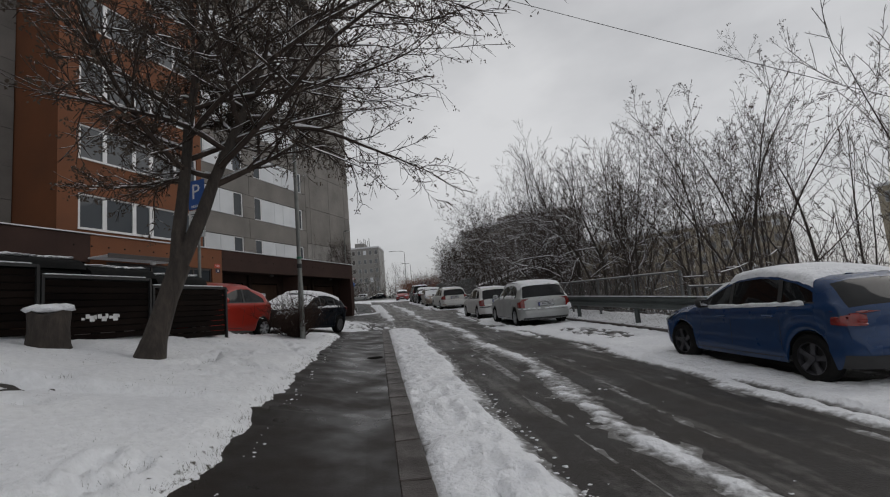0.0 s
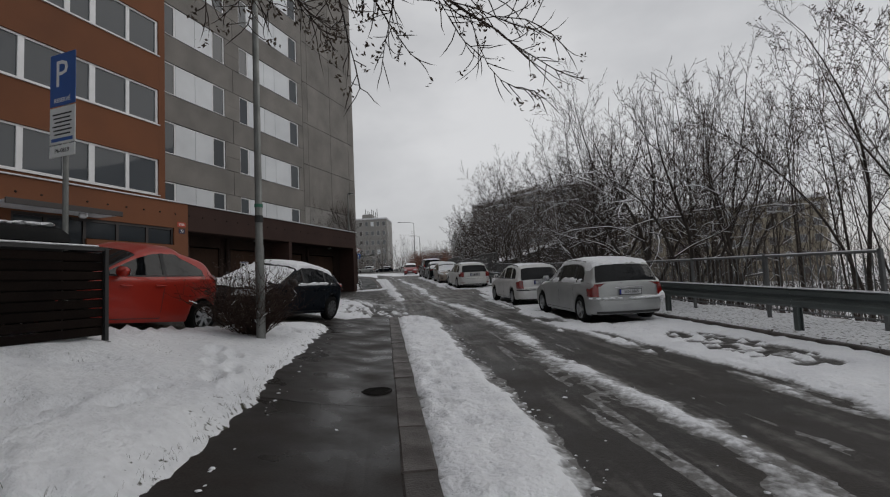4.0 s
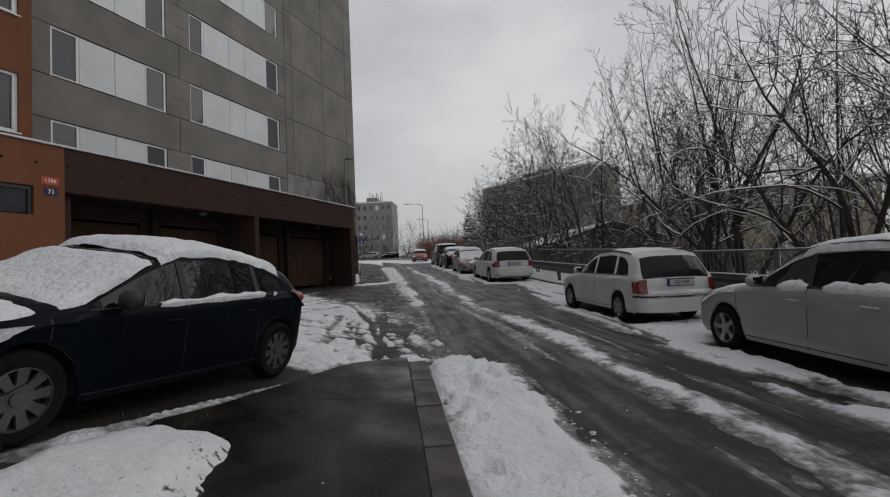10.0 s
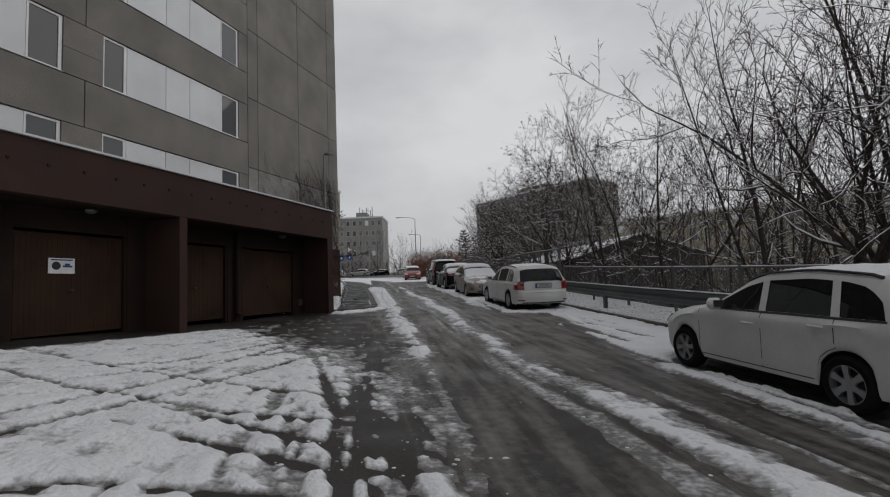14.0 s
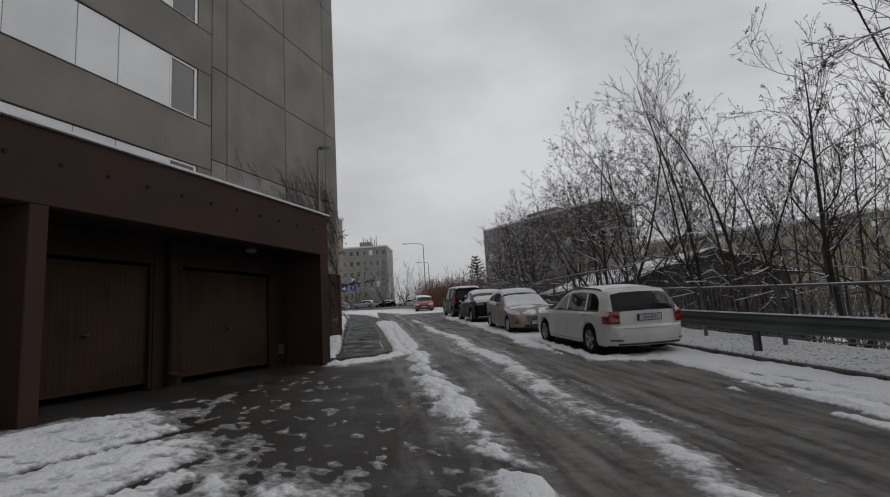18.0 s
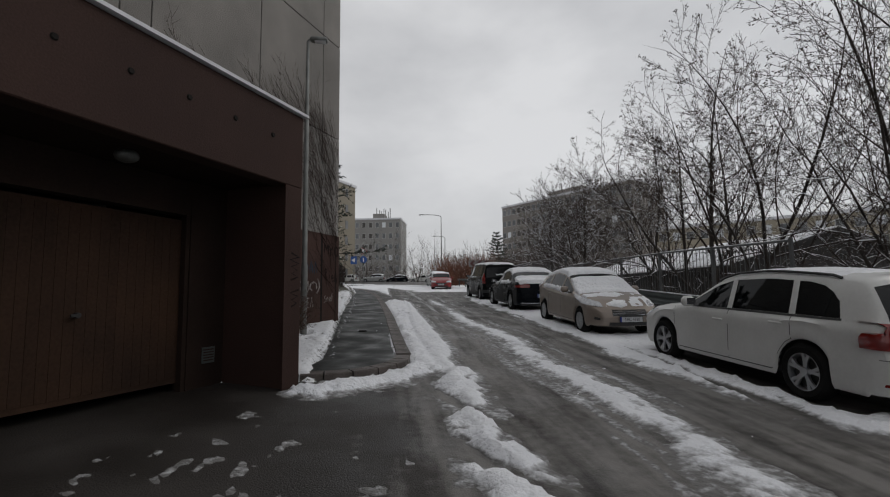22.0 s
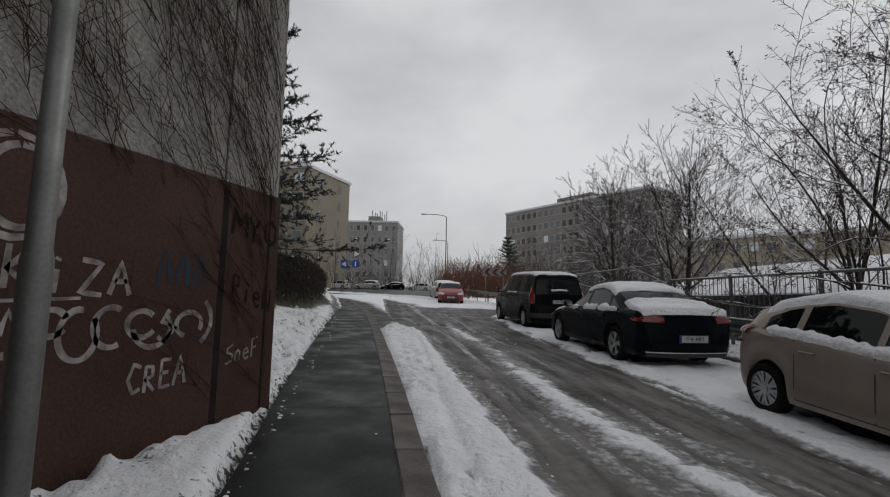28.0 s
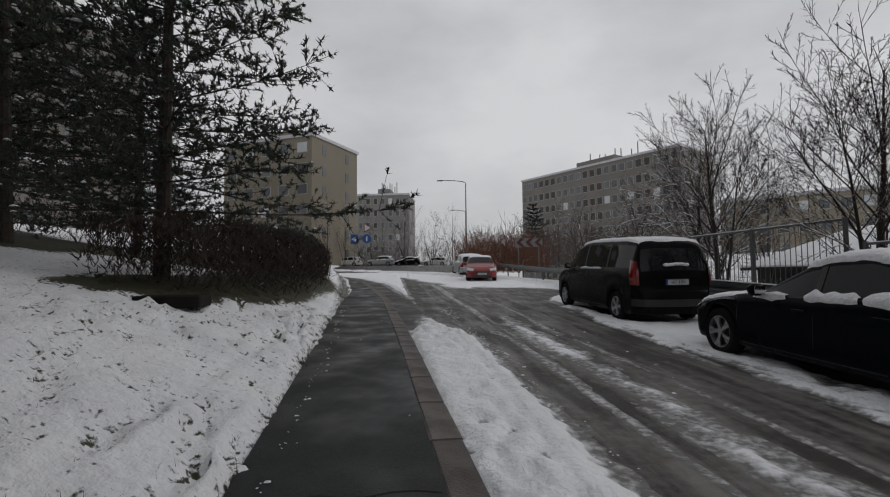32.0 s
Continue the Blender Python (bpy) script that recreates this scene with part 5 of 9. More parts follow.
    add_box(bm, -sh.L / 2 + 0.34, sh.L / 2 - 0.40, -sh.W / 2 + 0.26, sh.W / 2 - 0.26, sh.sill - 0.01, 0.42)
    part("underbody", bm, M["car_dark"], car)
    # door gaps, sill and bumper trim
    for side in (1, -1):
        for x in doors:
            part("door_gap", patch(sh, [x - 0.005, x + 0.005], [0.1, 0.3, 0.5, 0.7, 0.9, 1.0], side, 0.0025), M["black"], car)
        part("sill_gap", patch(sh, np.linspace(min(doors), max(doors), 24), [0.09, 0.105], side, 0.0025), M["black"], car)
    for side in (1, -1):
        bm = bmesh.new()
        if cladding:
            lo_x, hi_x, v0, v1 = cladding
            for xa, xb in ((sh.wheels[1] + sh.r * 1.2, sh.wheels[0] - sh.r * 1.2),):
                patch(sh, np.linspace(xa, xb, 20), [v0, (v0 + v1) / 2, v1], side, 0.008, bm)
            part("rubbing_strip", bm, M["trim"], car)
        bm = bmesh.new()
        a, b = glaze["side"][0][0], glaze["side"][-1][1]
        patch(sh, np.linspace(a - 0.02, b + 0.04, 30), [0.985, 1.045], side, 0.004, bm)
        part("window_seal", bm, M["trim"], car)
        for (a_, b_), (c_, d_) in zip(glaze["side"], glaze["side"][1:]):
            part("pillar_trim", patch(sh, [b_ - 0.004, (b_ + c_) / 2, c_ + 0.004], [1.03, 1.3, 1.6, 1.92], side, 0.003), pillar_mat or M["trim"], car, "", 60)
        for i, x in enumerate(glaze["handles"]):
            p = sh.at(x, 0.80, side, 0.02)
            bm = box(p.x - 0.095, p.x + 0.095, p.y - 0.012, p.y + 0.012, p.z - 0.014, p.z + 0.014, 0.008)
            part("door_handle", bm, colour, car)
        # mirror
        mx = glaze["side"][-1][1] - 0.18
        p = sh.at(mx, 1.0, side)
        mirror = part("wing_mirror", box(p.x - 0.07, p.x + 0.07, p.y + side * 0.02 - (0.0 if side > 0 else 0.19), p.y + side * 0.02 + (0.19 if side > 0 else 0.0), p.z + 0.0, p.z + 0.15, 0.045), mirror_mat or colour, car, "", 50)
        gx = p.x - 0.074
        part("mirror_glass", box(gx, gx + 0.006, p.y + side * 0.11 - 0.07, p.y + side * 0.11 + 0.07, p.z + 0.03, p.z + 0.125), M["chrome"], mirror)
        # lamps
        for nm, mat, end, a0, a1, z0, z1, slant in lights:
            part(nm, wrapped(sh, end, a0, a1, z0, z1, side, 0.030 if end < 0 else 0.018, 18, 8, slant), M[mat], car, "", 60)
    # wheels
    ty, ri, dk = wheel_mesh(sh.r, 0.20, rim[0], rim[1])
    meshes = []
    for bm, mat in ((ty, M["rubber"]), (ri, M[rim[2]]), (dk, M["black"])):
        me = bpy.data.meshes.new("wheel_part")
        bmesh.ops.recalc_face_normals(bm, faces=bm.faces)
        for f in bm.faces:
            f.smooth = True
        for e in bm.edges:
            if len(e.link_faces) == 2 and e.calc_face_angle(0) > radians(40):
                e.smooth = False
        bm.to_mesh(me)
        bm.free()
        me.materials.append(mat)
        meshes.append(me)
    for xw in sh.wheels:
        for side in (1, -1):
            w = new("wheel", meshes[2])
            w.parent = car
            w.matrix_local = pose(xw, side * (sh.half(xw) - 0.125), sh.r, 0, 37 * xw + 20 * side, 0 if side > 0 else 180)
            for nm, me in (("tyre", meshes[0]), ("rim", meshes[1])):
                o_ = new(nm, me)
                o_.parent = w
            bm = bmesh.new()
            ra = sh.r * 1.13
            rows = []
            for i in range(15):
                a = math.pi * i / 14
                x, z = xw + ra * math.cos(a), sh.r + ra * math.sin(a)
                rows.append([bm.verts.new((x, side * (sh.half(xw) * 0.955 - 0.005), z)), bm.verts.new((x, side * (sh.half(xw) - 0.30), z))])
            for p, q in zip(rows, rows[1:]):
                bm.faces.new((p[0], p[1], q[1], q[0]))
            part("wheel_arch", bm, M["black"], car)
    if rails:
        for side in (1, -1):
            pts = [sh.at(x, 2.1, side) + Vector((0, 0, 0.035)) for x in np.linspace(glaze["side"][0][0] + 0.1, glaze["side"][-1][1] - 0.65, 8)]
            pts = [pts[0] - Vector((0.1, 0, 0.03))] + pts + [pts[-1] + Vector((0.1, 0, -0.04))]
            part("roof_rail", tube(bmesh.new(), pts, 0.016, 6), M["trim"], car, "black roof rail", 60)
    # number plate
    txt, px, pz, tilt = plate
    pm = pose(px, 0, pz) @ Matrix.Rotation(radians(tilt), 4, "Y")
    pl = part("number_plate", box(-0.006, 0.006, -0.26, 0.26, -0.056, 0.056, 0.003), M["plate_white"], car, "white number plate with a blue band")
    pl.matrix_local = pm
    part("plate_frame", box(-0.011 if px > 0 else -0.004, 0.004 if px > 0 else 0.011, -0.275, 0.275, -0.07, 0.07, 0.003), M["black"], pl)
    sgn = -1 if px < 0 else 1
    face = Matrix.Rotation(radians(-90 if px < 0 else 90), 4, "Z") @ Matrix.Rotation(radians(90), 4, "X")
    letters(txt, 0.105, Matrix.Translation((sgn * 0.0075, -0.02 * sgn * -1, 0)) @ face, M["ink_black"], pl, "plate_number", 0.001, 0.82)
    eu = part("eu_band", box(-0.0075, 0.0075, -0.262, -0.225, -0.054, 0.054) if px > 0 else box(-0.0075, 0.0075, 0.225, 0.262, -0.054, 0.054), M["eu_blue"], pl)
    for nm, mt, end, a1, z0, z1 in lower_trim or ():
        bm = bmesh.new()
        for side in (1, -1):
            wrapped(sh, end, 0.0, a1, z0, z1, side, 0.010, 14, 4, 0.0, bm)
        bmesh.ops.remove_doubles(bm, verts=bm.verts, dist=0.003)
        part(nm, bm, M[mt], car, "", 60)
    # snow
    for i, sn in enumerate(snow):
        kind, *a = sn
        if kind == "sheet":
            x0, x1, half, thick, bare, vmin = a
            part("snow", snow_patch(sh, x0, x1, half, thick, seed + i * 3.7, bare, vmin), M["snow"], car, "lying snow", 80)
        elif kind == "ledge":
            x0, x1, size = a
            for side in (1, -1):
                bm = bmesh.new()
                last = None
                for x in np.linspace(x0, x1, max(4, int((x1 - x0) / 0.028))):
                    k = 0.52 + 0.95 * noise.noise(Vector((x * 2.8 + seed, side * 3, 1))) + 0.35 * noise.noise(Vector((x * 9 + seed, side, 5)))
                    k *= min(1.0, 8 * (x - x0) + 0.15, 8 * (x1 - x) + 0.15)
                    if k < 0.2:
                        last = None
                        continue
                    h = size / 0.42 * k
                    ring = [bm.verts.new(sh.at(x, v, side, off)) for v, off in ((0.96 - 0.25 * h, 0.002), (0.99, 0.022 + 0.028 * k), (1.02 + 0.5 * h, 0.02 + 0.024 * k), (1.02 + h, 0.008), (1.03 + h * 1.1, -0.01))]
                    if last:
                        for j in range(4):
                            bm.faces.new((last[j], last[j + 1], ring[j + 1], ring[j]))
                    last = ring
                part("snow", bm, M["snow"], car, "snow caught along the window ledge", 80)["kind"] = "stuff"
    return car


def stand(car, s, o, heading, wheelbase=2.6, base=street, size=1.0):
    """Stands a car on the street with its heading in degrees from the road's axis (0: up the street)."""
    a = AXIS + radians(heading)
    fx, fy = -math.sin(a), math.cos(a)
    x, y = to_xy(s, o)
    def gz(px, py):
        ps, po = to_so(px, py)
        return float(base(ps, po))
    zf, zr = gz(x + fx * wheelbase / 2, y + fy * wheelbase / 2), gz(x - fx * wheelbase / 2, y - fy * wheelbase / 2)
    lx, ly = -fy, fx
    zl_, zr_ = gz(x + lx * 0.75, y + ly * 0.75), gz(x - lx * 0.75, y - ly * 0.75)
    pitch = math.atan2(zf - zr, wheelbase)
    roll_ = math.atan2(zl_ - zr_, 1.5)
    fw = Vector((fx * math.cos(pitch), fy * math.cos(pitch), math.sin(pitch)))
    lf = Vector((lx * math.cos(roll_), ly * math.cos(roll_), math.sin(roll_)))
    up = fw.cross(lf).normalized()
    lf = up.cross(fw).normalized()
    m = Matrix((fw, lf, up)).transposed().to_4x4()
    m.translation = (x, y, (zf + zr) / 2 + 0.005)
    car.matrix_world = m @ Matrix.Diagonal((size, size, size, 1))
    return car


def hatch(length, height, width, wb, front, r, drop=0.0, hood=0.985, **kw):
    """Outline of a short hatchback."""
    L, H = length / 2, height
    xf = L - front
    out = [(L, 0.46), (L - 0.04, 0.58), (L - 0.15, 0.69), (L - 0.38, 0.81), (L - 0.70, 0.91), (xf - 0.36, hood), (xf - 0.98, H - 0.14), (xf - 1.25, H - 0.04), (xf - 1.70, H), (-L + 1.05, H - 0.05 - drop * 0.4), (-L + 0.52, H - 0.14 - drop), (-L + 0.40, H - 0.20 - drop), (-L + 0.15, 0.99), (-L + 0.10, 0.88), (-L + 0.08, 0.70), (-L + 0.02, 0.60), (-L, 0.5)]
    belt = [(L, 0.62), (xf - 0.35, 0.90), (0, 0.93), (-L + 0.75, 1.0), (-L + 0.4, 1.02), (-L, 0.98)]
    return Shell(length, width, out, belt, (xf, xf - wb), r, lean=((-L + 0.40, 0.0), (-L + 0.55, 0.10), (-L + 0.9, 0.05), (0.0, 0.03), (0.4, 0.0)), dlo=((-L + 0.50, 0.45), (-L + 0.62, 0.72), (-L + 0.85, 0.93), (-L + 1.1, 1.0)), **kw)


def estate(length, height, width, wb, front, r, rear_drop=0.0, hood=0.97, belt_up=0.0, tail_low=0.92, quarter=0.55, **kw):
    L, H = length / 2, height
    xf = L - front
    q = -L + quarter
    out = [(L, 0.50), (L - 0.03, 0.62), (L - 0.14, 0.73), (L - 0.5, 0.86), (xf - 0.46, hood), (xf - 1.12, H - 0.13), (xf - 1.40, H - 0.04), (xf - 2.0, H), (-L + 1.0, H - 0.03 - rear_drop), (-L + 0.50, H - 0.07 - rear_drop), (-L + 0.41, H - 0.13 - rear_drop), (-L + 0.13, tail_low), (-L + 0.115, tail_low - 0.05), (-L + 0.09, 0.66), (-L + 0.02, 0.60), (-L, 0.48)]
    belt = [(L, 0.62), (xf - 0.42, hood - 0.06), (0, 0.91 + belt_up), (-L + 0.5, 0.93 + belt_up), (-L, 0.93 + belt_up)]
    return Shell(length, width, out, belt, (xf, xf - wb), r, lean=((-L + 0.40, 0.0), (q, 0.17), (q + 0.5, 0.07), (0.0, 0.03), (0.4, 0.0)), dlo=((q, 0.52), (q + 0.07, 0.76), (q + 0.18, 0.92), (q + 0.4, 1.0)), **kw)


# blue hatchback
sh = hatch(3.99, 1.46, 1.73, 2.47, 0.82, 0.31)
glz = dict(front=(0.12, 0.72), rear=(-1.84, -1.57), side=[(-1.44, -0.92), (-0.86, -0.04), (0.02, 0.66)], handles=(-0.74, 0.16))
blue_car = build_car("hatchback", "dark blue hatchback with snow on roof and window ledges", paint("blue", (0.007, 0.034, 0.105), 0.0, 0.22), sh, glz, (-0.89, -0.01, 0.98), [("tail_light", "tail_red", -1, 0.60, 0.96, 0.74, 0.87, 0.05), ("headlight", "lamp_clear", 1, 0.45, 0.95, 0.62, 0.72, 0.06)], ("1AB 2345", -1.93, 0.62, 0), (5, "star", "alloy_dark"), [("sheet", -1.45, 0.1, 1, 0.055, 0.02, 1.95), ("sheet", 0.12, 0.6, 1, 0.02, 0.1, 2.05), ("ledge", -1.35, 0.5, 0.05)], mirror_mat=M["trim"], seed=2, lower_trim=[("rear_bumper", "trim", -1, 0.9, 0.24, 0.40), ("grille", "trim", 1, 0.45, 0.52, 0.64)])
stand(blue_car, 6.85, 6.25, 1.5, 2.47)

# silver estate
sh = estate(4.50, 1.53, 1.82, 2.71, 0.92, 0.315, hood=1.0, belt_up=0.06, tail_low=1.0, quarter=0.62)
glz = dict(front=(0.22, 0.88), rear=(-2.10, -1.85), side=[(-1.63, -1.06), (-1.0, -0.12), (-0.05, 0.80)], handles=(-0.84, 0.08))
silver_car = build_car("estate_car", "silver estate car dusted with snow on roof and tailgate", paint("silver", (0.40, 0.41, 0.405), 0.35, 0.30), sh, glz, (-1.03, -0.08, 1.05), [("tail_light", "tail_red", -1, 0.72, 1.04, 0.64, 0.92, 0.05), ("headlight", "lamp_clear", 1, 0.45, 1.1, 0.62, 0.74, 0.10)], ("3AH 5865", -2.19, 0.74, -4), (5, "star", "alloy"), [("sheet", -1.85, 0.12, 1, 0.05, 0.04, 1.92), ("sheet", 0.9, 2.0, 1, 0.02, 0.5, 2.0), ("ledge", -1.6, 0.4, 0.10)], rails=True, seed=5, lower_trim=[("bumper_gap", "black", -1, 0.88, 0.555, 0.562), ("badge_bar", "chrome", -1, 0.34, 0.835, 0.85), ("rear_valance", "trim", -1, 0.80, 0.25, 0.31), ("grille", "trim", 1, 0.5, 0.36, 0.52)])
bm = bmesh.new()
for k in range(17):
    line_c = contour_cached(sh, 0.60, -1)
    q_ = 0.9 * (k / 16) ** 0.7
    xq = float(np.interp(q_, [c_[1] for c_ in line_c if c_[0] < -1.7], [c_[0] for c_ in line_c if c_[0] < -1.7]))
    clump(bm, (xq - 0.01, -q_, 0.605), (0.05, 0.06 + 0.03 * (k % 3), 0.022 + (0.09 if k > 13 else 0.0)), k * 1.7)
    if k % 3 == 0:
        clump(bm, (xq - 0.01, q_, 0.605), (0.045, 0.07, 0.02), k * 2.3)
part("snow", bm, M["snow"], silver_car, "snow caught on the rear bumper", 80)
stand(silver_car, 18.50, 6.01, 0.0, 2.71, size=1.03)

# older white estate
sh = estate(4.22, 1.45, 1.66, 2.46, 0.80, 0.29, hood=0.96, tumble=0.26, tail_low=0.95, quarter=0.53)
glz = dict(front=(0.20, 0.78), rear=(-1.975, -1.71), side=[(-1.58, -1.10), (-1.01, -0.18), (-0.09, 0.70)], handles=(-0.88, 0.04))
# the thin grey strip above the plate is the recess's shade, painted on
white_old = build_car("estate_car", "white older estate car with a black rear bumper strip", paint("white", (0.66, 0.66, 0.65)), sh, glz, (-1.055, -0.13, 0.95), [("tail_light", "tail_red", -1, 0.63, 0.92, 0.60, 0.86, 0.0), ("headlight", "lamp_clear", 1, 0.42, 0.85, 0.60, 0.72, 0.02)], ("3AJ 0986", -2.045, 0.80, -4), (6, "star", "alloy"), [("sheet", -1.6, -0.1, 1, 0.012, 0.25, 2.1)], rails=True, seed=8, pillar_mat=paint("white", (0.66, 0.66, 0.65)), lower_trim=[("rubbing_strip", "trim", -1, 0.98, 0.52, 0.56), ("tailgate_gap", "black", -1, 0.60, 0.585, 0.59), ("number_recess", "paint_shadow", -1, 0.32, 0.865, 0.88), ("grille", "trim", 1, 0.40, 0.58, 0.72)])
stand(white_old, 24.20, 5.86, 0.8, 2.46, size=1.04)

# newer white estate
sh = estate(4.57, 1.47, 1.77, 2.58, 0.93, 0.315, hood=0.96, tumble=0.29, tail_low=0.99, quarter=0.60)
glz = dict(front=(0.20, 0.86), rear=(-2.145, -1.885), side=[(-1.69, -1.12), (-1.04, -0.14), (-0.06, 0.78)], handles=(-0.90, 0.06))
white_new = build_car("estate_car", "dirty white estate car with roof rails and red tail lights", paint("white_dirty", (0.64, 0.64, 0.62)), sh, glz, (-1.08, -0.10, 1.05), [("tail_light", "tail_red", -1, 0.62, 1.02, 0.68, 0.93, 0.02), ("reflector", "tail_red", -1, 0.62, 0.86, 0.34, 0.37, 0.0), ("headlight", "lamp_clear", 1, 0.45, 0.98, 0.62, 0.76, 0.04)], ("2AB 8041", -2.215, 0.80, -4), (5, "double", "alloy"), [("sheet", -1.7, 0.0, 1, 0.012, 0.45, 2.1)], rails=True, seed=11, pillar_mat=paint("white_dirty", (0.64, 0.64, 0.62)), lower_trim=[("bumper_gap", "black", -1, 0.9, 0.585, 0.592), ("rear_valance", "trim", -1, 0.7, 0.25, 0.29), ("grille", "trim", 1, 0.42, 0.58, 0.72)])
stand(white_new, 36.93, 5.97, 2.2, 2.58, size=1.085)

# beige hatchback that faces down the street, under snow
sh = hatch(3.97, 1.48, 1.72, 2.49, 0.83, 0.30, drop=0.03, hood=0.97)
glz = dict(front=(0.12, 0.74), rear=(-1.83, -1.57), side=[(-1.40, -0.94), (-0.86, -0.04), (0.02, 0.66)], handles=(-0.72, 0.16))
beige_car = build_car("hatchback", "beige metallic hatchback with a thick snow cover on glass and bonnet", paint("beige", (0.27, 0.225, 0.19), 0.45, 0.32), sh, glz, (-0.90, -0.01, 0.98), [("headlight", "lamp_clear", 1, 0.56, 1.16, 0.66, 0.76, 0.17), ("fog_lamp", "trim", 1, 0.66, 0.80, 0.37, 0.415, 0.03), ("tail_light", "tail_red", -1, 0.62, 0.95, 0.80, 1.0, 0.05)], ("5AC 4920", 2.00, 0.40, 0), (9, "double", "alloy"), [("sheet", -1.5, 0.12, 1, 0.05, 0.0, 1.95), ("sheet", 0.22, 1.02, 1, 0.055, 0.02, 2.02), ("sheet", 1.0, 1.95, 1, 0.07, 0.98, 1.98), ("ledge", -1.35, 0.55, 0.14)], seed=14, pillar_mat=paint("beige", (0.27, 0.225, 0.19)), lower_trim=[("grille", "trim", 1, 0.40, 0.47, 0.61), ("lower_grille", "trim", 1, 0.46, 0.25, 0.33), ("grille_bar", "chrome", 1, 0.38, 0.565, 0.572), ("grille_bar", "chrome", 1, 0.39, 0.53, 0.537), ("grille_bar", "chrome", 1, 0.40, 0.495, 0.502)])
stand(beige_car, 42.77, 5.58, 181.0, 2.49, size=1.03)

# dark saloon
def saloon(length, height, width, wb, front, r, **kw):
    L, H = length / 2, height
    xf = L - front
    out = [(L, 0.50), (L - 0.03, 0.62), (L - 0.14, 0.74), (L - 0.5, 0.84), (xf - 0.60, 0.95), (xf - 1.30, H - 0.12), (xf - 1.62, H - 0.03), (xf - 2.05, H), (-L + 1.55, H - 0.06), (-L + 1.15, H - 0.16), (-L + 0.58, 1.06), (-L + 0.20, 1.01), (-L + 0.11, 0.94), (-L + 0.05, 0.70), (-L, 0.48)]
    belt = [(L, 0.62), (xf - 0.45, 0.90), (0, 0.93), (-L + 0.6, 0.99), (-L, 0.98)]
    return Shell(length, width, out, belt, (xf, xf - wb), r, lean=((-L + 0.9, 0.0), (-L + 1.0, 0.12), (-0.9, 0.06), (0.0, 0.03), (0.4, 0.0)), dlo=((-L + 0.92, 0.25), (-L + 1.08, 0.62), (-L + 1.3, 0.92), (-L + 1.5, 1.0)), **kw)


sh = saloon(4.77, 1.46, 1.83, 2.79, 0.92, 0.335, tumble=0.36)
glz = dict(front=(0.16, 0.90), rear=(-1.78, -1.25), side=[(-1.44, -1.09), (-1.03, -0.12), (-0.05, 0.84)], handles=(-0.86, 0.08))
dark_saloon = build_car("saloon_car", "very dark blue saloon with snow on roof, boot and ledges", paint("navy", (0.004, 0.0055, 0.008), 0.0, 0.2), sh, glz, (-1.06, -0.08, 1.10), [("tail_light", "tail_red", -1, 0.48, 1.06, 0.80, 0.90, 0.04), ("headlight", "lamp_clear", 1, 0.45, 1.0, 0.62, 0.74, 0.04)], ("7H6 4401", -2.385, 0.54, 0), (5, "double", "alloy"), [("sheet", -1.25, 0.15, 1, 0.05, 0.0, 1.95), ("sheet", -2.26, -1.5, 1, 0.06, 0.0, 2.0), ("sheet", 1.2, 2.2, 1, 0.025, 0.3, 2.0), ("ledge", -1.5, 0.9, 0.13)], seed=17, lower_trim=[("chrome_strip", "chrome", -1, 0.80, 0.29, 0.31), ("diffuser", "trim", -1, 0.78, 0.22, 0.28), ("grille", "chrome", 1, 0.5, 0.56, 0.70)])
stand(dark_saloon, 49.44, 5.64, 0.6, 2.79, size=1.08)

# black van
def van_shell(length, height, width, wb, front, r, **kw):
    L, H = length / 2, height
    xf = L - front
    out = [(L, 0.55), (L - 0.03, 0.72), (L - 0.14, 0.90), (L - 0.5, 1.06), (xf - 0.10, 1.22), (xf - 0.80, H - 0.14), (xf - 1.10, H - 0.04), (xf - 1.6, H), (-L + 0.8, H - 0.01), (-L + 0.30, H - 0.07), (-L + 0.20, H - 0.20), (-L + 0.09, 1.16), (-L + 0.06, 0.78), (-L + 0.01, 0.70), (-L, 0.48)]
    belt = [(L, 0.80), (xf + 0.0, 1.12), (0, 1.18), (-L + 0.5, 1.20), (-L, 1.2)]
    return Shell(length, width, out, belt, (xf, xf - wb), r, **kw)


sh = van_shell(5.15, 1.92, 1.92, 3.2, 0.95, 0.34, tumble=0.22)
glz = dict(front=(0.84, 1.48), rear=(-2.48, -2.37), side=[(-2.25, -1.10), (-1.02, 0.16), (0.24, 1.30)], handles=(-0.05, 0.42))
van = build_car("van", "black passenger van with a thin layer of snow on the roof", paint("black_van", (0.005, 0.0055, 0.006), 0.0, 0.2), sh, glz, (-1.06, 0.20, 1.30), [("tail_light", "tail_red", -1, 0.82, 1.02, 0.86, 1.38, 0.03), ("headlight", "lamp_clear", 1, 0.45, 1.0, 0.75, 0.92, 0.06)], ("6AF 4494", -2.535, 0.93, -2), (5, "star", "alloy"), [("sheet", -2.3, 0.7, 1, 0.035, 0.1, 2.05), ("ledge", -1.0, 0.5, 0.015)], seed=20, glass_mat=M["car_glass"], lower_trim=[("rear_bumper", "trim", -1, 1.02, 0.40, 0.56), ("grille", "trim", 1, 0.5, 0.66, 0.84)])
bm = bmesh.new()
for k in range(5):
    clump(bm, (-2.50, -0.22 + k * 0.11, 1.31 + 0.01 * math.sin(k)), (0.03, 0.085, 0.035), k * 1.3)
part("snow", bm, M["snow"], van, "snow caught on the rear wiper", 80)
stand(van, 56.5, 5.78, 1.0, 3.2)

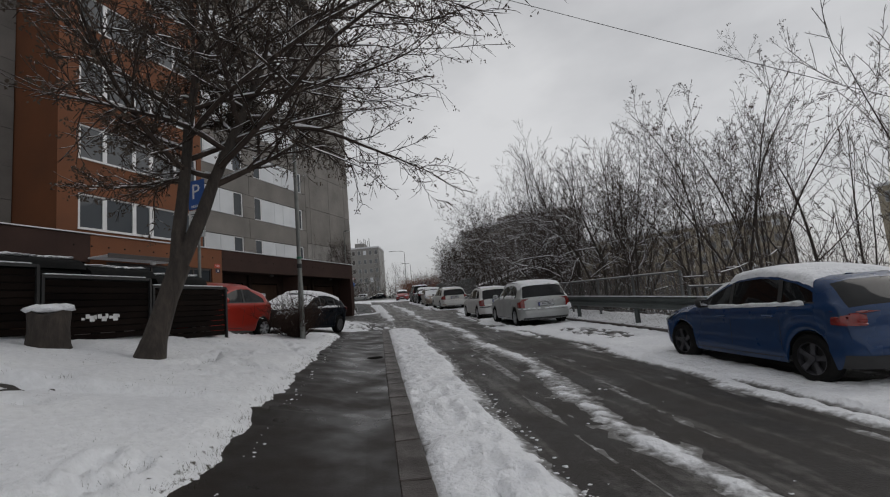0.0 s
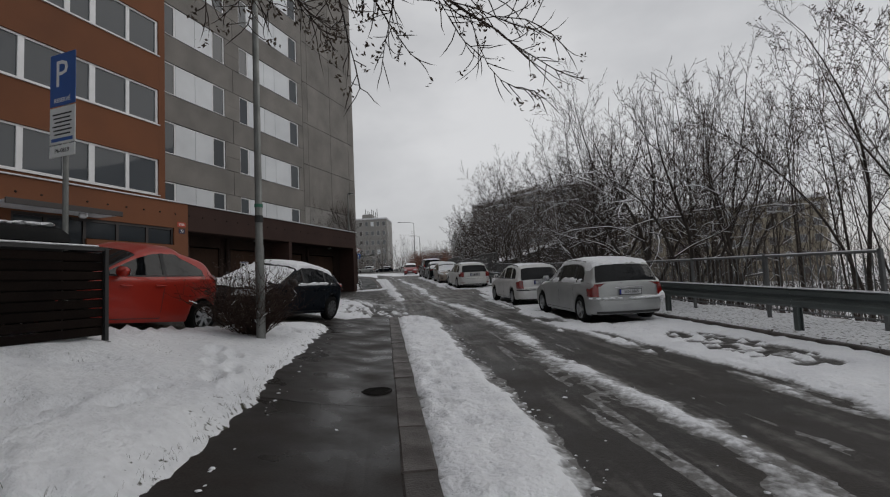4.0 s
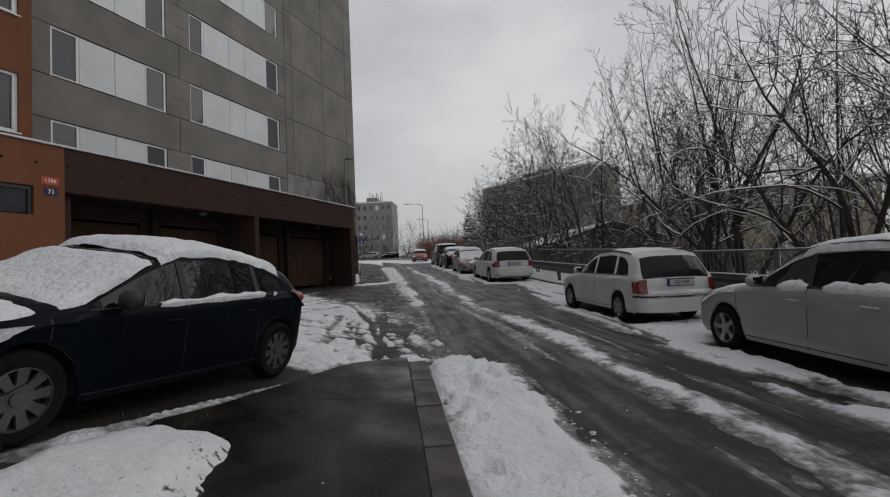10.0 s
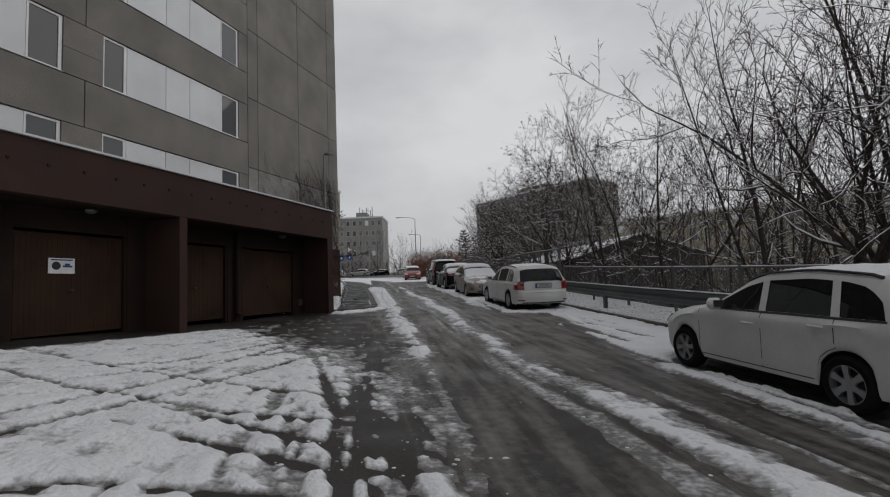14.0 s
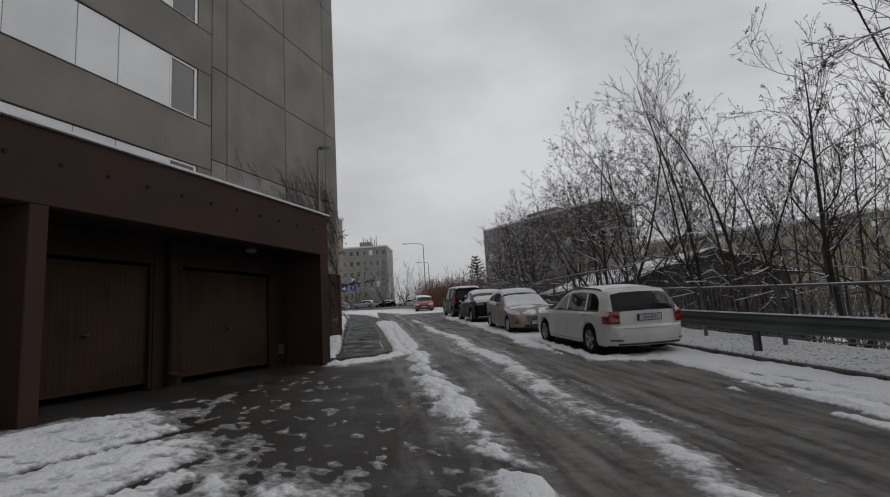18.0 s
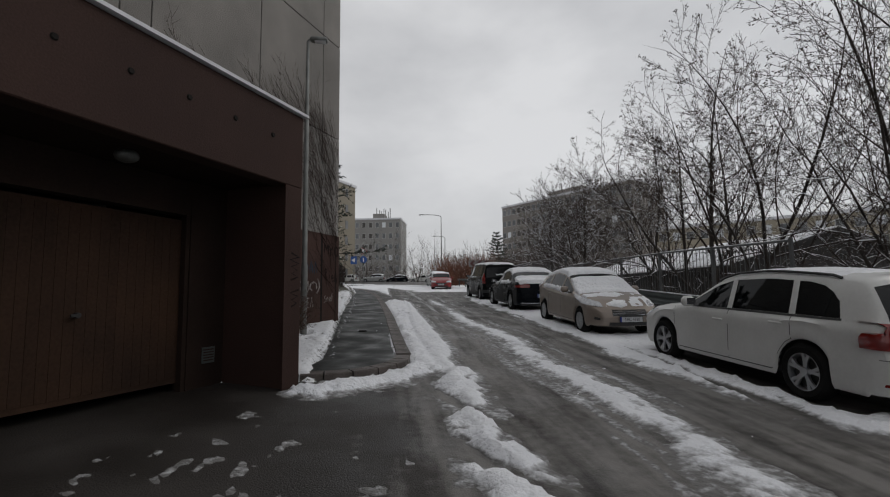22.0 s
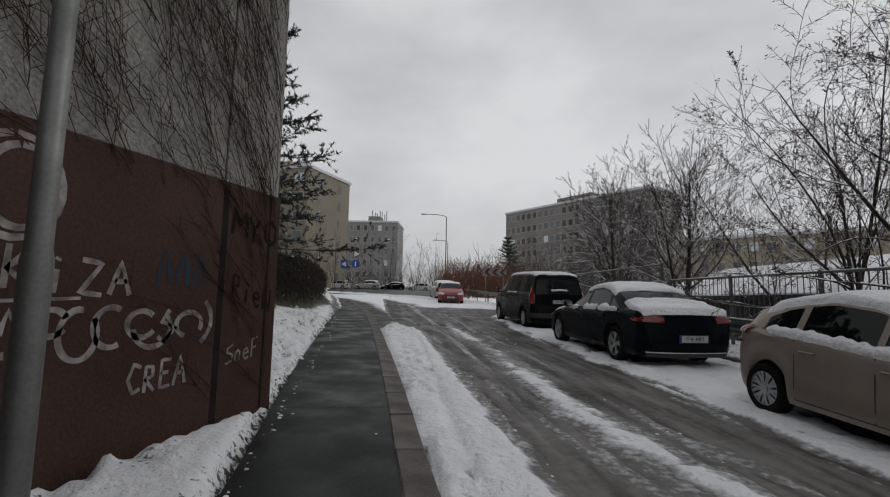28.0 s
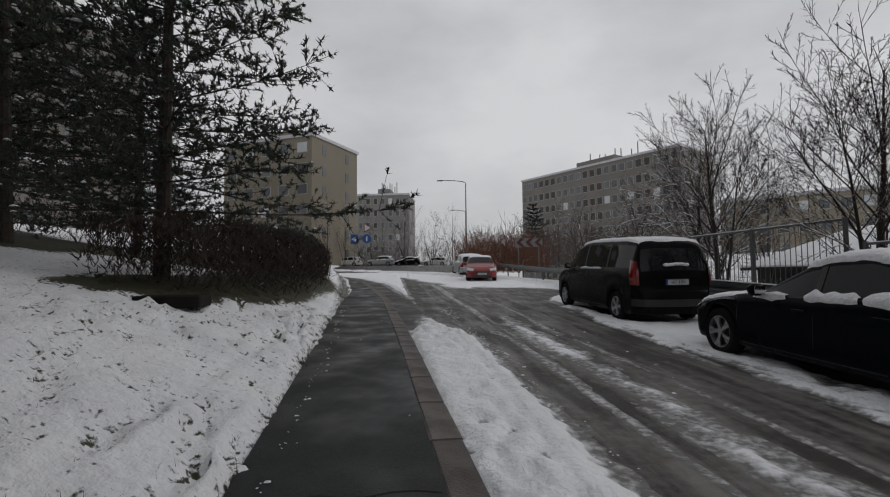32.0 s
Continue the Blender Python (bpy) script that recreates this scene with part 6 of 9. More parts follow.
# red small hatchback in the forecourt
sh = hatch(3.47, 1.46, 1.62, 2.34, 0.70, 0.29, drop=0.02)
glz = dict(front=(0.05, 0.62), rear=(-1.58, -1.34), side=[(-1.22, -0.42), (-0.36, 0.60)], handles=(-0.30, 0.28))
red_car = build_car("hatchback", "red city car with tinted rear windows and alloy wheels", paint("red", (0.34, 0.022, 0.011), 0.1), sh, glz, (-0.39, 0.62), [("tail_light", "tail_red", -1, 0.58, 0.85, 0.72, 1.0, 0.05), ("headlight", "lamp_clear", 1, 0.42, 0.92, 0.58, 0.74, 0.05)], ("4AK 7712", -1.70, 0.6, 0), (7, "star", "alloy"), [], mirror_mat=paint("red", (0.34, 0.022, 0.011)), seed=23, glass_mat=M["car_glass"], lower_trim=[("rear_bumper", "trim", -1, 0.7, 0.25, 0.36)])
# dark hatchback with snow on it
sh = hatch(4.20, 1.46, 1.77, 2.66, 0.88, 0.325, drop=0.04)
glz = dict(front=(0.14, 0.80), rear=(-1.95, -1.68), side=[(-1.52, -1.06), (-1.0, -0.10), (-0.04, 0.76)], handles=(-0.86, 0.10))
dark_hatch = build_car("hatchback", "dark navy hatchback with snow on bonnet, glass and roof", paint("navy2", (0.0045, 0.007, 0.011), 0.0, 0.22), sh, glz, (-1.03, -0.07, 1.08), [("tail_light", "tail_red", -1, 0.68, 1.0, 0.82, 0.98, 0.06), ("headlight", "lamp_clear", 1, 0.45, 1.1, 0.62, 0.74, 0.08)], ("5AM 3310", -2.04, 0.6, 0), (9, "star", "alloy_grey"), [("sheet", -1.55, 0.12, 1, 0.055, 0.0, 1.95), ("sheet", 0.2, 1.02, 1, 0.045, 0.02, 2.05), ("sheet", 1.05, 1.85, 1, 0.03, 0.78, 2.0), ("ledge", -1.4, 0.25, 0.05)], mirror_mat=M["trim"], seed=26, lower_trim=[("rear_bumper", "trim", -1, 0.8, 0.24, 0.34)])
stand(red_car, 13.95, -4.31, 152.0, 2.34)
stand(dark_hatch, 18.31, -2.57, 153.5, 2.66)
# the red car at the bend and those parked far beyond it
sh = hatch(4.1, 1.47, 1.72, 2.5, 0.85, 0.30)
glz = dict(front=(0.12, 0.74), rear=(-1.89, -1.63), side=[(-1.44, -0.88), (-0.80, 0.02), (0.08, 0.66)], handles=(-0.66, 0.22))
far_red = build_car("hatchback", "red hatchback parked on snow at the bend", paint("red_dark", (0.22, 0.014, 0.014)), sh, glz, (-0.84, 0.05, 0.98), [("headlight", "lamp_clear", 1, 0.45, 0.95, 0.62, 0.74, 0.05), ("tail_light", "tail_red", -1, 0.55, 0.95, 0.85, 1.05, 0.05)], ("1AZ 9927", 2.06, 0.45, 0), (5, "star", "alloy"), [("sheet", -1.4, 0.1, 1, 0.01, 0.4, 2.1)], seed=30, lower_trim=[("grille", "trim", 1, 0.46, 0.48, 0.60), ("lower_grille", "trim", 1, 0.55, 0.26, 0.36)])
stand(far_red, 72.6, 4.95, 172.0, 2.5)
for i, (src, s_, o_, hd, lb) in enumerate([(silver_car, 79.5, 5.3, 2, "grey estate car parked behind the red one at the bend"), (white_old, 118, -6.6, 75, "white car parked far up the side street"), (silver_car, 118, -2.0, 82, "silver car parked far up the side street"), (dark_hatch, 120, 2.2, 85, "dark car with snow on its roof far up the side street"), (white_new, 121, 6.6, 80, "pale car parked far up the side street"), (dark_hatch, 114, -11.5, 70, "dark blue car far up the side street")]):
    c = copy_thing(src, pose(0, 0, 0))
    tagged(c, lb, "car", "cars parked far up the street")
    stand(c, s_, o_, hd, 2.6, (lambda a, b: rise(a) + 0.02) if i else street)

# ---- trees, hedges, shrubs ----
class Wood:
    """Collects tapered twigs, and the snow on their backs, as plain lists."""

    def __init__(self, seed):
        self.rng = random.Random(seed)
        self.sets = {k: ([], []) for k in ("trunk", "branches", "twigs", "snow", "seeds")}

    def tube(self, kind, pts, radii, sides):
        vs, fs = self.sets[kind]
        base = len(vs)
        n = len(pts)
        for i, p in enumerate(pts):
            d = (pts[min(i + 1, n - 1)] - pts[max(i - 1, 0)])
            d.normalize()
            a = d.orthogonal()
            a.normalize()
            b = d.cross(a)
            for k in range(sides):
                t = k * math.tau / sides
                vs.append(tuple(p + (a * math.cos(t) + b * math.sin(t)) * radii[i]))
        if radii[-1] == 0:
            del vs[-sides:]
            vs.append(tuple(pts[-1]))
            n -= 1
            q = base + (n - 1) * sides
            fs.extend([(q + k, q + (k + 1) % sides, q + sides) for k in range(sides)])
        for i in range(n - 1):
            for k in range(sides):
                q = base + i * sides
                fs.append((q + k, q + (k + 1) % sides, q + sides + (k + 1) % sides, q + sides + k))

    def cover(self, pts, radii, amount=1.0):
        vs, fs = self.sets["snow"]
        for i in range(len(pts) - 1):
            p, q = pts[i], pts[i + 1]
            d = q - p
            flat = math.hypot(d.x, d.y) / max(1e-6, d.length)
            if flat < 0.42 or radii[i] < 0.0025 or self.rng.random() > (0.85 if radii[i] > 0.008 else 0.4) * amount:
                continue
            side = Vector((-d.y, d.x, 0)).normalized()
            h0 = (0.006 + min(0.03, radii[i] * 0.75)) * flat
            w0, w1 = radii[i] * 0.72 + 0.003, radii[i + 1] * 0.72 + 0.003
            up = Vector((0, 0, 1))
            z0, z1 = radii[i] * 0.62, radii[i + 1] * 0.62
            b = len(vs)
            for c, w, z in ((p, w0, z0), (q, w1, z1)):
                vs += [tuple(c + side * w + up * z), tuple(c + up * (z + h0 + w * 0.35)), tuple(c - side * w + up * z)]
            fs += [(b, b + 1, b + 4, b + 3), (b + 1, b + 2, b + 5, b + 4)]

    def seed_bunch(self, p, size, n=7):
        vs, fs = self.sets["seeds"]
        r = self.rng
        for _ in range(n):
            c = p + Vector((r.uniform(-1, 1), r.uniform(-1, 1), r.uniform(-1.4, 0.3))) * size
            a = Vector((r.uniform(-1, 1), r.uniform(-1, 1), r.uniform(-1, 1))).normalized() * size * 0.5
            b = a.orthogonal().normalized() * size * 0.22
            k = len(vs)
            vs += [tuple(c - a), tuple(c + b), tuple(c + a), tuple(c - b)]
            fs.append((k, k + 1, k + 2, k + 3))

    def grow(self, p, d, length, radius, level, spec):
        r = self.rng
        radius = max(radius, spec.get("least", 0.0))
        segs = spec["segs"][level]
        pts, radii = [p.copy()], [radius]
        d = d.normalized()
        tip = radius * spec["taper"][level]
        curl = Vector((r.gauss(0, 1), r.gauss(0, 1), r.gauss(0, 1))) * spec["wobble"][level] * 0.8
        for i in range(segs):
            curl = curl * 0.55 + Vector((r.gauss(0, 1), r.gauss(0, 1), r.gauss(0, 1))) * spec["wobble"][level] * 0.6
            d = (d + curl + Vector((0, 0, spec["lift"][level]))).normalized()
            p = p + d * (length / segs)
            pts.append(p.copy())
            radii.append(max(spec.get("least", 0.0), radius + (tip - radius) * (i + 1) / segs))
        if level >= spec["levels"] - 1:
            radii[-1] = 0
        kind = "trunk" if level == 0 else "branches" if level < spec["levels"] - 1 else "twigs"
        self.tube(kind, pts, radii, spec["sides"][level])
        if (level > 0 or spec.get("lean")) and level < spec["levels"] - 1:
            self.cover(pts, radii, spec["snow"] * (0.55 if level == 2 else 1.0))
        if level >= spec["levels"] - 1:
            if spec["seeds"] and r.random() < spec["seeds"]:
                self.seed_bunch(pts[-1], 0.06)
            return
        if level + 1 < spec["levels"]:
            for _ in range(2):
                tipd = (d + Vector((r.gauss(0, 0.25), r.gauss(0, 0.25), r.gauss(0.05, 0.2)))).normalized()
                self.grow(pts[-1], tipd, length * spec.get("end", 0.34), radii[-1] * 0.9, spec["levels"] - 1, spec)
        n = spec["kids"][level]
        for i in range(n):
            t = spec["start"][level] + (1 - spec["start"][level]) * (i + r.uniform(0.2, 0.8)) / n
            f = t * segs
            j = min(int(f), segs - 1)
            q = pts[j].lerp(pts[j + 1], f - j)
            base = (pts[j + 1] - pts[j]).normalized()
            ax = base.orthogonal().normalized()
            ax.rotate(Matrix.Rotation(i * 2.4 + r.uniform(-0.6, 0.6), 3, base))
            ang = radians(r.uniform(*spec["angle"][level]))
            nd = base * math.cos(ang) + ax * math.sin(ang)
            rr = radii[j] * spec["thin"][level] * r.uniform(0.75, 1.1)
            ln = length * spec["ratio"][level] * r.uniform(0.65, 1.15) * (1.15 - 0.55 * t if level == 0 else 1.1 - 0.5 * t)
            self.grow(q, nd, ln, rr, level + 1, spec)

    def finish(self, name, label, category, labels=None, group=""):
        t = thing(name, label, category, None, group)
        mats = dict(trunk="bark", branches="twig", snow="snow", seeds="seed")
        bv, bf = self.sets["branches"]
        tv, tf = self.sets["twigs"]
        n0 = len(bv)
        whole = {"trunk": self.sets["trunk"], "branches": (bv + tv, bf + [tuple(i + n0 for i in f) for f in tf]), "snow": self.sets["snow"], "seeds": self.sets["seeds"]}
        for k, (vs, fs) in whole.items():
            if fs:
                me = bpy.data.meshes.new(k)
                me.from_pydata(vs, [], fs)
                me.materials.append(M[mats[k]])
                me.polygons.foreach_set("use_smooth", [k != "seeds"] * len(me.polygons))
                ob = new({"trunk": "trunk", "branches": "crown", "snow": "snow", "seeds": "dry_seed"}[k], me)
                ob.parent = t
                if k != "trunk":
                    ob["kind"] = "stuff"
        return t


def spec(levels=4, **kw):
    base = dict(levels=4, segs=(9, 7, 5, 3), taper=(0.15, 0.2, 0.3, 0.4), wobble=(0.06, 0.14, 0.16, 0.16), lift=(0.03, 0.05, 0.05, 0.04), kids=(11, 9, 6, 0), start=(0.3, 0.2, 0.15, 0), angle=((35, 65), (30, 60), (25, 60), (0, 0)), thin=(0.42, 0.42, 0.5, 0.5), ratio=(0.55, 0.5, 0.5, 0.5), sides=(9, 5, 4, 3), snow=1.0, seeds=0.0)
    base.update(kw)
    return base


def rest(tree, s, o, turn=0.0, size=1.0, base=None, sink=0.08):
    x, y = to_xy(s, o)
    z = float((base or right_z)(s, o)) - sink
    tree.matrix_world = pose(x, y, z, 0, 0, turn) @ Matrix.Diagonal((size, size, size, 1))
    return tree


# the tree on the near lawn: two leaning stems, wide snowy limbs over the pavement
near = Wood(7)
sp = spec(segs=(9, 10, 6, 3), kids=(0, 20, 11, 0), wobble=(0.05, 0.11, 0.16, 0.2), lift=(0.03, 0.012, 0.03, 0.03), ratio=(0.5, 0.42, 0.40, 0.5), seeds=0.42, snow=0.9, angle=((30, 60), (28, 62), (25, 65), (0, 0)), start=(0.3, 0.2, 0.12, 0), lean=True, thin=(0.5, 0.5, 0.55, 0.55), least=0.006)
up_road = Vector((-SA, CA, 0))
right_road = Vector((CA, SA, 0))
base_pts = [Vector((0, 0, 0)), up_road * 0.08 + right_road * 0.06 + Vector((0, 0, 0.35)), up_road * 0.2 + right_road * 0.2 + Vector((0, 0, 0.95)), up_road * 0.3 + right_road * 0.36 + Vector((0, 0, 1.5))]
near.tube("trunk", base_pts, [0.24, 0.175, 0.15, 0.165], 12)
stems = [(base_pts[-1], (up_road * 0.22 + right_road * 0.36 + Vector((0, 0, 1))), 4.9, 0.125), (base_pts[-1] - right_road * 0.05, (up_road * 0.12 + right_road * 0.10 + Vector((0, 0, 1))), 5.0, 0.115)]
for p, d, ln, rad in stems:
    pts, radii, q, dd = [p.copy()], [rad], p.copy(), d.normalized()
    for i in range(10):
        dd = (dd + Vector((near.rng.gauss(0, 0.05), near.rng.gauss(0, 0.05), 0.03))).normalized()
        q = q + dd * ln / 10
        pts.append(q.copy())
        radii.append(rad * (1 - 0.068 * (i + 1)))
    near.tube("trunk", pts, radii, 9)
    near.cover(pts, radii, 0.5)
    n = 20
    for i in range(n):
        f = (0.30 + 0.70 * i / (n - 1)) * 9.99
        j = int(f)
        o_ = pts[j].lerp(pts[min(j + 1, 10)], f - j)
        a = i * 2.39996 + (0.6 if rad > 0.118 else 2.1)
        out = right_road * math.cos(a) + up_road * math.sin(a)
        rise_ = near.rng.uniform(0.08, 0.42) + 0.027 * i
        near.grow(o_, out + Vector((0, 0, rise_)), near.rng.uniform(3.2, 4.9) * (1.0 - 0.012 * i) * (1 + 0.40 * math.cos(a)) * (1 - 0.5 * max(0.0, math.sin(a))), radii[j] * 0.58, 1, sp)
near_tree = near.finish("tree", "bare lawn tree with snowy limbs and dry seed clusters", "tree")
rest(near_tree, 8.1, -3.32, 0, 1.0, lawn_z, 0.06)

# kinds of bare tree on the wooded bank
M["twig_dust"] = dusted(material("twig_dust", (0.085, 0.066, 0.056), (0.052, 0.041, 0.036), 5.0, 0.95, spec=0.1), 0.34, 3.0)
KINDS = []
UP = Vector((0, 0, 1))
# seed, name, stems (lean out, turn, length, radius), habit, branches of the full and of the light form
SHAPES = ((11, "spreading bare tree with crooked snowy limbs", ((0.12, 10, 6.6, 0.085), (0.62, 95, 6.2, 0.07), (0.75, 215, 6.0, 0.07), (0.5, 320, 6.2, 0.065)),
           dict(angle=((38, 72), (32, 62), (28, 60), (0, 0)), ratio=(0.60, 0.44, 0.36, 0.5), lift=(0.035, 0.05, 0.05, 0.05), wobble=(0.14, 0.20, 0.20, 0.18), start=(0.22, 0.12, 0.1, 0), end=0.2, thin=(0.55, 0.5, 0.5, 0.5)), (10, 9, 7, 0), (6, 5, 3, 0)),
          (12, "slender bare tree with brown seed bunches", ((0.05, 0, 8.2, 0.065), (0.22, 80, 7.6, 0.048), (0.3, 220, 7.2, 0.048)),
           dict(angle=((22, 48), (25, 52), (25, 60), (0, 0)), ratio=(0.42, 0.42, 0.38, 0.5), seeds=0.16, wobble=(0.06, 0.12, 0.14, 0.16), lift=(0.02, 0.09, 0.07, 0.03), start=(0.26, 0.2, 0.12, 0), end=0.18), (11, 8, 6, 0), (8, 5, 3, 0)),
          (13, "tall thin bare tree dusted with snow", ((0.03, 0, 9.2, 0.068), (0.16, 140, 8.2, 0.05)),
           dict(angle=((22, 46), (25, 48), (25, 52), (0, 0)), ratio=(0.36, 0.42, 0.40, 0.5), wobble=(0.04, 0.10, 0.13, 0.16), lift=(0.015, 0.09, 0.07, 0.04), start=(0.16, 0.15, 0.12, 0), snow=0.7, end=0.14), (18, 7, 5, 0), (10, 5, 3, 0)),
          (14, "young bare tree with a fan of straight branches", ((0.03, 0, 4.6, 0.085), (0.16, 200, 3.9, 0.05)),
           dict(angle=((34, 62), (28, 52), (25, 50), (0, 0)), ratio=(0.66, 0.42, 0.36, 0.5), wobble=(0.05, 0.07, 0.10, 0.12), lift=(0.02, 0.05, 0.05, 0.05), start=(0.20, 0.12, 0.1, 0), end=0.16, thin=(0.42, 0.5, 0.6, 0.5), snow=0.9), (24, 11, 7, 0), (10, 6, 3, 0)),
          (15, "arching bare tree with dry seed bunches", ((0.25, 20, 6.6, 0.07), (0.8, 130, 6.6, 0.06), (0.85, 250, 6.4, 0.055)),
           dict(angle=((32, 66), (30, 66), (28, 66), (0, 0)), ratio=(0.52, 0.44, 0.38, 0.5), lift=(0.03, 0.04, 0.02, 0.0), wobble=(0.09, 0.18, 0.2, 0.22), start=(0.20, 0.14, 0.1, 0), seeds=0.20, snow=0.6, end=0.2, thin=(0.52, 0.5, 0.5, 0.5)), (11, 9, 7, 0), (7, 5, 3, 0)))
LIGHT = []
for light in (False, True):
    for sd, nm, stems_, kw, full, few in SHAPES:
        sp = spec(kids=few if light else full, **kw)
        sp["segs"], sp["sides"] = (10, 8, 4, 2), (8, 5, 3, 3)
        sp["least"] = 0.0046
        if light:
            sp["segs"], sp["sides"], sp["snow"], sp["seeds"], sp["least"] = (7, 5, 2, 1), (5, 3, 3, 3), 0.3, sp["seeds"] * 0.5, 0.0085
        w = Wood(sd + (40 if light else 0))
        for lean_, turn_, ln_, rad_ in (stems_[:2] if light else stems_):
            a = radians(turn_)
            out = Vector((math.cos(a), math.sin(a), 0))
            w.grow(out * 0.08, UP + out * lean_, ln_, rad_, 0, sp)
        (LIGHT if light else KINDS).append((w.finish("tree", nm, "tree", None, "trees on the wooded bank"), nm))
        if light:
            for part_ in LIGHT[-1][0].children:
                if part_.name.startswith("crown"):
                    part_.data.materials[0] = M["twig_dust"]

WOODS = [(3, 53.1, 9.7, 10, 1.14), (0, 22.4, 10.1, 40, 1.05), (0, 27.6, 10.6, 170, 1.0), (4, 33.6, 10.2, 200, 1.0), (2, 31.0, 11.4, 0, 1.12), (0, 19.6, 10.0, 130, 0.9), (0, 25.6, 10.0, 260, 1.1), (1, 15.0, 11.2, 150, 0.86), (1, 18.4, 10.6, 20, 0.86), (4, 46.2, 10.6, 250, 1.1), (1, 42.0, 10.3, 130, 0.95), (4, 44.6, 10.8, 20, 1.1), (1, 48.1, 10.4, 200, 0.85), (2, 38.2, 10.2, 70, 0.92), (4, 43.0, 9.9, 160, 1.15),  (2, 27.0, 11.3, 60, 1.1), (1, 12.2, 10.8, 300, 0.85), (1, 36.8, 10.5, 80, 0.95), (4, 49.9, 12.0, 20, 1.0), (0, 39.4, 12.0, 310, 0.95), (3, 58.6, 10.2, 190, 1.25), (2, 20.2, 11.8, 200, 0.86)]
grove = random.Random(5)
for i in range(54):
    s_ = 7 + i * 0.61 + grove.uniform(-0.8, 0.8)
    o_ = 11.8 + grove.random() ** 1.2 * 10
    WOODS.append((grove.choice((0, 1, 1, 2, 4)), s_, o_, grove.uniform(0, 360), grove.uniform(0.72, 0.95) * (1.0 if s_ < 20 else 1.15)))
for i in range(15):
    WOODS.append((grove.choice((0, 0, 4)), (41 + i * 2.0 if i < 3 else 56 + i * 1.7), grove.uniform(13.2, 20), grove.uniform(0, 360), grove.uniform(0.75, 1.0)))
# the first ten (s below 0) are unseen, added to darken reflections in the cars
WOODS += [(0, -4.0, 11.0, 30, 0.95), (4, -8.5, 12.5, 130, 1.0), (0, -13.0, 11.5, 210, 1.0), (1, -17.0, 13.0, 50, 1.0), (4, -21.0, 12.0, 300, 1.0), (0, -26.0, 14.0, 80, 1.0), (4, -6.0, 16.0, 10, 1.0), (0, -11.0, 17.0, 100, 1.0), (0, -18.0, 18.0, 190, 1.0), (4, -2.0, 14.0, 250, 0.95), (2, 8.0, 15.5, 70, 1.0), (1, 5.0, 16.5, 170, 1.05), (2, 2.0, 17, 220, 1.0), (0, 61.5, 11.6, 20, 0.95), (4, 64.5, 12.0, 100, 0.8), (0, 67.5, 11.6, 320, 0.8), (3, 70.0, 13.0, 10, 0.9), (4, 74.0, 13.5, 200, 0.75), (2, 79.0, 14.5, 60, 0.75), (0, 84, 13, 130, 0.75), (1, 90, 15, 30, 0.75), (2, 63, 15.5, 90, 0.85), (1, 57.0, 15.5, 10, 0.85), (0, 72, 16, 40, 0.9), (0, 77, 17, 140, 0.9), (4, 82, 17, 240, 0.9)]
used = set()
heavy = 0
for k, s_, o_, turn, size in sorted(WOODS, key=lambda q: q[2]):
    near_by = o_ < 12.3 and 11 < s_ < 62 and heavy < 24
    heavy += near_by
    tree, nm = (KINDS if near_by else LIGHT)[k]
    t = tree if (near_by, k) not in used else copy_thing(tree, pose(0, 0, 0))
    used.add((near_by, k))
    rest(t, s_, o_, turn, size)
# bare trees far up the street, before the blocks
for i, (k, s_, o_, size) in enumerate([(1, 97, -12, 0.9), (2, 112, -9, 1.0), (0, 118, -3, 1.0), (2, 125, 2, 1.1), (1, 128, 7, 1.0), (0, 132, 12, 1.0), (4, 120, 16, 0.9), (2, 135, -2, 1.1), (0, 126, -8, 1.0), (4, 140, 8, 1.0), (0, 114, 20, 0.9), (1, 96, 18, 0.8), (0, 112, 26, 1.0), (2, 104, -16, 1.0), (4, 108, 12, 0.7), (0, 122, 10, 0.9), (0, 110, -13, 1.0), (2, 116, -7, 0.9), (4, 113, 2, 0.9), (0, 119, 6, 1.0), (0, 106, 17, 0.9), (4, 101, 21, 0.9), (0, 116, 13, 0.9), (2, 123, -14, 1.0), (0, 99, -15, 0.9), (0, 128, -5, 1.1), (4, 131, 3, 1.1), (0, 104, 24, 0.9), (2, 110, 8, 0.8), (0, 93, 15, 0.8), (4, 89, 19, 0.8), (0, 86, 16, 0.75)]):
    t = copy_thing(LIGHT[k][0], pose(0, 0, 0))
    tagged(t, "bare tree far up the street before the blocks", "tree", "trees far up the street")
    rest(t, s_, o_, i * 67, size, lambda a, b: rise(a))

